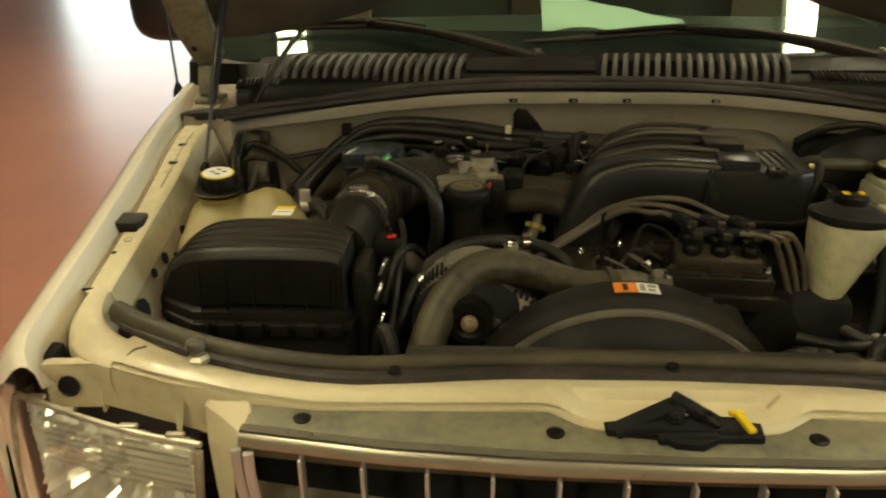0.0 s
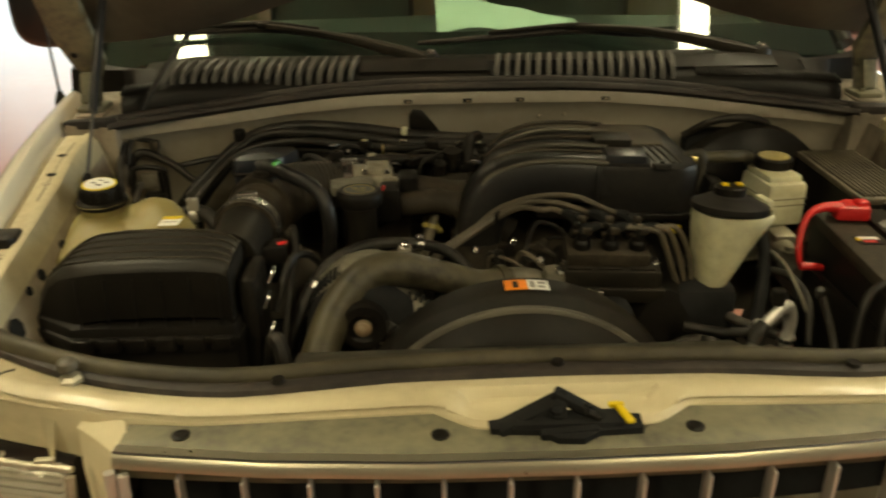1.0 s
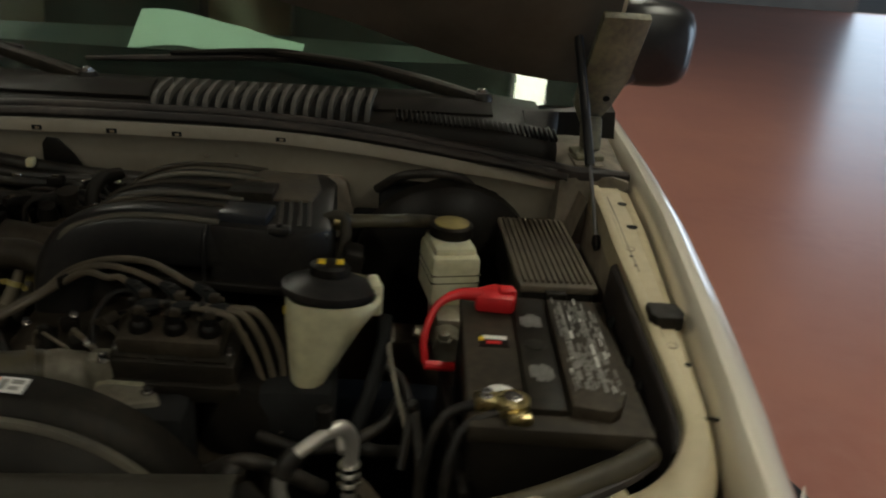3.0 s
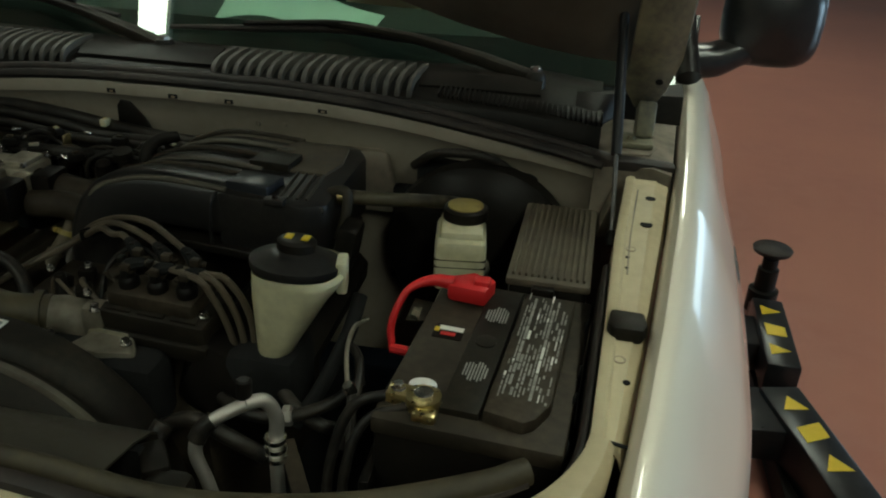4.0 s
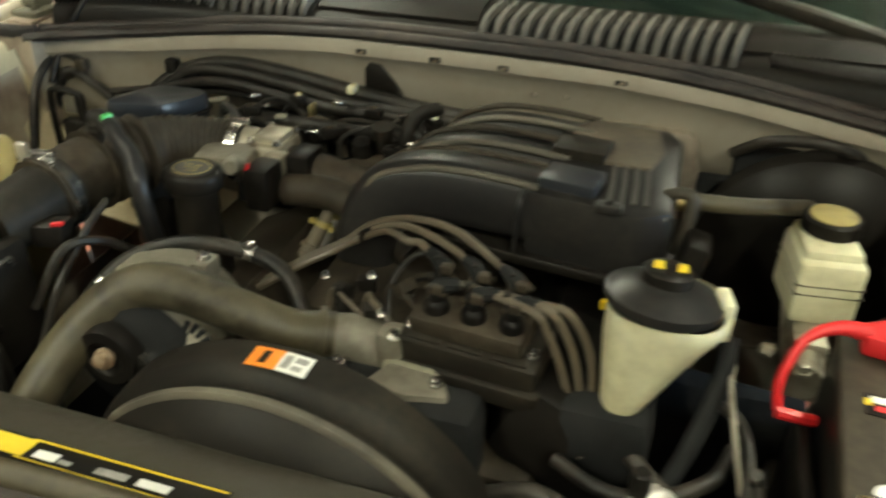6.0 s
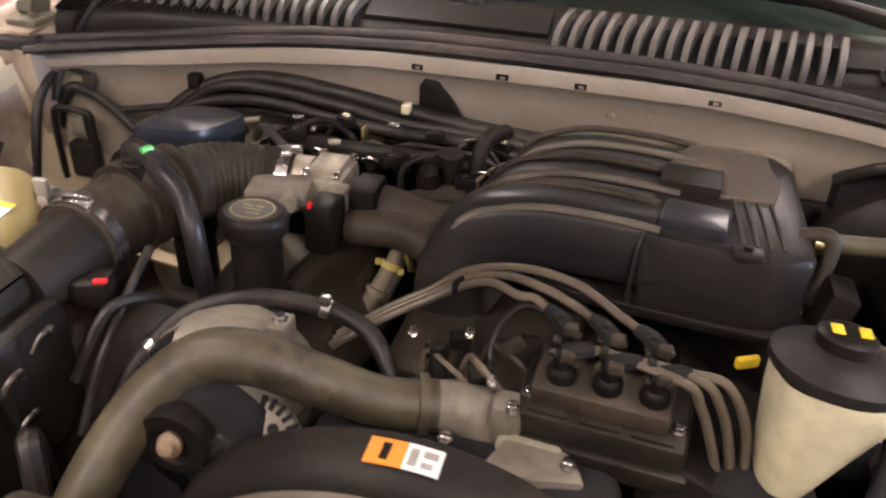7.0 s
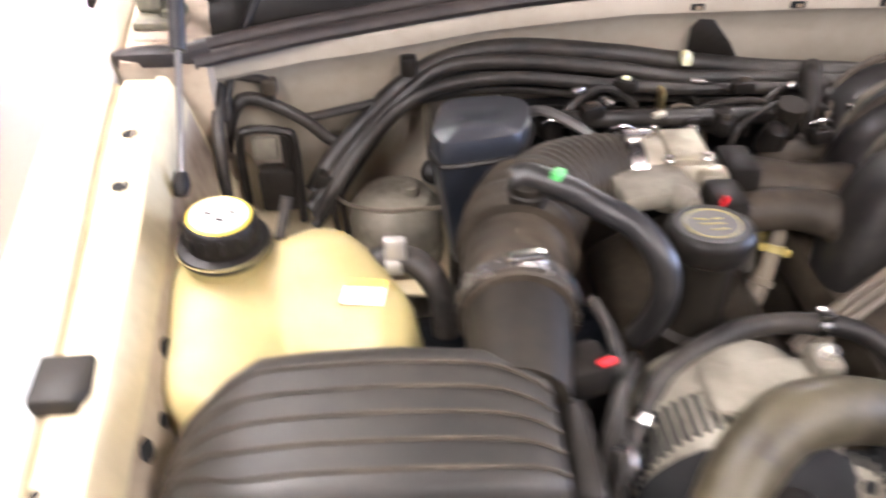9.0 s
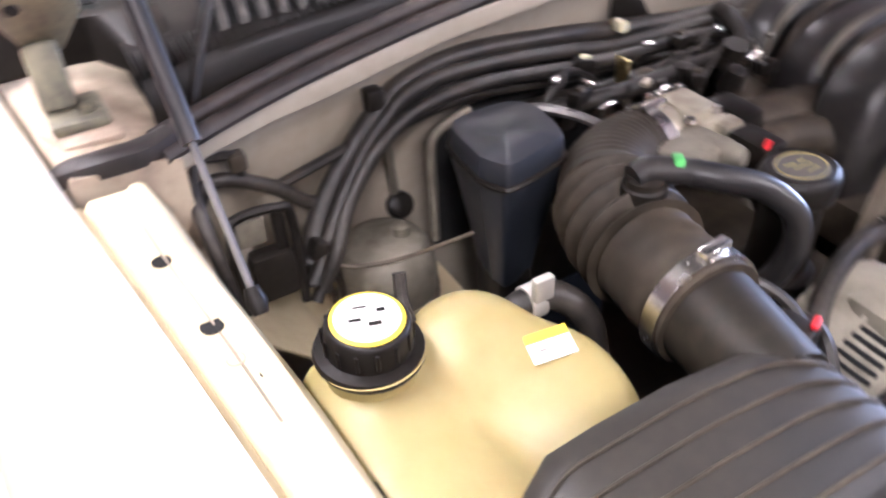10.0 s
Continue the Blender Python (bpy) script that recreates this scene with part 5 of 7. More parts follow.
# ---- throttle body ----
tb = thing("throttle_body", (-0.215, 0.75, 0.96), "cast aluminium throttle body with a black sensor", "throttle body")
bm = B()
bx(bm, (-0.212, 0.752, 1.003), (0.055, 0.072, 0.062), 0.01)
bx(bm, (-0.212, 0.752, 1.036), (0.04, 0.05, 0.012), 0.004)
turn(bm, [(0.036, -0.012), (0.036, 0.012)], (-0.246, 0.752, 1.005), (1, 0, 0), 20)
bx(bm, (-0.19, 0.715, 1.012), (0.03, 0.025, 0.035), 0.006)
part("casting", bm, M_ALU, tb)
for x, y in ((-0.233, 0.725), (-0.195, 0.727), (-0.193, 0.782), (-0.233, 0.784)):
    part("bolt", bolt(B(), (x, y, 1.034), r=0.005), M_STEEL, tb)
bm = B()
bx(bm, (-0.158, 0.735, 1.0), (0.034, 0.055, 0.06), 0.006)
part("sensor", bm, M_BLACK, tb)
bm = B()
bx(bm, (-0.255, 0.698, 1.022), (0.075, 0.055, 0.018), 0.005, Matrix.Rotation(radians(10), 4, "Z"))
turn(bm, [(0.012, 0), (0.013, 0.02), (0.009, 0.03)], (-0.235, 0.685, 1.02), (0.3, -1, 0.2), 14)
part("bracket", bm, M_CAST, tb, "flat cast bracket")
bm = B()
bx(bm, (-0.20, 0.655, 1.031), (0.005, 0.006, 0.013), 0.0015, Matrix.Rotation(radians(20), 4, "Y"))
part("red_tab", bm, M_RED, tb, "small red connector tab")
bm = B()
bx(bm, (-0.19, 0.675, 1.0), (0.035, 0.05, 0.06), 0.006)
part("connector", bm, M_BLACK, tb)

# ---- oil filler ----
oc = thing("oil_filler", (-0.236, 0.59, 0.85), "black oil filler neck and cap with yellow print", "oil filler")
part("neck", turn(B(), [(0.034, -0.2), (0.034, -0.115), (0.036, -0.112), (0.036, -0.105), (0.028, -0.10), (0.027, -0.03), (0.034, -0.02)], (-0.236, 0.59, 1.05), seg=24), M_DUSTY, oc)
cp = part("cap", turn(B(), [(0.030, -0.022), (0.033, -0.018), (0.034, -0.004), (0.032, 0.002), (0.028, 0.005), (0.024, 0.0045)], (-0.236, 0.59, 1.05), seg=32, sx=1.12), M_BLACK, oc)
part("cap_face", turn(B(), [(0.0225, 0), (0.022, 0.0006)], (-0.236, 0.59, 1.0546), seg=32, sx=1.15), M_LOUV, cp, "dusty top of the cap")
part("print_ring", tube(B(), [(-0.236 + 0.0232 * math.cos(math.pi * k / 12), 0.59 + 0.0202 * math.sin(math.pi * k / 12), 1.0553) for k in range(25)], 0.0006, 6, n=2), M_DULLY, cp)
for dx, dy, w in ((-0.008, 0.006, 0.014), (0.006, 0.006, 0.01), (0.0, -0.001, 0.026), (0.004, -0.009, 0.018)):
    part("print", bx(B(), (-0.236 + dx, 0.59 + dy, 1.0556), (w * 0.8, 0.0013, 0.0006), 0, Matrix.Rotation(dx * 20, 4, "Z")), M_DULLY, cp)

# ---- air filter box ----
ab = thing("air_filter_box", (-0.52, 0.4, 0.8), "black ribbed plastic air filter box", "air filter box")
TOP = [(-0.672, 0.945), (-0.664, 0.985), (-0.645, 1.018), (-0.62, 1.038), (-0.598, 1.046), (-0.56, 1.05), (-0.50, 1.051), (-0.44, 1.05), (-0.41, 1.048), (-0.396, 1.04)]
rows = []
for x, z in TOP:
    f = itp(x, [-0.672, -0.6, -0.396], [0.375, 0.338, 0.338])
    b = itp(x, [-0.672, -0.6, -0.45, -0.396], [0.43, 0.466, 0.468, 0.44])
    row = [(x, f - 0.004, z - 0.075), (x, f, z - 0.012), (x, f + 0.006, z - 0.003)]
    for k in range(13):
        v = k / 12
        y = f + 0.010 + (b - f - 0.02) * v
        row.append((x, y, z))
    row += [(x, b, z - 0.006), (x, b + 0.004, z - 0.09)]
    rows.append(row)
part("front_panel", sheet(B(), [r[:2] for r in rows], 0.003), M_BLACK, ab)
sheet(bm := B(), [r[1:] for r in rows], 0.003)
sheet(bm, [[(-0.396, y, z) for z in (1.04, 1.0, 0.96)] for y in (0.338, 0.39, 0.44)], 0.003, (-1, 0, 0))
lid = part("lid", bm, M_LID, ab)
for k in range(5):
    v = 0.08 + 0.205 * k
    pts = []
    for x, z in TOP[1:]:
        f = itp(x, [-0.672, -0.6, -0.396], [0.375, 0.338, 0.338])
        b = itp(x, [-0.672, -0.6, -0.45, -0.396], [0.43, 0.466, 0.468, 0.44])
        pts.append((x, f + 0.010 + (b - f - 0.02) * v, z + 0.0006))
    part("lid_rib", tube(B(), pts, 0.0017, 6, n=4), M_BROWN, lid, "dusty raised rib")
bm = B()
poly(bm, [(-0.68, 0.37), (-0.61, 0.325), (-0.39, 0.325), (-0.382, 0.45), (-0.45, 0.478), (-0.61, 0.478), (-0.68, 0.44)], 0.72, 0.965, 0.012)
part("base", bm, M_BLACK, ab)
bm = B()
poly(bm, [(-0.685, 0.366), (-0.612, 0.319), (-0.386, 0.319), (-0.376, 0.452), (-0.45, 0.484), (-0.612, 0.484), (-0.686, 0.442)], 0.936, 0.950, 0.004)
part("flange", bm, M_BLACK, ab)
for k in range(6):
    part("tab", bx(B(), (-0.595 + 0.037 * k, 0.317, 0.942), (0.026, 0.012, 0.02), 0.003), M_BLACK, ab)
    part("front_rib", tube(B(), [(-0.595 + 0.037 * k, 0.336, 1.03), (-0.595 + 0.037 * k, 0.332, 0.99), (-0.595 + 0.037 * k, 0.328, 0.955)], 0.0013, 6), M_BLACK, ab)
bm = B()
bx(bm, (-0.378, 0.40, 0.94), (0.026, 0.09, 0.15), 0.01)
part("side_housing", bm, M_BLACK, ab)
for y, z in ((0.345, 0.985), (0.35, 0.935), (0.39, 1.0)):
    tube(bm := B(), [(-0.352, y - 0.014, z), (-0.346, y - 0.008, z + 0.014), (-0.346, y + 0.008, z + 0.014), (-0.352, y + 0.014, z)], 0.0025, 6)
    part("wire_clip", bm, M_STEEL, ab, "bright spring wire clip")

# ---- intake duct ----
du = thing("intake_duct", (-0.37, 0.6, 0.97), "dusty black ribbed rubber intake duct", "intake duct")
bm = B()
tube(bm, [(-0.415, 0.44, 1.012), (-0.411, 0.47, 1.014), (-0.408, 0.50, 1.016), (-0.406, 0.525, 1.018)], [0.038, 0.039, 0.041, 0.042], 20)
part("sensor_tube", bm, M_DUSTY, du)
DP = [(-0.406, 0.52, 1.018), (-0.403, 0.56, 1.019), (-0.398, 0.60, 1.02), (-0.389, 0.64, 1.02), (-0.372, 0.68, 1.018), (-0.342, 0.716, 1.014), (-0.30, 0.742, 1.009), (-0.262, 0.75, 1.005)]
bm = B()
tube(bm, DP[0:3], [0.047, 0.046, 0.046], 24, n=10, rib=0.0005, pitch=0.02)
part("straight_boot", bm, M_BROWN, du)
bm = B()
tube(bm, DP[2:5], [0.047, 0.048, 0.047], 32, n=24, rib=0.0068, pitch=0.0185)
part("bellows", bm, M_BROWN, du)
bm = B()
tube(bm, DP[4:], [0.046, 0.045, 0.042, 0.04], 24, n=14, rib=0.0011, pitch=0.0100, ribspan=(0.1, 0.85))
part("elbow", bm, M_BROWN, du)
for at, ax, r in (((-0.405, 0.532, 1.018), (0.05, 1, 0), 0.0492), ((-0.266, 0.75, 1.005), (1, 0.1, 0), 0.042)):
    cl = part("hose_clamp", turn(B(), [(r, -0.0075), (r + 0.0015, -0.0075), (r + 0.0015, 0.0075), (r, 0.0075)], at, ax, 28), M_STEEL, du, "bright steel hose clamp")
    part("clamp_screw", bx(B(), (at[0] + 0.004, at[1], at[2] + r + 0.004), (0.03, 0.011, 0.009), 0.002, Matrix.Rotation(radians(8), 4, "Z")), M_STEEL, cl)
bm = B()
turn(bm, [(0.019, -0.02), (0.019, 0.008), (0.017, 0.010), (0.017, 0.016), (0.012, 0.018)], (-0.388, 0.622, 1.065), seg=18)
part("fitting", bm, M_DUSTY, du)
bh = thing("breather_hose", (-0.34, 0.58, 1.03), "black crankcase breather hose with a green clip", "hose")
part("hose", tube(B(), [(-0.355, 0.605, 1.082), (-0.335, 0.588, 1.078), (-0.306, 0.570, 1.068), (-0.287, 0.552, 1.048), (-0.281, 0.547, 1.017), (-0.283, 0.555, 0.98), (-0.29, 0.57, 0.945)], 0.0116, 12), M_RUN, bh)
part("connector", tube(B(), [(-0.40, 0.624, 1.083), (-0.385, 0.622, 1.086), (-0.35, 0.602, 1.082)], [0.011, 0.012, 0.011], 12), M_RUN, bh)
part("green_clip", bx(B(), (-0.366, 0.611, 1.087), (0.009, 0.014, 0.022), 0.002, Matrix.Rotation(radians(-30), 4, "Z")), M_GREEN, bh, "green plastic clip")

# ---- resonator ----
rb = thing("resonator_box", (-0.43, 0.77, 0.9), "smooth black plastic resonator box", "resonator box")
O = [(-0.422 + 0.94 * (x + 0.425), 0.772 + 0.94 * (y - 0.77)) for x, y in ((-0.474, 0.745), (-0.468, 0.722), (-0.456, 0.71), (-0.40, 0.724), (-0.376, 0.738), (-0.36, 0.79), (-0.358, 0.825), (-0.375, 0.846), (-0.42, 0.848), (-0.458, 0.83))]
bm = B()
rows = []
for z, f in ((0.90, 0.50), (0.94, 0.64), (0.975, 0.78), (1.0, 0.88), (1.02, 0.95), (1.045, 0.98), (1.055, 0.965), (1.060, 0.93), (1.063, 0.6), (1.064, 0.2)):
    rows.append([(-0.425 + (x + 0.425) * f, 0.77 + (y - 0.77) * f, z + (0.10 * (0.755 - y) if z > 1 else 0)) for x, y, _ in smoothed([(*p, 0) for p in O + O[:1]], 4)])
sheet(bm, rows)
bm.faces.new([v for v in bm.verts][-len(rows[0]) + 1:])
part("shell", bm, M_BLUESHEEN, rb)
bm = B()
tube(bm, [(x * 1.0, y, 1.036 + 0.10 * (0.755 - y)) for x, y in O + O[:1]], 0.003, 6, n=4)
part("seam", bm, M_BLACK, rb)
bm = B()
bx(bm, (-0.425, 0.77, 0.86), (0.045, 0.05, 0.10), 0.010)
part("foot", bm, M_BLACK, rb)

# ---- coolant bottle ----
cb = thing("coolant_bottle", (-0.6, 0.55, 0.85), "yellowed plastic coolant bottle with a black cap", "coolant bottle")


def bottle_top(x, y):
    a = math.exp(-(((x + 0.648) / 0.055) ** 2 + ((y - 0.60) / 0.055) ** 2))
    b = math.exp(-((((x + 0.562) / 0.043) ** 2 + ((y - 0.61) / 0.05) ** 2) ** 1.3))
    c = math.exp(-(((x + 0.505) / 0.04) ** 2 + ((y - 0.54) / 0.06) ** 2))
    return 1.001 + 0.027 * a + 0.033 * b + 0.020 * c - 0.05 * max(0, 0.56 - y) - 0.012 * math.exp(-(((x + 0.585 + 0.25 * (y - 0.5)) / 0.018) ** 2)) * min(1, max(0, (0.60 - y) / 0.06))


OUT = [(-0.705, 0.60), (-0.695, 0.645), (-0.655, 0.662), (-0.615, 0.648), (-0.575, 0.655), (-0.528, 0.635), (-0.502, 0.596), (-0.484, 0.545), (-0.494, 0.48), (-0.57, 0.45), (-0.64, 0.45), (-0.69, 0.48), (-0.702, 0.54)]
oc2 = [(v.x, v.y) for v in smoothed([(*p, 0) for p in OUT + OUT[:1]], 5)][:-1]
bm = B()
rows = []
for h, f in ((0.78, 0.80), (0.80, 0.9), (0.88, 0.96), (0.93, 0.99)):
    rows.append([(-0.60 + (x + 0.60) * f, 0.555 + (y - 0.555) * f, h) for x, y in oc2 + oc2[:1]])
for f, d in ((1.0, 0.045), (0.995, 0.03), (0.975, 0.016), (0.93, 0.006), (0.84, 0.0), (0.7, -0.002), (0.5, -0.002), (0.25, -0.002), (0.0, -0.002)):
    rows.append([(q := -0.60 + (x + 0.60) * f, w := 0.555 + (y - 0.555) * f, bottle_top(q, w) - d)[0:3] for x, y in oc2 + oc2[:1]])
sheet(bm, rows)
bmesh.ops.remove_doubles(bm, verts=bm.verts, dist=0.0004)
bo = part("body", bm, M_TANK, cb, "", 60)
tube(bm := B(), [(v[0], v[1], bottle_top(*v) - 0.048) for v in [(-0.60 + (x + 0.6) * 1.002, 0.555 + (y - 0.555) * 1.002) for x, y in OUT + OUT[:1]]], 0.0028, 6)
part("seam", bm, M_TANK, bo)
part("neck", turn(B(), [(0.034, -0.03), (0.034, 0.012), (0.04, 0.014)], (-0.648, 0.605, 1.026), seg=28), M_TANK, cb)
cap = part("cap", turn(B(), [(0.031, 0.0), (0.039, 0.001), (0.0405, 0.005), (0.039, 0.009), (0.0315, 0.011), (0.0305, 0.03), (0.029, 0.033), (0.027, 0.034)], (-0.648, 0.607, 1.034), (0.03, -0.05, 1), 32), M_BLACK, cb)
for k in range(14):
    a = 2 * math.pi * k / 14
    part("grip", bx(B(), (-0.648 + 0.0318 * math.cos(a), 0.606 + 0.0318 * math.sin(a), 1.055), (0.0022, 0.003, 0.014), 0.0009, Matrix.Rotation(a, 4, "Z")), M_BLACK, cap)
cl = part("cap_label", turn(B(), [(0.0265, 0), (0.0265, 0.0012), (0.0255, 0.0018)], (-0.6471, 0.6053, 1.0675), (0.03, -0.05, 1), 32), M_YELLOW, cap, "round white label with yellow rim")
part("label_face", turn(B(), [(0.0235, 0), (0.0233, 0.0008)], (-0.6470, 0.6052, 1.0691), (0.03, -0.05, 1), 28), M_WHITE, cl)
for dx, dy, w, h in ((-0.009, 0.001, 0.009, 0.003), (0.002, -0.008, 0.009, 0.0035), (0.011, 0.002, 0.006, 0.003), (-0.001, 0.011, 0.010, 0.0015)):
    part("print", bx(B(), (-0.647 + dx, 0.605 + dy, 1.0702 + dy * 0.05), (w, h, 0.0008), 0, Matrix.Rotation(radians(-18), 4, "Z")), M_BLACK, cl)
lx, ly = -0.528, 0.556
nrm = Vector((-(bottle_top(lx + 0.01, ly) - bottle_top(lx - 0.01, ly)) / 0.02, -(bottle_top(lx, ly + 0.008) - bottle_top(lx, ly - 0.008)) / 0.016, 1)).normalized()
q = Matrix.Translation(Vector((lx, ly, bottle_top(lx, ly) + 0.002)) + nrm * 0.002) @ Matrix((ax := (Vector((1, -0.2, 0)) - nrm * nrm.dot(Vector((1, -0.2, 0)))).normalized(), nrm.cross(ax), nrm)).transposed().to_4x4()
lb = part("warning_label", bx(B(), (0, 0, 0), (0.034, 0.025, 0.0008), 0, q), M_WHITE, cb, "white and yellow warning label")
part("label_band", bx(B(), (0, 0.0085, 0.0006), (0.034, 0.008, 0.0008), 0, q), M_YELLOW, lb)
part("print", bx(B(), (0.002, -0.003, 0.0006), (0.024, 0.002, 0.0006), 0, q), M_GREYINK, lb)
bm = B()
tube(bm, [(-0.535, 0.612, 1.0), (-0.512, 0.612, 1.012), (-0.485, 0.605, 1.012), (-0.465, 0.59, 0.99), (-0.46, 0.58, 0.95)], [0.012, 0.012, 0.0125, 0.0125, 0.0125], 12)
part("return_hose", bm, M_CABLE, cb)
bm = B()
turn(bm, [(0.0145, -0.007), (0.0145, 0.007)], (-0.505, 0.611, 1.012), (1, 0, 0), 16)
bx(bm, (-0.503, 0.60, 1.032), (0.018, 0.008, 0.022), 0.002)
part("spring_clip", bm, M_PIPE, cb, "bright spring hose clip")
bm = B()
tube(bm, [(-0.605, 0.628, 1.025), (-0.602, 0.645, 1.036), (-0.598, 0.655, 1.052)], 0.0055, 8)
part("overflow_nipple", bm, M_CABLE, cb)

# ---- upper radiator hose and neighbours ----
rh = thing("radiator_hose", (-0.15, 0.45, 0.9), "thick weathered grey-black radiator hose", "radiator hose")
part("hose", tube(B(), [(-0.300, 0.285, 0.83), (-0.289, 0.335, 0.89), (-0.264, 0.395, 0.942), (-0.224, 0.432, 0.976), (-0.175, 0.446, 0.982), (-0.11, 0.455, 0.962), (-0.055, 0.468, 0.94), (-0.005, 0.486, 0.932)], [0.026, 0.026, 0.0265, 0.0275, 0.0265, 0.025, 0.0245, 0.026], 18), M_HOSE, rh)
part("spring_clamp", turn(B(), [(0.029, -0.005), (0.031, -0.005), (0.031, 0.005), (0.029, 0.005)], (-0.018, 0.482, 0.933), (1, 0.35, -0.1), 22), M_HOSE, rh)
th = thing("thermostat_housing", (0.035, 0.49, 0.88), "grimy cast thermostat housing with sensors", "thermostat housing")
bm = B()
tube(bm, [(-0.012, 0.484, 0.932), (0.015, 0.493, 0.928), (0.04, 0.50, 0.91), (0.045, 0.51, 0.87)], [0.024, 0.027, 0.032, 0.036], 14)
poly(bm, [(0.050, 0.425), (0.100, 0.421), (0.146, 0.430), (0.140, 0.446), (0.120, 0.476), (0.070, 0.478)], 0.885, 0.928, 0.006)
bx(bm, (0.065, 0.485, 0.935), (0.035, 0.035, 0.05), 0.012)
part("casting", bm, M_CAST, th)
for x, y, z in ((0.012, 0.455, 0.92), (0.02, 0.52, 0.945), (0.128, 0.444, 0.93), (0.07, 0.475, 0.955)):
    part("bolt", bolt(B(), (x, y, z), r=0.006, h=0.008), M_STEEL, th)
part("sensor", turn(B(), [(0.010, -0.03), (0.010, 0.0), (0.008, 0.004), (0.008, 0.022), (0.005, 0.024)], (-0.015, 0.53, 0.945), (-0.1, 0.1, 1), 12), M_DUSTY, th)
bp2 = thing("bypass_hose", (-0.14, 0.67, 0.87), "short dusty tan coolant hose with a yellow clamp", "hose")
part("hose", tube(B(), [(-0.158, 0.655, 0.86), (-0.136, 0.673, 0.90), (-0.123, 0.688, 0.928), (-0.114, 0.70, 0.95), (-0.110, 0.708, 0.966)], [0.0125, 0.012, 0.010, 0.0085, 0.0075], 12), M_TAN, bp2)
ck = part("clamp", turn(B(), [(0.0105, -0.004), (0.0125, -0.004), (0.0125, 0.004), (0.0105, 0.004)], (-0.117, 0.696, 0.943), (0.25, 0.4, 0.85), 16), M_DULLY, bp2, "yellow spring clamp")
for e in (-1, 1):
    part("ear", bx(B(), (-0.117 + 0.014 * e, 0.692, 0.943 - 0.005 * e), (0.008, 0.006, 0.008), 0.002), M_DULLY, ck)
part("collar", turn(B(), [(0.0125, -0.004), (0.0145, -0.003), (0.0145, 0.003), (0.0125, 0.004)], (-0.130, 0.680, 0.913), (0.35, 0.45, 0.8), 14), M_TAN, bp2)
hh = thing("heater_hose", (-0.18, 0.5, 0.9), "thin black heater hose curving over the engine", "hose")
part("hose", tube(B(), [(-0.34, 0.42, 0.86), (-0.32, 0.46, 0.92), (-0.285, 0.505, 0.962), (-0.22, 0.535, 0.982), (-0.14, 0.548, 0.975), (-0.09, 0.54, 0.96), (-0.06, 0.515, 0.93), (-0.05, 0.50, 0.88)], 0.0095, 12), M_CABLE, hh)

part("spring_clamp", turn(B(), [(0.0105, -0.005), (0.0115, -0.005), (0.0115, 0.005), (0.0105, 0.005)], (-0.14, 0.548, 0.975), (1, 0, -0.25), 16), M_STEEL, hh)
part("spring_clamp", turn(B(), [(0.0105, -0.005), (0.0115, -0.005), (0.0115, 0.005), (0.0105, 0.005)], (-0.305, 0.48, 0.941), (0.5, 0.6, 0.6), 16), M_STEEL, hh)
part("clamp_tab", bx(B(), (-0.14, 0.545, 0.988), (0.012, 0.014, 0.008), 0.002), M_STEEL, hh)

al = thing("alternator", (-0.18, 0.47, 0.82), "cast aluminium alternator with slotted case", "alternator")
bm = B()
turn(bm, [(0.03, -0.065), (0.076, -0.058), (0.086, -0.036), (0.088, 0.03), (0.076, 0.065), (0.03, 0.08)], (-0.225, 0.475, 0.895), (0.05, 1, 0.12), 36)
bx(bm, (-0.21, 0.475, 0.972), (0.11, 0.06, 0.03), 0.014)
bx(bm, (-0.165, 0.49, 0.985), (0.022, 0.03, 0.024), 0.004)
part("case", bm, M_CAST, al)
# Black cap added to darken the case front below the hose.
part("case_front_shade", turn(B(), [(0.02, -0.074), (0.070, -0.072), (0.083, -0.062), (0.0875, -0.046), (0.0885, -0.040)], (-0.225, 0.475, 0.895), (0.05, 1, 0.12), 32), M_DEEPBLACK, al, "black cap shading the case front")
for k in range(21):
    a = math.pi * (0.02 + 0.62 * k / 20)
    q = Matrix.Translation((-0.225, 0.475, 0.895)) @ Matrix.Rotation(a - math.pi / 2, 4, "Y")
    part("slot", bx(B(), (0, -0.014, 0.0835), (0.0042, 0.038, 0.012), 0.001, q), M_DEEPBLACK, al)
part("seam_ring", turn(B(), [(0.0875, 0.008), (0.0905, 0.009), (0.0905, 0.014), (0.0875, 0.015)], (-0.225, 0.475, 0.895), (0.05, 1, 0.12), 36), M_CAST, al)
bm = B()
turn(bm, [(0.028, -0.012), (0.033, -0.010), (0.030, 0), (0.033, 0.010), (0.028, 0.012)], (-0.20, 0.392, 0.90), (0, 1, 0), 24)
part("pulley", bm, M_STEEL, al)
part("stud", bolt(B(), (-0.165, 0.49, 0.996), (0.2, -0.3, 1), 0.006, 0.01), M_STEEL, al)
ip = thing("idler_pulley", (-0.212, 0.38, 0.85), "steel idler pulley with a rusty centre bolt", "pulley")
part("wheel", turn(B(), [(0.010, 0.012), (0.026, 0.014), (0.034, 0.012), (0.036, 0), (0.034, -0.012), (0.022, -0.014), (0.012, -0.006)], (-0.225, 0.385, 0.925), (0, 1, 0.0), 28), M_BLACK, ip)
part("bolt", turn(B(), [(0.012, 0), (0.0125, 0.005), (0.009, 0.007), (0.008, 0.013), (0.004, 0.014)], (-0.225, 0.375, 0.925), (0, -1, 0.35), 18), M_RUST, ip, "rusty bolt head")
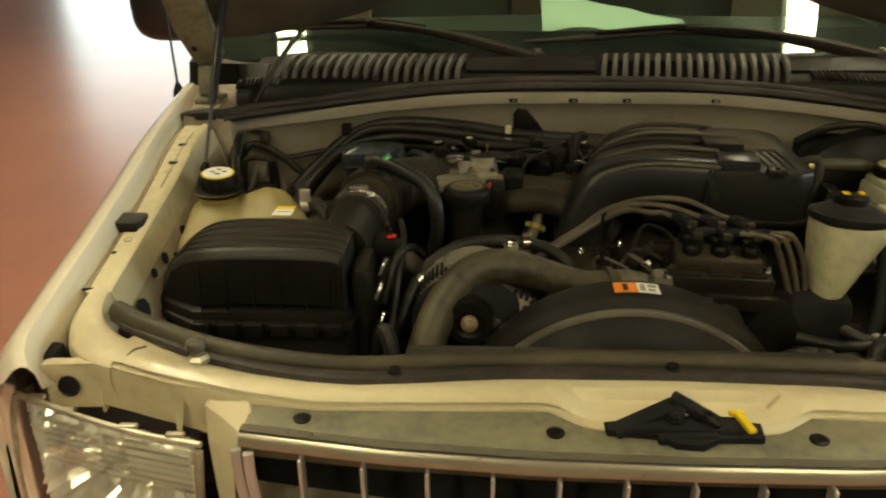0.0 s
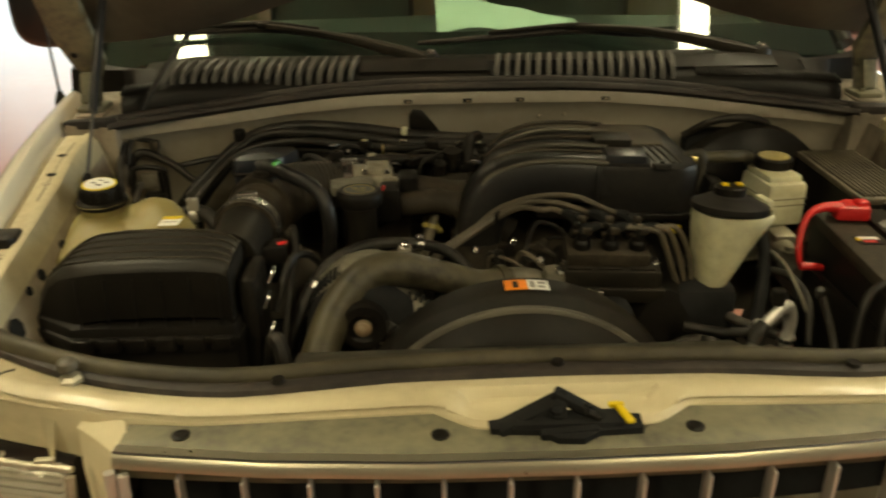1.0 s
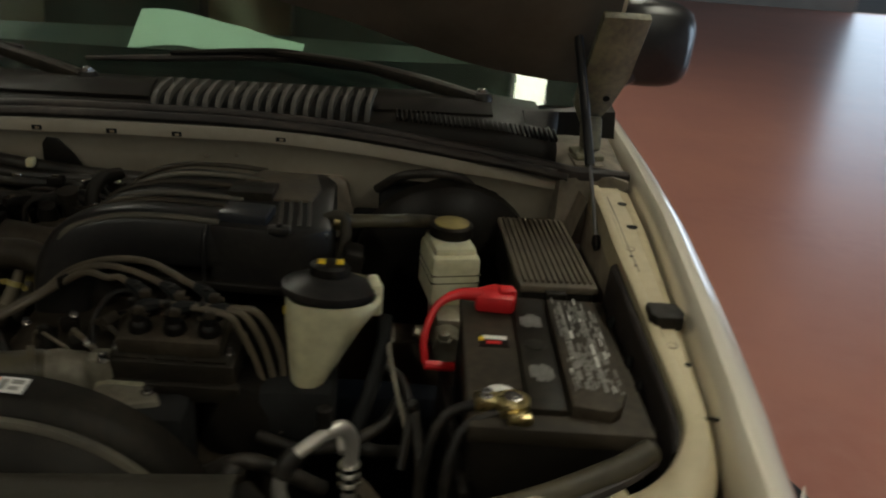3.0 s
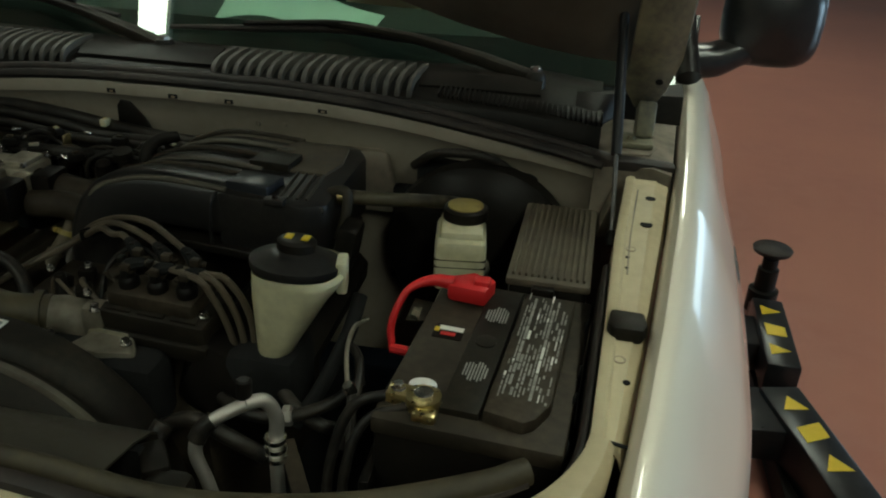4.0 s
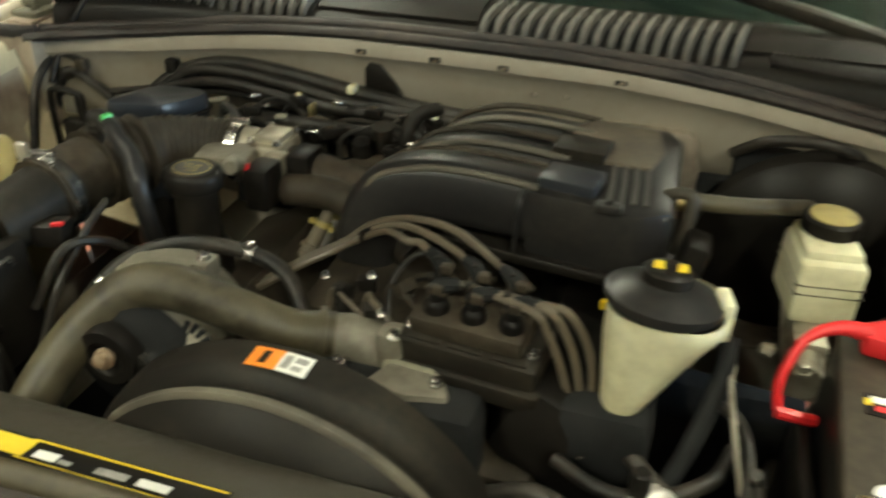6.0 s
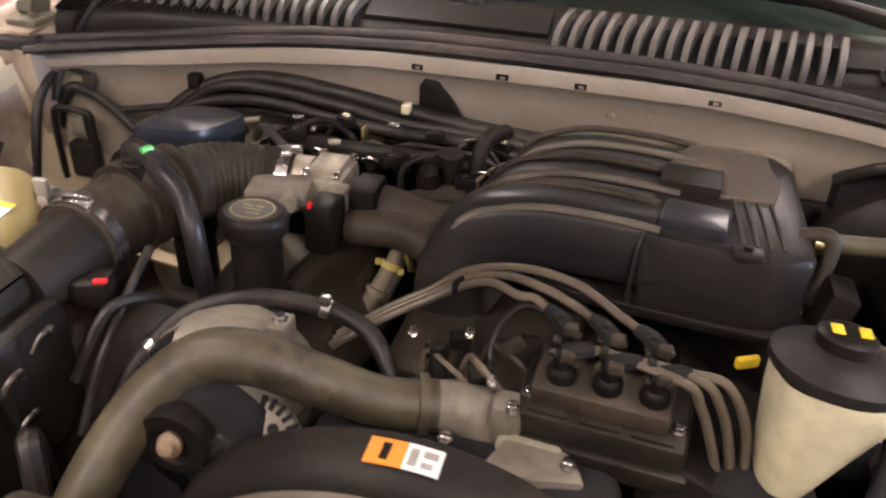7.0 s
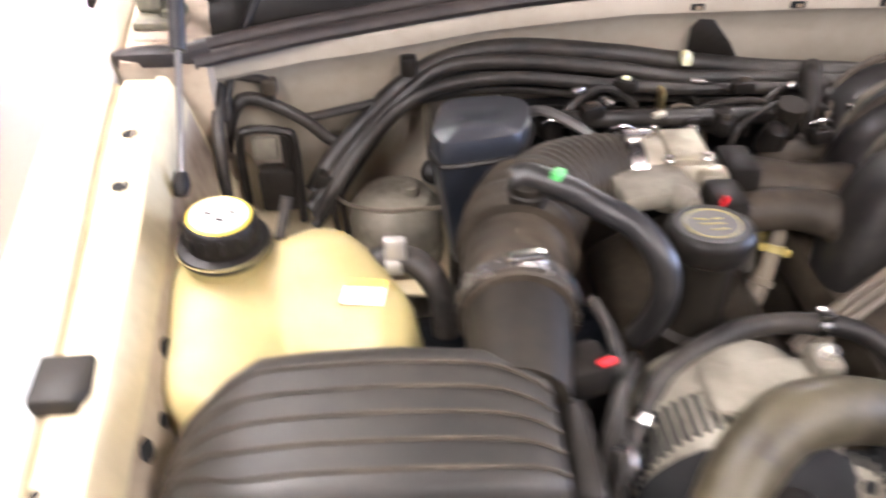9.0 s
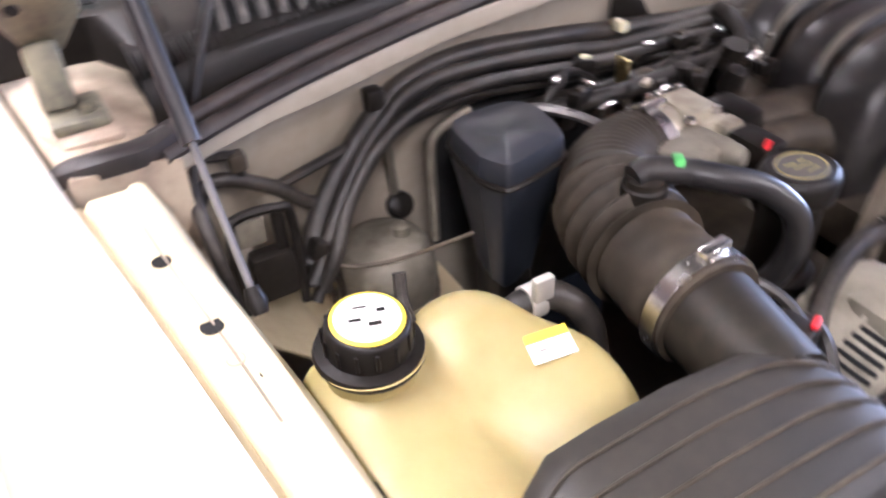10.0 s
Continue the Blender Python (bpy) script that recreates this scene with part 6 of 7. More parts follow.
fp2 = thing("slotted_guard", (-0.16, 0.41, 0.9), "pierced aluminium end plate of the alternator", "guard plate")
bm = B()
turn(bm, [(0.002, 0.004), (0.03, 0.003), (0.042, 0.0), (0.0445, -0.004), (0.0445, -0.014)], (-0.16, 0.405, 0.913), (0.1, -0.75, 0.65), 28)
pl = part("plate", bm, M_CAST, fp2)
Q = Matrix.Translation((-0.16, 0.405, 0.915)) @ Vector((0.1, -0.75, 0.65)).to_track_quat("Z", "Y").to_matrix().to_4x4()
for k in range(26):
    a = 2 * math.pi * k / 26
    part("slot", bx(B(), (0, 0, 0), (0.012, 0.0046, 0.006), 0.0005, Q @ Matrix.Rotation(a, 4, "Z") @ Matrix.Translation((0.0395, 0, 0.0)) @ Matrix.Rotation(radians(8), 4, "Y")), M_DEEPBLACK, pl)
for k in range(9):
    a = 2 * math.pi * k / 9
    part("hole", turn(B(), [(0.0055, 0), (0.0055, 0.0026)], Q @ Vector((0.023 * math.cos(a), 0.023 * math.sin(a), 0.0015)), (0.1, -0.75, 0.65), 10), M_DEEPBLACK, pl)

# ---- ignition coil pack and wires ----
cpk = thing("ignition_coil_pack", (0.16, 0.52, 0.9), "black ignition coil pack with six wire towers", "coil pack")
q = Matrix.Translation((0.153, 0.51, 0.938)) @ Matrix.Rotation(radians(-5), 4, "Z") @ Matrix.Rotation(radians(8), 4, "X")
bm = B()
bx(bm, (0, 0, 0), (0.158, 0.085, 0.052), 0.008, q)
bx(bm, (0, -0.043, -0.014), (0.168, 0.016, 0.026), 0.004, q)
part("body", bm, M_DUSTY, cpk)
part("tower_block", bx(B(), (-0.004, 0.004, 0.036), (0.128, 0.066, 0.026), 0.006, q), M_BROWN, cpk)
for k in range(3):
    part("front_rib", bx(B(), (-0.048 + 0.048 * k, -0.026, 0.027), (0.038, 0.022, 0.003), 0.001, q), M_DUSTY, cpk)
tw = []
for k in range(3):
    for j in range(2):
        at = q @ Vector((-0.043 + 0.0425 * k - 0.004 * j, -0.006 + 0.034 * j, 0.062))
        n = q.to_3x3() @ Vector((0, 0.05, 1))
        tp = part("tower", turn(B(), [(0.0140, -0.03), (0.0140, -0.006), (0.0125, -0.002), (0.0095, 0.001), (0.0090, 0.014)], at, n, 14), M_BLACK, cpk)
        d = Vector((-0.022, 0.016, 0.0)) if j else Vector((0.026, 0.004, 0.0))
        part("boot", tube(B(), [at + n * 0.006, at + n * 0.015 + d * 0.1, at + n * 0.020 + d * 0.5, at + n * 0.021 + d * 1.0], [0.0095, 0.0100, 0.0085, 0.0062], 8, n=3), M_DEEPBLACK, tp)
        part("collar", bx(B(), (0, 0, 0.010), (0.028, 0.010, 0.005), 0.002, Matrix.Translation(at) @ Matrix.Rotation(radians(-5 + 20 * (k - 1)), 4, "Z")), M_BROWN, tp)
        part("lock", bx(B(), (0.004, -0.008, 0.018), (0.013, 0.012, 0.010), 0.002, Matrix.Translation(at)), M_BROWN, tp)
        part("clip_ear", bx(B(), (-0.008, 0.003, 0.023), (0.008, 0.012, 0.008), 0.002, Matrix.Translation(at)), M_DUSTY, tp)
        tw.append(at + n * 0.021 + d * 0.95)
for x, y in ((-0.068, -0.018), (0.068, -0.018)):
    part("screw", bolt(B(), q @ Vector((x, y, 0.026)), r=0.006, h=0.008), M_STEEL, cpk)
part("mount_plate", bx(B(), (0.09, 0.455, 0.905), (0.065, 0.016, 0.06), 0.007, Matrix.Rotation(radians(-5), 4, "Z") @ Matrix.Rotation(radians(-38), 4, "X")), M_PRIMER, cpk, "pale cast mounting plate")
iw = thing("ignition_wires", (0.1, 0.58, 0.95), "bundle of thick grey-brown spark plug wires", "ignition wires")
for k in range(3):
    o = 0.0105 * (k - 1)
    t = tw[2 * k + 1]
    part("wire", tube(B(), [t, t + Vector((-0.016, 0.012, 0.002)), (0.055 + 0.026 * k, 0.566 + o * 0.5, 1.024 + 0.009 * k), (0.024 + 0.012 * k, 0.590 + o * 0.8, 1.020 + 0.006 * k), (-0.008, 0.606 + o, 1.000 + 0.003 * k), (-0.045, 0.604 + o, 0.976), (-0.09, 0.588 + o, 0.952), (-0.14, 0.565 + o, 0.922)], 0.0046, 8), M_WIRE, iw)
for k in range(3):
    t = tw[2 * k]
    part("wire", tube(B(), [t, t + Vector((0.012, 0.002, -0.001)), (0.214 + 0.017 * k, 0.482 + 0.005 * k, 1.018), (0.232 + 0.017 * k, 0.484 + 0.005 * k, 0.994), (0.247 + 0.016 * k, 0.486 + 0.004 * k, 0.958), (0.262 + 0.011 * k, 0.480 + 0.003 * k, 0.915), (0.272 + 0.004 * k, 0.466, 0.882), (0.285, 0.452, 0.868)], 0.0046, 8), M_WIRE, iw)
part("loom_clip", bx(B(), (-0.008, 0.606, 0.999), (0.006, 0.038, 0.016), 0.002, Matrix.Rotation(radians(-25), 4, "Z")), M_BLACK, iw)
part("amber_clip", bx(B(), (0.284, 0.595, 0.969), (0.026, 0.008, 0.013), 0.003, Matrix.Rotation(radians(28), 4, "Z")), M_YELLOW, iw, "amber plastic wire clip")
part("loop_wire", tube(B(), [(0.04, 0.53, 0.93), (0.035, 0.565, 0.965), (0.055, 0.60, 0.985), (0.09, 0.60, 0.975), (0.105, 0.57, 0.96)], 0.004, 8), M_CABLE, iw)
dp = thing("dipstick", (-0.118, 0.715, 0.88), "dusty dipstick tube with a yellow handle", "dipstick")
part("tube", tube(B(), [(-0.150, 0.66, 0.83), (-0.138, 0.70, 0.875), (-0.126, 0.735, 0.905), (-0.121, 0.748, 0.922)], [0.015, 0.013, 0.0125, 0.011], 12), M_RIDGE, dp)
hd = part("handle", tube(B(), [(-0.130, 0.742, 0.924), (-0.118, 0.752, 0.934), (-0.106, 0.745, 0.925), (-0.100, 0.735, 0.912)], [0.007, 0.008, 0.0075, 0.006], 8), M_DULLY, dp, "worn yellow handle")
part("grip", turn(B(), [(0.010, -0.008), (0.012, -0.004), (0.012, 0.006), (0.008, 0.010)], (-0.121, 0.750, 0.930), (0.1, 0.3, 1), 14), M_DULLY, hd)

# ---- power steering reservoir ----
ps = thing("power_steering_reservoir", (0.32, 0.51, 0.9), "milky white power steering reservoir with black lid", "fluid reservoir")
bm = B()
rows = []
for w, d, z in ((0.004, 0.004, 0.917), (0.030, 0.026, 0.917), (0.040, 0.034, 0.920), (0.046, 0.038, 0.927), (0.054, 0.041, 0.940), (0.076, 0.045, 0.972), (0.098, 0.049, 1.004), (0.114, 0.052, 1.026), (0.117, 0.053, 1.034), (0.113, 0.052, 1.041)):
    x0 = 0.284 + 0.10 * max(0.0, 1.0 - z) + max(0.0, 0.040 - w) * 0.5
    rows.append([(x0 + w / 2 + w / 2 * math.copysign(abs(math.cos(a)) ** 0.72, math.cos(a)), 0.500 + 0.1 * (z - 0.917) + d * math.copysign(abs(math.sin(a)) ** 0.72, math.sin(a)), z) for a in (2 * math.pi * k / 40 for k in range(41))])
sheet(bm, rows)
bmesh.ops.remove_doubles(bm, verts=bm.verts, dist=0.0002)
bx(bm, (0.394, 0.522, 1.030), (0.014, 0.036, 0.044), 0.004, Matrix.Rotation(radians(12), 4, "Z"))
part("tank", bm, M_TANKW, ps)
ld = part("lid", turn(B(), [(0.056, 0), (0.058, 0.003), (0.058, 0.011), (0.05, 0.014), (0.034, 0.022), (0.026, 0.024)], (0.336, 0.511, 1.037), (0.06, 0.12, 1), 32), M_RUN, ps)
part("cap", turn(B(), [(0.024, 0), (0.025, 0.014), (0.022, 0.017), (0.017, 0.018)], (0.336, 0.516, 1.057), (0.06, 0.12, 1), 24), M_BLACK, ld)
for dx in (-0.010, 0.012):
    part("cap_mark", bx(B(), (0.337 + dx, 0.517, 1.0765), (0.010, 0.014, 0.002), 0.0006), M_YELLOW, ld, "yellow mark on the cap")
bm = B()
bx(bm, (0.30, 0.50, 0.88), (0.10, 0.10, 0.10), 0.02)
tube(bm, [(0.36, 0.42, 0.86), (0.385, 0.46, 0.90), (0.405, 0.51, 0.95), (0.41, 0.55, 0.985)], 0.010, 12)
part("mount", bm, M_DEEPBLACK, ps)

# ---- brake parts ----
br = thing("brake_reservoir", (0.512, 0.75, 0.9), "milky white brake fluid reservoir with yellow-topped cap", "fluid reservoir")
bm = B()
bx(bm, (0.513, 0.745, 0.966), (0.076, 0.10, 0.082), 0.009, Matrix.Rotation(radians(8), 4, "Z"))
bx(bm, (0.513, 0.75, 1.008), (0.066, 0.085, 0.02), 0.008, Matrix.Rotation(radians(8), 4, "Z"))
part("tank", bm, M_TANKW, br)
for z in (0.966, 0.978):
    part("seam", bx(B(), (0.513, 0.745, z), (0.0772, 0.1012, 0.0016), 0.0005, Matrix.Rotation(radians(8), 4, "Z")), M_BROWN, br)
cp = part("cap", turn(B(), [(0.030, 0), (0.034, 0.003), (0.034, 0.018), (0.031, 0.021), (0.028, 0.0215)], (0.515, 0.765, 1.016), seg=28), M_BLACK, br)
part("cap_top", turn(B(), [(0.0275, 0), (0.027, 0.0012), (0.015, 0.002)], (0.515, 0.765, 1.0375), seg=28), M_DULLY, cp, "worn yellow cap top")
mc = thing("master_cylinder", (0.52, 0.78, 0.87), "cast aluminium brake master cylinder", "master cylinder")
bm = B()
tube(bm, [(0.505, 0.62, 0.895), (0.51, 0.72, 0.895), (0.525, 0.86, 0.895)], [0.022, 0.026, 0.03], 14)
bx(bm, (0.51, 0.70, 0.91), (0.04, 0.09, 0.03), 0.006)
bolt(bm, (0.50, 0.62, 0.91), r=0.009, h=0.012), bolt(bm, (0.47, 0.66, 0.9), (-1, 0, 0.3), 0.008, 0.012)
part("casting", bm, M_ALU, mc)
bo2 = thing("brake_booster", (0.53, 0.9, 0.9), "large black round brake booster on the firewall", "brake booster")
part("shell", turn(B(), [(0.05, -0.026), (0.10, -0.016), (0.145, 0.004), (0.160, 0.02), (0.160, 0.05), (0.14, 0.075)], (0.525, 0.865, 0.898), (0, 1, 0.08), 40), M_BLACK, bo2)
for pts in ([(0.40, 0.93, 1.03), (0.44, 0.90, 1.065), (0.50, 0.89, 1.075), (0.55, 0.90, 1.06), (0.58, 0.93, 1.02)], [(0.46, 0.93, 1.02), (0.50, 0.91, 1.05), (0.55, 0.91, 1.05), (0.61, 0.92, 1.01)]):
    part("hose", tube(B(), pts, 0.008, 10), M_CABLE, bo2)

# ---- ribbed control box ----
cbx = thing("control_module_box", (0.655, 0.73, 0.95), "brownish ribbed plastic control module box", "control box")
q = Matrix.Translation((0.655, 0.727, 1.0)) @ Matrix.Rotation(radians(-1.5), 4, "Z")
part("case", bx(B(), (0, 0, -0.035), (0.105, 0.26, 0.08), 0.008, q), M_BLACK, cbx)
li = part("lid", bx(B(), (0, 0, 0.009), (0.112, 0.266, 0.012), 0.004, q), M_TAN, cbx, "dusty ribbed lid")
for k in range(12):
    part("rib", bx(B(), (-0.047 + 0.00855 * k, 0, 0.0165), (0.0042, 0.245, 0.006), 0.0016, q), M_TAN, li)
part("latch", bx(B(), (-0.005, -0.137, 0.002), (0.03, 0.014, 0.014), 0.003, q), M_BLACK, cbx)

# ---- battery ----
bt = thing("battery", (0.6, 0.44, 0.78), "dark grey car battery with white printed labels", "battery")
q = Matrix.Translation((0.602, 0.44, 0.0)) @ Matrix.Rotation(radians(-4.5), 4, "Z")
part("case", bx(B(), (0, 0, 0.885), (0.196, 0.305, 0.19), 0.008, q), M_BLACK, bt)
part("top", bx(B(), (0, 0, 0.986), (0.200, 0.310, 0.022), 0.005, q), M_BROWN, bt)
lp = part("vent_cover", poly(B(), [(0.012, -0.128), (0.055, -0.136), (0.066, -0.126), (0.078, -0.095), (0.078, 0.125), (0.014, 0.125)], 0.994, 1.012, 0.003, q), M_BROWN, bt, "raised vent cover with printed text")
lp2 = part("centre_cover", poly(B(), [(-0.034, -0.128), (0.008, -0.128), (0.010, 0.138), (-0.032, 0.138)], 0.994, 1.005, 0.002, q), M_DUSTY, bt)
random.seed(4)
for k in range(13):
    x, y = 0.0215 + 0.0042 * k, -0.102 + random.uniform(0, 0.008)
    bold = k in (2, 3, 8)
    while y < (0.112 if k < 10 else 0.09):
        w = random.uniform(0.010, 0.034) if bold else random.uniform(0.004, 0.018)
        if random.random() < (0.8 if k < 9 else 0.6) and not (k in (4, 5, 6) and 0.0 < y < 0.022):
            part("print", bx(B(), (x, y + w / 2, 1.0123), (0.0032 if bold else random.choice((0.0015, 0.002, 0.0024)), w, 0.0006), 0, q), M_GREYINK if random.random() < 0.9 else M_WHITE, lp)
        y += w + random.uniform(0.001, 0.004)
for yc in (-0.055, 0.07):
    for k in range(8):
        part("print", bx(B(), (-0.024 + 0.0035 * k, yc + random.uniform(-0.003, 0.003), 1.0053), (0.0017, 0.040 * random.uniform(0.7, 1) * (0.6 + 0.4 * math.sin(math.pi * (k + 0.5) / 8)), 0.0006), 0, q), M_GREYINK, lp2)
part("plug", turn(B(), [(0.013, 0), (0.013, 0.0015), (0.011, 0.002)], q @ Vector((-0.013, 0.008, 1.0045)), seg=20), M_DUSTY, lp2)
st = part("brand_sticker", bx(B(), (-0.062, 0.025, 0.998), (0.036, 0.03, 0.0008), 0, q), M_BLACK, bt, "small white, red and yellow sticker")
part("sticker_white", bx(B(), (-0.060, 0.032, 0.9986), (0.030, 0.009, 0.0008), 0, q), M_WHITE, st)
part("sticker_red", bx(B(), (-0.062, 0.02, 0.9986), (0.018, 0.007, 0.0008), 0, q), M_RED, st)
part("sticker_yellow", bx(B(), (-0.077, 0.027, 0.9988), (0.006, 0.009, 0.0008), 0, q), M_YELLOW, st)
part("white_seal", turn(B(), [(0.013, 0), (0.013, 0.0012)], q @ Vector((-0.062, -0.088, 0.9975)), seg=20, sx=1.2), M_WHITE, bt, "oval white seal")
part("terminal", turn(B(), [(0.012, 0), (0.0105, 0.02), (0.009, 0.0205)], q @ Vector((-0.052, -0.122, 0.995)), seg=18), M_STEEL, bt)
ng = thing("battery_clamp", (0.548, 0.315, 0.99), "brass coloured battery terminal clamp", "terminal clamp")
bm = B()
turn(bm, [(0.012, 0), (0.019, 0), (0.019, 0.013), (0.012, 0.013)], q @ Vector((-0.052, -0.122, 0.998)), seg=18)
bx(bm, (-0.075, -0.118, 1.004), (0.034, 0.022, 0.014), 0.003, q)
bx(bm, (-0.045, -0.143, 1.002), (0.026, 0.016, 0.012), 0.004, q)
part("clamp", bm, M_BRASS, ng)
part("bolt", bolt(B(), q @ Vector((-0.08, -0.118, 1.009)), r=0.006, h=0.009), M_STEEL, ng)
nc = thing("negative_cable", (0.47, 0.3, 0.95), "thick black battery cable", "cable")
part("cable", tube(B(), [(0.538, 0.325, 1.003), (0.50, 0.325, 1.002), (0.465, 0.318, 0.985), (0.447, 0.30, 0.93), (0.445, 0.28, 0.86), (0.45, 0.26, 0.75)], 0.006, 10), M_CABLE, nc)
part("branch", tube(B(), [(0.53, 0.318, 1.0), (0.485, 0.30, 0.985), (0.468, 0.275, 0.93), (0.472, 0.262, 0.85)], 0.0055, 10), M_CABLE, nc)
part("lug", turn(B(), [(0.008, 0), (0.008, 0.01), (0.006, 0.014)], (0.442, 0.395, 0.945), (-0.3, -0.3, 1), 12), M_STEEL, nc)
part("stay", tube(B(), [(0.442, 0.395, 0.95), (0.45, 0.36, 0.90), (0.45, 0.32, 0.85)], 0.006, 8), M_CABLE, nc)
rc = thing("positive_cable", (0.52, 0.56, 0.99), "bright red positive terminal cover and cable", "cable")
bm = B()
poly(bm, [(-0.034, -0.020), (0.018, -0.022), (0.024, 0.016), (0.008, 0.022), (-0.006, 0.016), (-0.034, 0.012)], 0, 0.024, 0.006, Matrix.Translation((0.562, 0.556, 1.0)) @ Matrix.Rotation(radians(-6), 4, "Z"))
bx(bm, (0.570, 0.556, 1.024), (0.022, 0.020, 0.012), 0.004)
part("cover", bm, M_RED, rc)
part("cable", tube(B(), [(0.535, 0.552, 1.02), (0.505, 0.552, 1.02), (0.478, 0.54, 1.010), (0.464, 0.525, 0.985), (0.460, 0.515, 0.962), (0.464, 0.508, 0.94)], [0.010, 0.0075, 0.0052, 0.0050, 0.0050, 0.0050], 10), M_RED, rc)
part("lower_sleeve", tube(B(), [(0.462, 0.505, 0.94), (0.485, 0.505, 0.938), (0.50, 0.51, 0.934)], 0.0065, 8), M_RED, rc)
bm = B()
bx(bm, (0.602, 0.44, 0.775), (0.23, 0.34, 0.03), 0.01)
bx(bm, (0.49, 0.40, 0.86), (0.012, 0.26, 0.14), 0.004)
tagged(part("battery_tray", bm, M_BLACK), "black plastic battery tray", "battery tray")

# ---- air conditioning pipes ----
ac = thing("air_conditioning_pipe", (0.35, 0.3, 0.9), "bent bright aluminium air conditioning pipe", "pipe")
part("front_pipe", tube(B(), [(0.318, 0.285, 0.84), (0.308, 0.284, 0.885), (0.298, 0.285, 0.918), (0.304, 0.289, 0.944), (0.318, 0.298, 0.958), (0.345, 0.318, 0.968)], [0.0078] * 6, 10), M_PIPE, ac)
part("down_pipe", tube(B(), [(0.345, 0.318, 0.968), (0.362, 0.33, 0.966), (0.372, 0.336, 0.94), (0.37, 0.335, 0.90), (0.37, 0.335, 0.83)], 0.0085, 10), M_PIPE, ac)
bm = B()
for z in (0.882, 0.895, 0.908):
    turn(bm, [(0.0125, 0), (0.0125, 0.006)], (0.37, 0.335, z), seg=14)
part("fitting", bm, M_STEEL, ac)
part("valve_cap", turn(B(), [(0.009, 0), (0.009, 0.02), (0.007, 0.022)], (0.342, 0.322, 0.974), (0, 0.1, 1), 12), M_BLACK, ac)
part("sleeve", tube(B(), [(0.300, 0.286, 0.935), (0.306, 0.291, 0.948), (0.316, 0.297, 0.957)], 0.0105, 10), M_CABLE, ac)
part("strap", bx(B(), (0.405, 0.31, 0.87), (0.02, 0.16, 0.008), 0.002, Matrix.Rotation(radians(30), 4, "Z")), M_BROWN, ac)
bm = B()
tube(bm, [(0.33, 0.245, 0.86), (0.28, 0.25, 0.88), (0.24, 0.28, 0.90), (0.25, 0.31, 0.93)], 0.012, 10)
tagged(part("lower_hose", bm, M_CABLE), "dark rubber hose beside the fan shroud", "hose")

# ---- wiring and hoses along the firewall ----
wl = thing("wiring_loom", (-0.2, 0.95, 1.0), "thick black taped wiring loom along the firewall", "wiring loom")
LP = [(-0.604, 0.868, 0.912), (-0.578, 0.886, 0.946), (-0.545, 0.905, 0.98), (-0.495, 0.925, 1.025), (-0.44, 0.935, 1.05), (-0.36, 0.938, 1.052), (-0.25, 0.93, 1.046), (-0.164, 0.928, 1.04), (-0.06, 0.918, 1.035), (0.05, 0.905, 1.03), (0.12, 0.905, 1.015)]
random.seed(7)
for k, (dy, dz, r) in enumerate(((0, 0.006, 0.012), (-0.018, -0.002, 0.009), (-0.032, -0.012, 0.008), (0.0, -0.02, 0.010), (-0.014, -0.03, 0.007))):
    pts = [(x + random.uniform(-0.004, 0.004), y + dy + random.uniform(-0.005, 0.005), z + dz + random.uniform(-0.005, 0.005)) for x, y, z in LP]
    part("cable", tube(B(), pts, r, 10), M_CABLE, wl)
part("white_clip", bx(B(), (-0.164, 0.918, 1.054), (0.012, 0.020, 0.014), 0.003), M_TANKW, wl, "pale plastic loom clip")
part("corner_clip", bx(B(), (-0.487, 0.925, 1.045), (0.02, 0.02, 0.035), 0.005), M_BLACK, wl)
fl = B()
poly(fl, [(-0.03, 0.0), (0.035, 0.0), (0.02, 0.022), (-0.004, 0.05), (-0.022, 0.052), (-0.03, 0.04)], 0, 0.006, 0.002, Matrix.Translation((-0.124, 0.95, 1.038)) @ Matrix.Rotation(radians(90), 4, "X"))
tagged(part("firewall_flap", fl, M_BLACK), "small black rubber flap on the firewall", "rubber flap")
cl = thing("fuel_rail", (-0.1, 0.86, 0.95), "dark fuel rail and injector plugs behind the throttle", "fuel rail")
part("rail", tube(B(), [(-0.33, 0.90, 0.995), (-0.22, 0.88, 1.0), (-0.1, 0.87, 1.005), (0.0, 0.865, 1.0)], 0.012, 10), M_BLACK, cl)
random.seed(11)
for k in range(9):
    x = -0.33 + 0.037 * k
    y = 0.855 + random.uniform(-0.03, 0.03)
    part("plug", bx(B(), (x, y, 1.0 + random.uniform(-0.012, 0.02)), (0.022, 0.028, 0.03), 0.005, Matrix.Rotation(random.uniform(-0.6, 0.6), 4, "Z")), M_BLACK, cl)
    if k % 2 == 0:
        part("plug_clip", tube(B(), [(x - 0.012, y - 0.016, 1.018), (x, y - 0.02, 1.024), (x + 0.012, y - 0.016, 1.018)], 0.0022, 6), M_STEEL, cl)
part("regulator", turn(B(), [(0.014, 0), (0.016, 0.01), (0.012, 0.03), (0.006, 0.034)], (-0.10, 0.80, 1.0), (0.1, -0.3, 1), 14), M_BLACK, cl)
part("vapour_valve", turn(B(), [(0.013, 0), (0.013, 0.03), (0.016, 0.032), (0.016, 0.045)], (-0.075, 0.825, 1.0), (0, -0.2, 1), 14), M_DUSTY, cl)
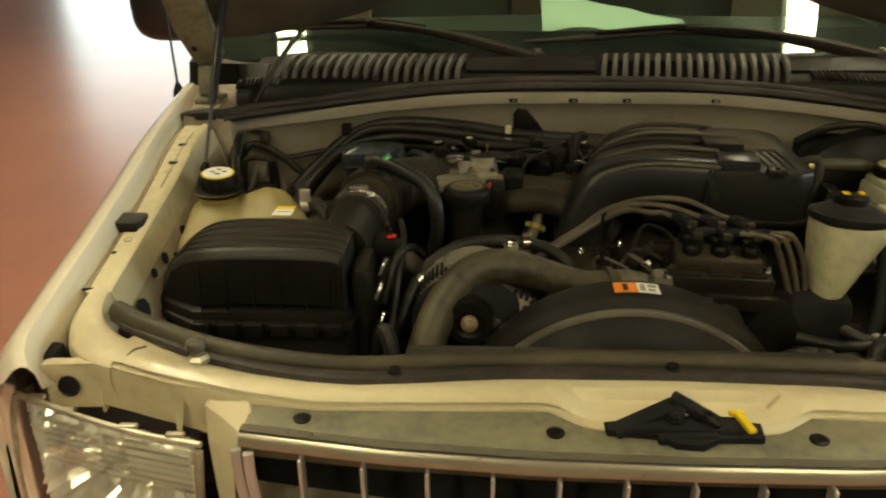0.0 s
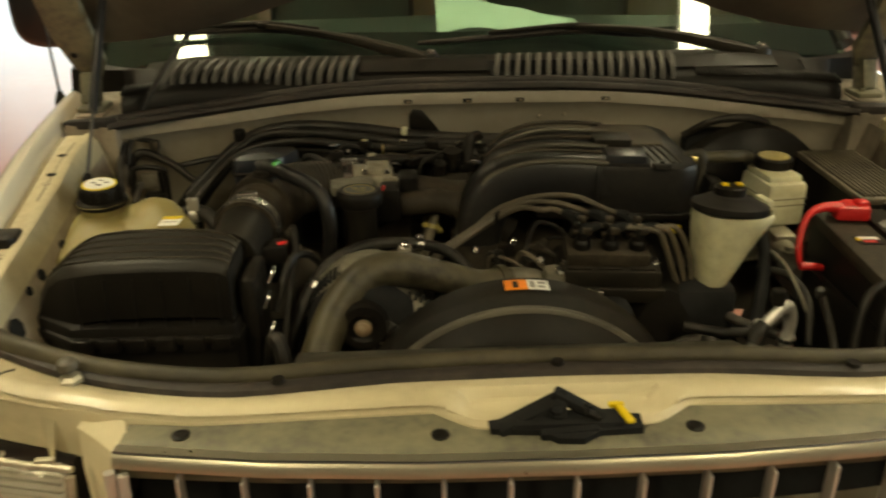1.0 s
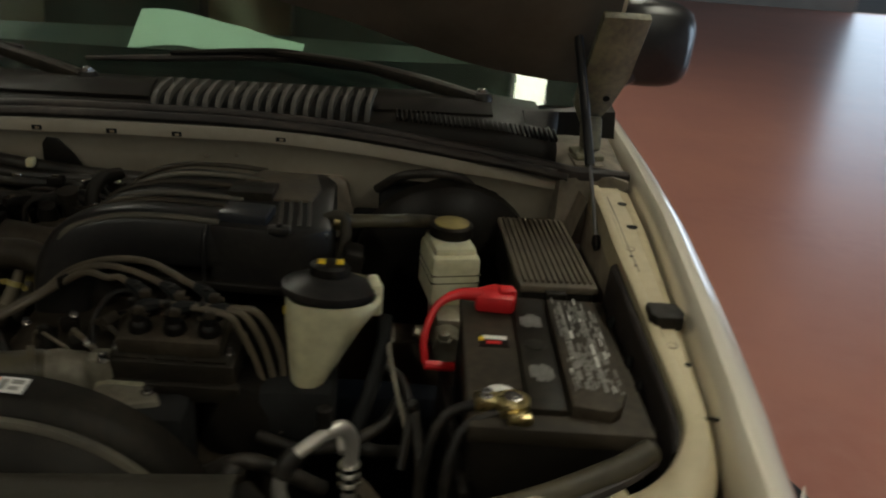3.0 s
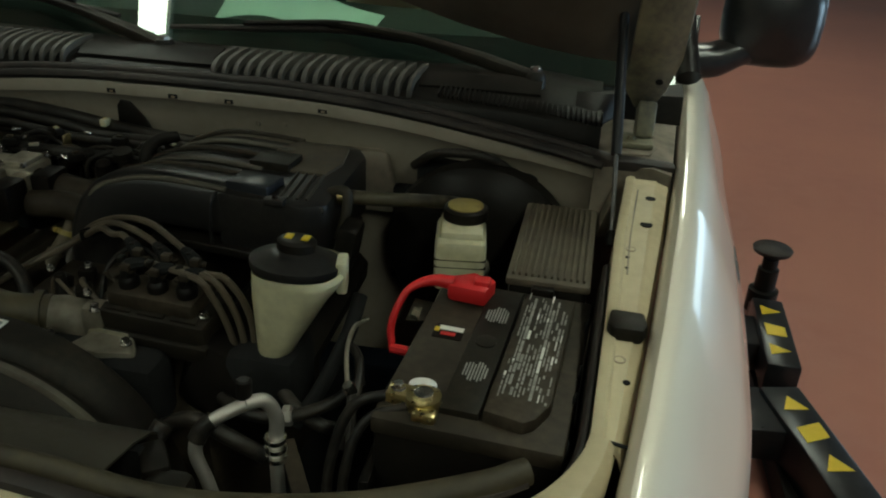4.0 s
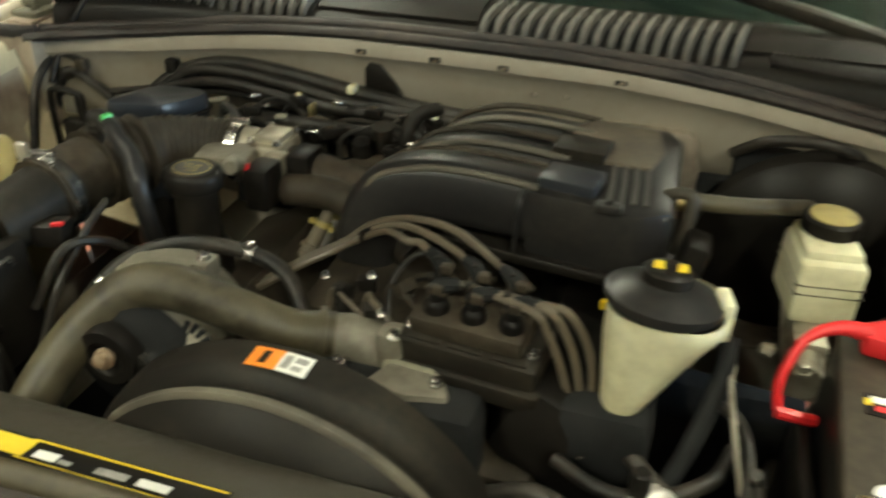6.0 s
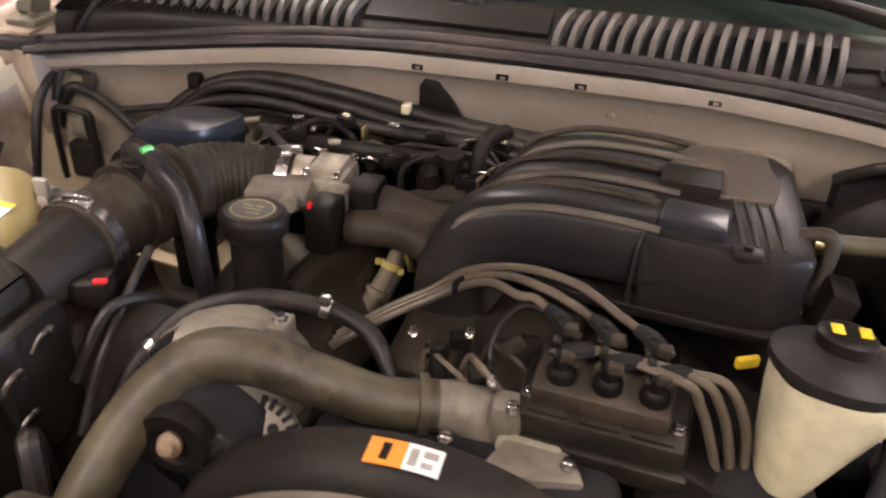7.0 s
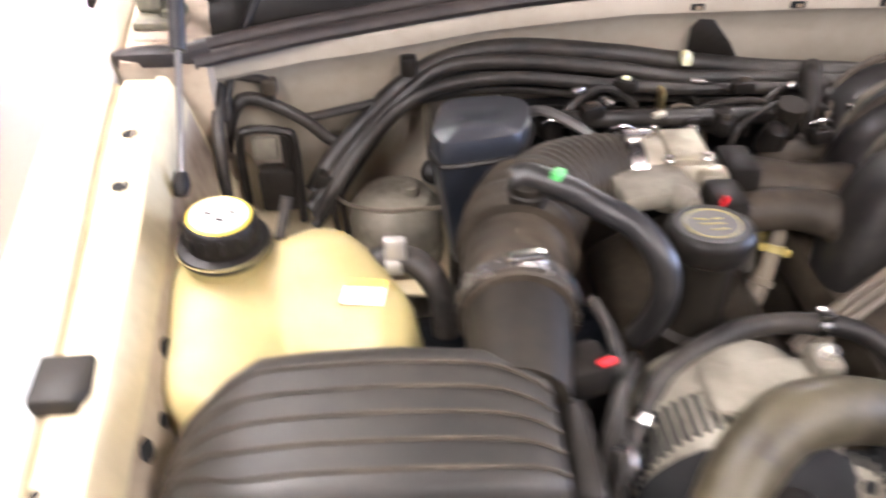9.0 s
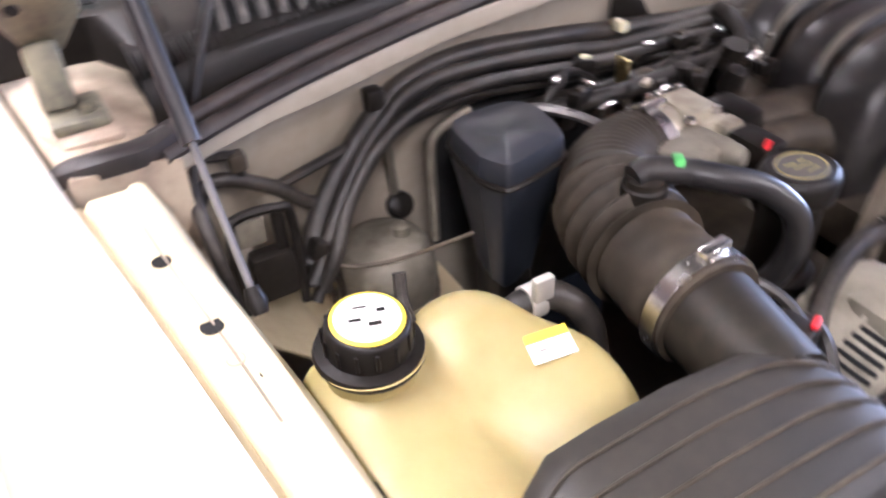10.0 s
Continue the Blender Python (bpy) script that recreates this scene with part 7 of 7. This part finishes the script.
part("pipe", tube(B(), [(-0.33, 0.86, 1.01), (-0.25, 0.83, 1.025), (-0.18, 0.83, 1.025), (-0.1, 0.84, 1.02), (-0.03, 0.845, 1.01)], 0.010, 10), M_CABLE, cl)
part("bracket", bx(B(), (-0.205, 0.86, 1.02), (0.004, 0.02, 0.05), 0.001), M_BRASS, cl)
part("pipe", tube(B(), [(-0.37, 0.87, 1.0), (-0.345, 0.845, 1.03), (-0.31, 0.82, 1.025), (-0.28, 0.80, 1.01)], 0.006, 8), M_ROD, cl)

sw = thing("side_wiring", (-0.66, 0.85, 0.95), "black wires and a fuse holder by the wheel house", "wiring")
part("cable", tube(B(), [(-0.712, 0.89, 1.02), (-0.706, 0.90, 1.041), (-0.687, 0.90, 1.054), (-0.659, 0.90, 1.051), (-0.645, 0.90, 1.044), (-0.645, 0.90, 1.025)], 0.0052, 8), M_CABLE, sw)
part("plug", bx(B(), (-0.646, 0.90, 1.041), (0.018, 0.016, 0.020), 0.004), M_BROWN, sw)
part("cable", tube(B(), [(-0.708, 0.885, 0.93), (-0.704, 0.89, 0.972), (-0.688, 0.895, 1.017), (-0.664, 0.90, 1.026), (-0.614, 0.90, 0.999), (-0.58, 0.90, 0.968), (-0.553, 0.90, 0.971), (-0.526, 0.905, 0.994)], 0.0078, 10), M_CABLE, sw)
part("cable", tube(B(), [(-0.612, 0.905, 0.996), (-0.575, 0.908, 1.002), (-0.530, 0.912, 1.010)], 0.0058, 8), M_CABLE, sw)
part("cable", tube(B(), [(-0.715, 0.93, 1.03), (-0.70, 0.885, 1.045), (-0.698, 0.84, 1.01), (-0.692, 0.80, 0.92)], 0.007, 10), M_CABLE, sw)
part("cable", tube(B(), [(-0.535, 1.03, 1.277), (-0.585, 1.0, 1.226), (-0.621, 0.965, 1.179), (-0.663, 0.925, 1.112), (-0.688, 0.895, 1.051), (-0.695, 0.875, 1.011)], 0.005, 8), M_CABLE, sw)
part("holder", bx(B(), (-0.643, 0.856, 0.933), (0.044, 0.024, 0.056), 0.006), M_BLACK, sw)
part("holder_tab", bx(B(), (-0.655, 0.866, 0.98), (0.030, 0.006, 0.030), 0.003), M_CAST, sw, "pale dusty tab of the holder")
part("holder_post", bx(B(), (-0.629, 0.858, 0.975), (0.012, 0.016, 0.06), 0.004), M_BLACK, sw)
part("holder_frame", tube(B(), [(-0.680, 0.848, 0.900), (-0.679, 0.848, 0.995), (-0.668, 0.850, 1.012), (-0.630, 0.850, 1.010), (-0.618, 0.848, 0.995), (-0.618, 0.848, 0.890)], 0.0052, 8, n=5), M_BLACK, sw)
part("terminal", bx(B(), (-0.702, 0.872, 0.952), (0.028, 0.02, 0.032), 0.006), M_BAYMID, sw, "dull cream relay")
part("plug", bx(B(), (-0.590, 0.862, 0.935), (0.026, 0.02, 0.022), 0.005, Matrix.Rotation(radians(30), 4, "Y")), M_BLACK, sw)
for k in range(2):
    part("tail", tube(B(), [(-0.588 + 0.012 * k, 0.866, 0.93), (-0.586 + 0.012 * k, 0.872, 0.90), (-0.58 + 0.010 * k, 0.87, 0.85)], 0.0042, 8), M_CABLE, sw)
part("hood_cable", tube(B(), [(-0.572, 0.862, 0.938), (-0.581, 0.862, 0.925), (-0.576, 0.864, 0.908), (-0.556, 0.855, 0.902), (-0.52, 0.835, 0.908), (-0.48, 0.812, 0.925), (-0.442, 0.791, 0.943)], 0.0026, 8), M_WIRE, sw)
rcn = thing("receiver_can", (-0.505, 0.868, 0.76), "dull cream metal receiver can by the firewall", "receiver can")
part("can", turn(B(), [(0.054, 0), (0.058, 0.02), (0.058, 0.130), (0.055, 0.150), (0.045, 0.163), (0.02, 0.169)], (-0.510, 0.884, 0.735), seg=32), M_CAST, rcn)
part("band", turn(B(), [(0.0585, 0), (0.0605, 0.001), (0.0605, 0.014), (0.0585, 0.015)], (-0.510, 0.884, 0.82), seg=28), M_CAST, rcn)
part("port", turn(B(), [(0.010, 0), (0.010, 0.012), (0.007, 0.014)], (-0.490, 0.880, 0.902), seg=12), M_CAST, rcn)
kb = thing("grey_line", (-0.49, 0.85, 0.93), "bent aluminium line with a black valve knob", "pipe")
part("line", tube(B(), [(-0.436, 0.90, 0.86), (-0.436, 0.90, 0.93), (-0.436, 0.90, 0.975), (-0.430, 0.902, 0.996), (-0.410, 0.905, 1.006), (-0.38, 0.91, 1.012)], 0.0055, 10), M_CAST, kb)
part("knob", turn(B(), [(0.006, 0), (0.016, 0.004), (0.0175, 0.010), (0.015, 0.018), (0.009, 0.021)], (-0.459, 0.950, 0.889), (0.0, -0.8, 0.5), 18), M_BLACK, kb)
part("stem", tube(B(), [(-0.460, 0.946, 0.890), (-0.465, 0.948, 0.95), (-0.470, 0.950, 1.03)], 0.0055, 8), M_RIDGE, kb, "grey rubber stem")
for pts, r in (([(-0.345, 0.40, 0.88), (-0.335, 0.44, 0.95), (-0.33, 0.50, 1.0), (-0.34, 0.55, 1.01)], 0.005), ([(-0.355, 0.42, 0.93), (-0.335, 0.46, 0.99), (-0.315, 0.50, 0.985), (-0.30, 0.54, 0.95)], 0.006), ([(-0.36, 0.36, 0.85), (-0.345, 0.34, 0.93), (-0.33, 0.32, 0.9), (-0.33, 0.31, 0.8)], 0.012)):
    tagged(part("small_hose", tube(B(), pts, r, 8), M_CABLE), "thin black wire beside the air filter box", "wire", "thin engine wires")
sn = thing("sensor_plug", (-0.37, 0.485, 0.98), "black sensor plug with a red lock tab", "plug")
part("body", bx(B(), (-0.362, 0.48, 1.0), (0.04, 0.035, 0.03), 0.005, Matrix.Rotation(radians(15), 4, "Z")), M_BLACK, sn)
part("tab", bx(B(), (-0.345, 0.472, 1.017), (0.015, 0.006, 0.005), 0.002, Matrix.Rotation(radians(25), 4, "Z")), M_RED, sn, "red lock tab")
part("screw", bolt(B(), (-0.385, 0.47, 1.022), r=0.006), M_STEEL, sn)


# ---- lift arms on the floor ----
def lift_arm(s, o, e, swing, whole=True):
    la = thing("lift_arm", (s * 1.5, 2.0, 0.0), "black steel vehicle lift arm" + (" with yellow hazard stripes" if whole else " with a round rubber pad"), "lift arm", "vehicle lift arms")

    def beam(name, a, b, w, h, z):
        a, b = Vector((s * (a[0] - o), a[1] + e, z)), Vector((s * (b[0] - o), b[1] + e, z))
        d = b - a
        q = Matrix.Translation((a + b) / 2) @ Matrix.Rotation(math.atan2(-d.x, d.y), 4, "Z")
        return part(name, bx(B(), (0, 0, 0), (w, d.length, h), 0.008, q), M_BLUEBLK, la), q

    if whole:
        p, q = beam("outer_beam", (1.46, 1.08), (1.318, 1.66), 0.115, 0.13, 0.145)
        for k in range(3):
            part("stripe", poly(B(), [(-0.035, -0.045), (0.035, -0.025), (0.035, 0.035), (-0.035, 0.015)] if k == 1 else [(-0.035, -0.03), (0.035, -0.03), (0.0, 0.03)], 0.0655, 0.067, 0, q @ Matrix.Translation((0, -0.02 + 0.12 * k, 0))), M_YELLOW, p, "yellow hazard mark")
    p, q = beam("inner_beam", (1.352, 1.76), (1.372, 2.17), 0.10, 0.11, 0.16)
    for k in range(3 if whole else 0):
        part("stripe", poly(B(), [(-0.03, -0.035), (0.03, -0.035), (0.03, 0.02), (-0.03, 0.035)] if k == 1 else [(-0.03, -0.03), (0.03, 0.0), (-0.03, 0.03)], 0.0555, 0.057, 0, q @ Matrix.Translation((0.0, -0.12 + 0.12 * k, 0))), M_YELLOW, p, "yellow hazard mark")
    if whole:
        beam("side_arm", (1.12, 1.55), (1.32, 1.57), 0.2, 0.10, 0.145)
        beam("side_arm", (1.14, 1.98), (1.33, 1.99), 0.18, 0.10, 0.145)
        part("foot", bx(B(), (s * (1.36 - o), 1.6 + e, 0.045), (0.12, 0.9, 0.09), 0.008), M_BLACK, la)
    else:
        part("foot", bx(B(), (s * (1.36 - o), 1.95 + e, 0.053), (0.08, 0.36, 0.105), 0.008), M_BLACK, la)
    part("sleeve", turn(B(), [(0.05, 0), (0.05, 0.08), (0.035, 0.085), (0.035, 0.16), (0.026, 0.165), (0.026, 0.2)], (s * (1.375 - o), 2.25 + e, 0.13), seg=20), M_BLACK, la)
    beam("tip", (1.372, 2.15), (1.376, 2.29), 0.085, 0.09, 0.13)
    part("pad", turn(B(), [(0.02, -0.02), (0.062, 0.0), (0.066, 0.012), (0.058, 0.018)], (s * (1.378 - o), 2.27 + e, 0.345), seg=24), M_RUBBER, la, "round rubber lift pad")
    at = Vector((s * (1.378 - o), 2.27 + e, 0))
    la.matrix_basis = Matrix.Translation(at) @ Matrix.Rotation(swing, 4, "Z") @ Matrix.Translation(-at) @ la.matrix_basis


lift_arm(1, 0.0, 0.0, 0.0)
lift_arm(-1, 0.145, -0.55, radians(-6), False)


# ---- small wires and plugs over the engine ----
ew = thing("engine_harness", (-0.12, 0.84, 1.0), "thin taped engine harness with small black plugs", "wiring loom")
random.seed(33)
for k in range(9):
    x0 = -0.32 + 0.045 * k
    x1 = x0 + random.uniform(0.06, 0.13)
    y0, y1 = random.uniform(0.80, 0.90), random.uniform(0.80, 0.90)
    z0 = 1.0 + random.uniform(0, 0.02)
    part("wire", tube(B(), [(x0, y0, z0 - 0.03), (x0 + 0.01, y0, z0 + 0.012), ((x0 + x1) / 2, (y0 + y1) / 2 + random.uniform(-0.02, 0.02), z0 + random.uniform(0.018, 0.034)), (x1 - 0.01, y1, z0 + 0.01), (x1, y1, z0 - 0.03)],
         random.choice((0.0028, 0.0035, 0.0048)), 8, n=6), random.choice((M_CABLE, M_CABLE, M_BROWN, M_WIRE)), ew)
for x, y, z, a in ((-0.29, 0.83, 1.035, 20), (-0.24, 0.885, 1.038, -30), (-0.15, 0.80, 1.03, 50), (-0.05, 0.79, 1.02, 10), (-0.02, 0.885, 1.03, -15), (0.03, 0.80, 0.985, 40), (-0.11, 0.87, 1.04, 5)):
    c = part("plug", bx(B(), (x, y, z), (0.026, 0.016, 0.015), 0.003, Matrix.Rotation(radians(a), 4, "Z")), M_BLACK, ew)
    part("lock_tab", bx(B(), (x, y, z + 0.0085), (0.010, 0.007, 0.004), 0.001, Matrix.Rotation(radians(a), 4, "Z")), random.choice((M_DUSTY, M_TANKW, M_BROWN)), c)
part("elbow_pipe", tube(B(), [(-0.045, 0.835, 0.95), (-0.045, 0.832, 1.01), (-0.043, 0.842, 1.04), (-0.035, 0.87, 1.05), (-0.02, 0.90, 1.046)], 0.011, 12), M_DUSTY, ew)
part("elbow_clamp", turn(B(), [(0.0125, -0.004), (0.0125, 0.004)], (-0.045, 0.833, 1.0), (0, 0, 1), 14), M_STEEL, ew)
for x, y, z, m in ((-0.30, 0.86, 1.045, M_STEEL), (-0.27, 0.842, 1.04, M_STEEL), (-0.225, 0.80, 1.045, M_ALU), (-0.165, 0.865, 1.05, M_STEEL), (-0.06, 0.86, 1.045, M_STEEL), (0.005, 0.835, 1.03, M_STEEL)):
    part("clip", bx(B(), (x, y, z), (0.016, 0.008, 0.006), 0.002, Matrix.Rotation(x * 40, 4, "Z")), m, ew)

bc = thing("steering_hoses", (0.38, 0.42, 0.85), "bundle of black power steering hoses with bright fittings", "hose")
for pts, r in (([(0.30, 0.50, 0.90), (0.34, 0.45, 0.88), (0.39, 0.42, 0.87), (0.43, 0.44, 0.85)], 0.009), ([(0.26, 0.43, 0.88), (0.31, 0.40, 0.885), (0.36, 0.40, 0.89), (0.41, 0.43, 0.90), (0.43, 0.48, 0.90)], 0.008),
               ([(0.40, 0.52, 0.93), (0.43, 0.47, 0.94), (0.44, 0.42, 0.92), (0.43, 0.38, 0.87)], 0.006), ([(0.20, 0.38, 0.86), (0.25, 0.37, 0.89), (0.30, 0.36, 0.88), (0.34, 0.37, 0.85)], 0.010)):
    part("hose", tube(B(), pts, r, 10), M_CABLE, bc)
for at, ax in (((0.36, 0.40, 0.892), (1, 0.2, 0.1)),):
    part("fitting", turn(B(), [(0.011, -0.006), (0.013, -0.004), (0.013, 0.004), (0.011, 0.006)], at, ax, 6), M_PIPE, bc)
part("hard_line", tube(B(), [(0.42, 0.55, 0.95), (0.415, 0.50, 0.965), (0.42, 0.45, 0.955), (0.435, 0.41, 0.91)], 0.003, 8), M_CAST, bc)
fw2 = thing("shroud_wires", (0.03, 0.5, 0.93), "thin dirty wires and plugs behind the fan shroud", "wiring")
random.seed(51)
for k in range(4):
    x, y = -0.03 + 0.03 * k, 0.53 + random.uniform(-0.02, 0.04)
    part("wire", tube(B(), [(x, y, 0.90), (x + random.uniform(-0.02, 0.02), y + 0.01, 0.955), (x + 0.03, y - 0.01, 0.965 + random.uniform(-0.01, 0.01)), (x + 0.06, y - 0.02, 0.94), (x + 0.08, y - 0.01, 0.90)], random.choice((0.0028, 0.004)), 8, n=6), random.choice((M_CABLE, M_BROWN, M_WIRE)), fw2)
for x, y, z, a, m in ((0.03, 0.515, 0.955, 30, M_BLACK), (-0.02, 0.545, 0.95, -20, M_BLACK), (0.055, 0.555, 0.965, 60, M_BROWN), (0.0, 0.57, 0.95, 10, M_BLACK)):
    part("plug", bx(B(), (x, y, z), (0.024, 0.016, 0.018), 0.003, Matrix.Rotation(radians(a), 4, "Z") @ Matrix.Rotation(radians(a * 0.6), 4, "X")), m, fw2)
for x, y, z in ((0.045, 0.50, 0.962), (0.01, 0.56, 0.968), (-0.05, 0.56, 0.955)):
    part("terminal", bolt(B(), (x, y, z), (0.2, -0.4, 1), 0.0045, 0.008), M_STEEL, fw2)
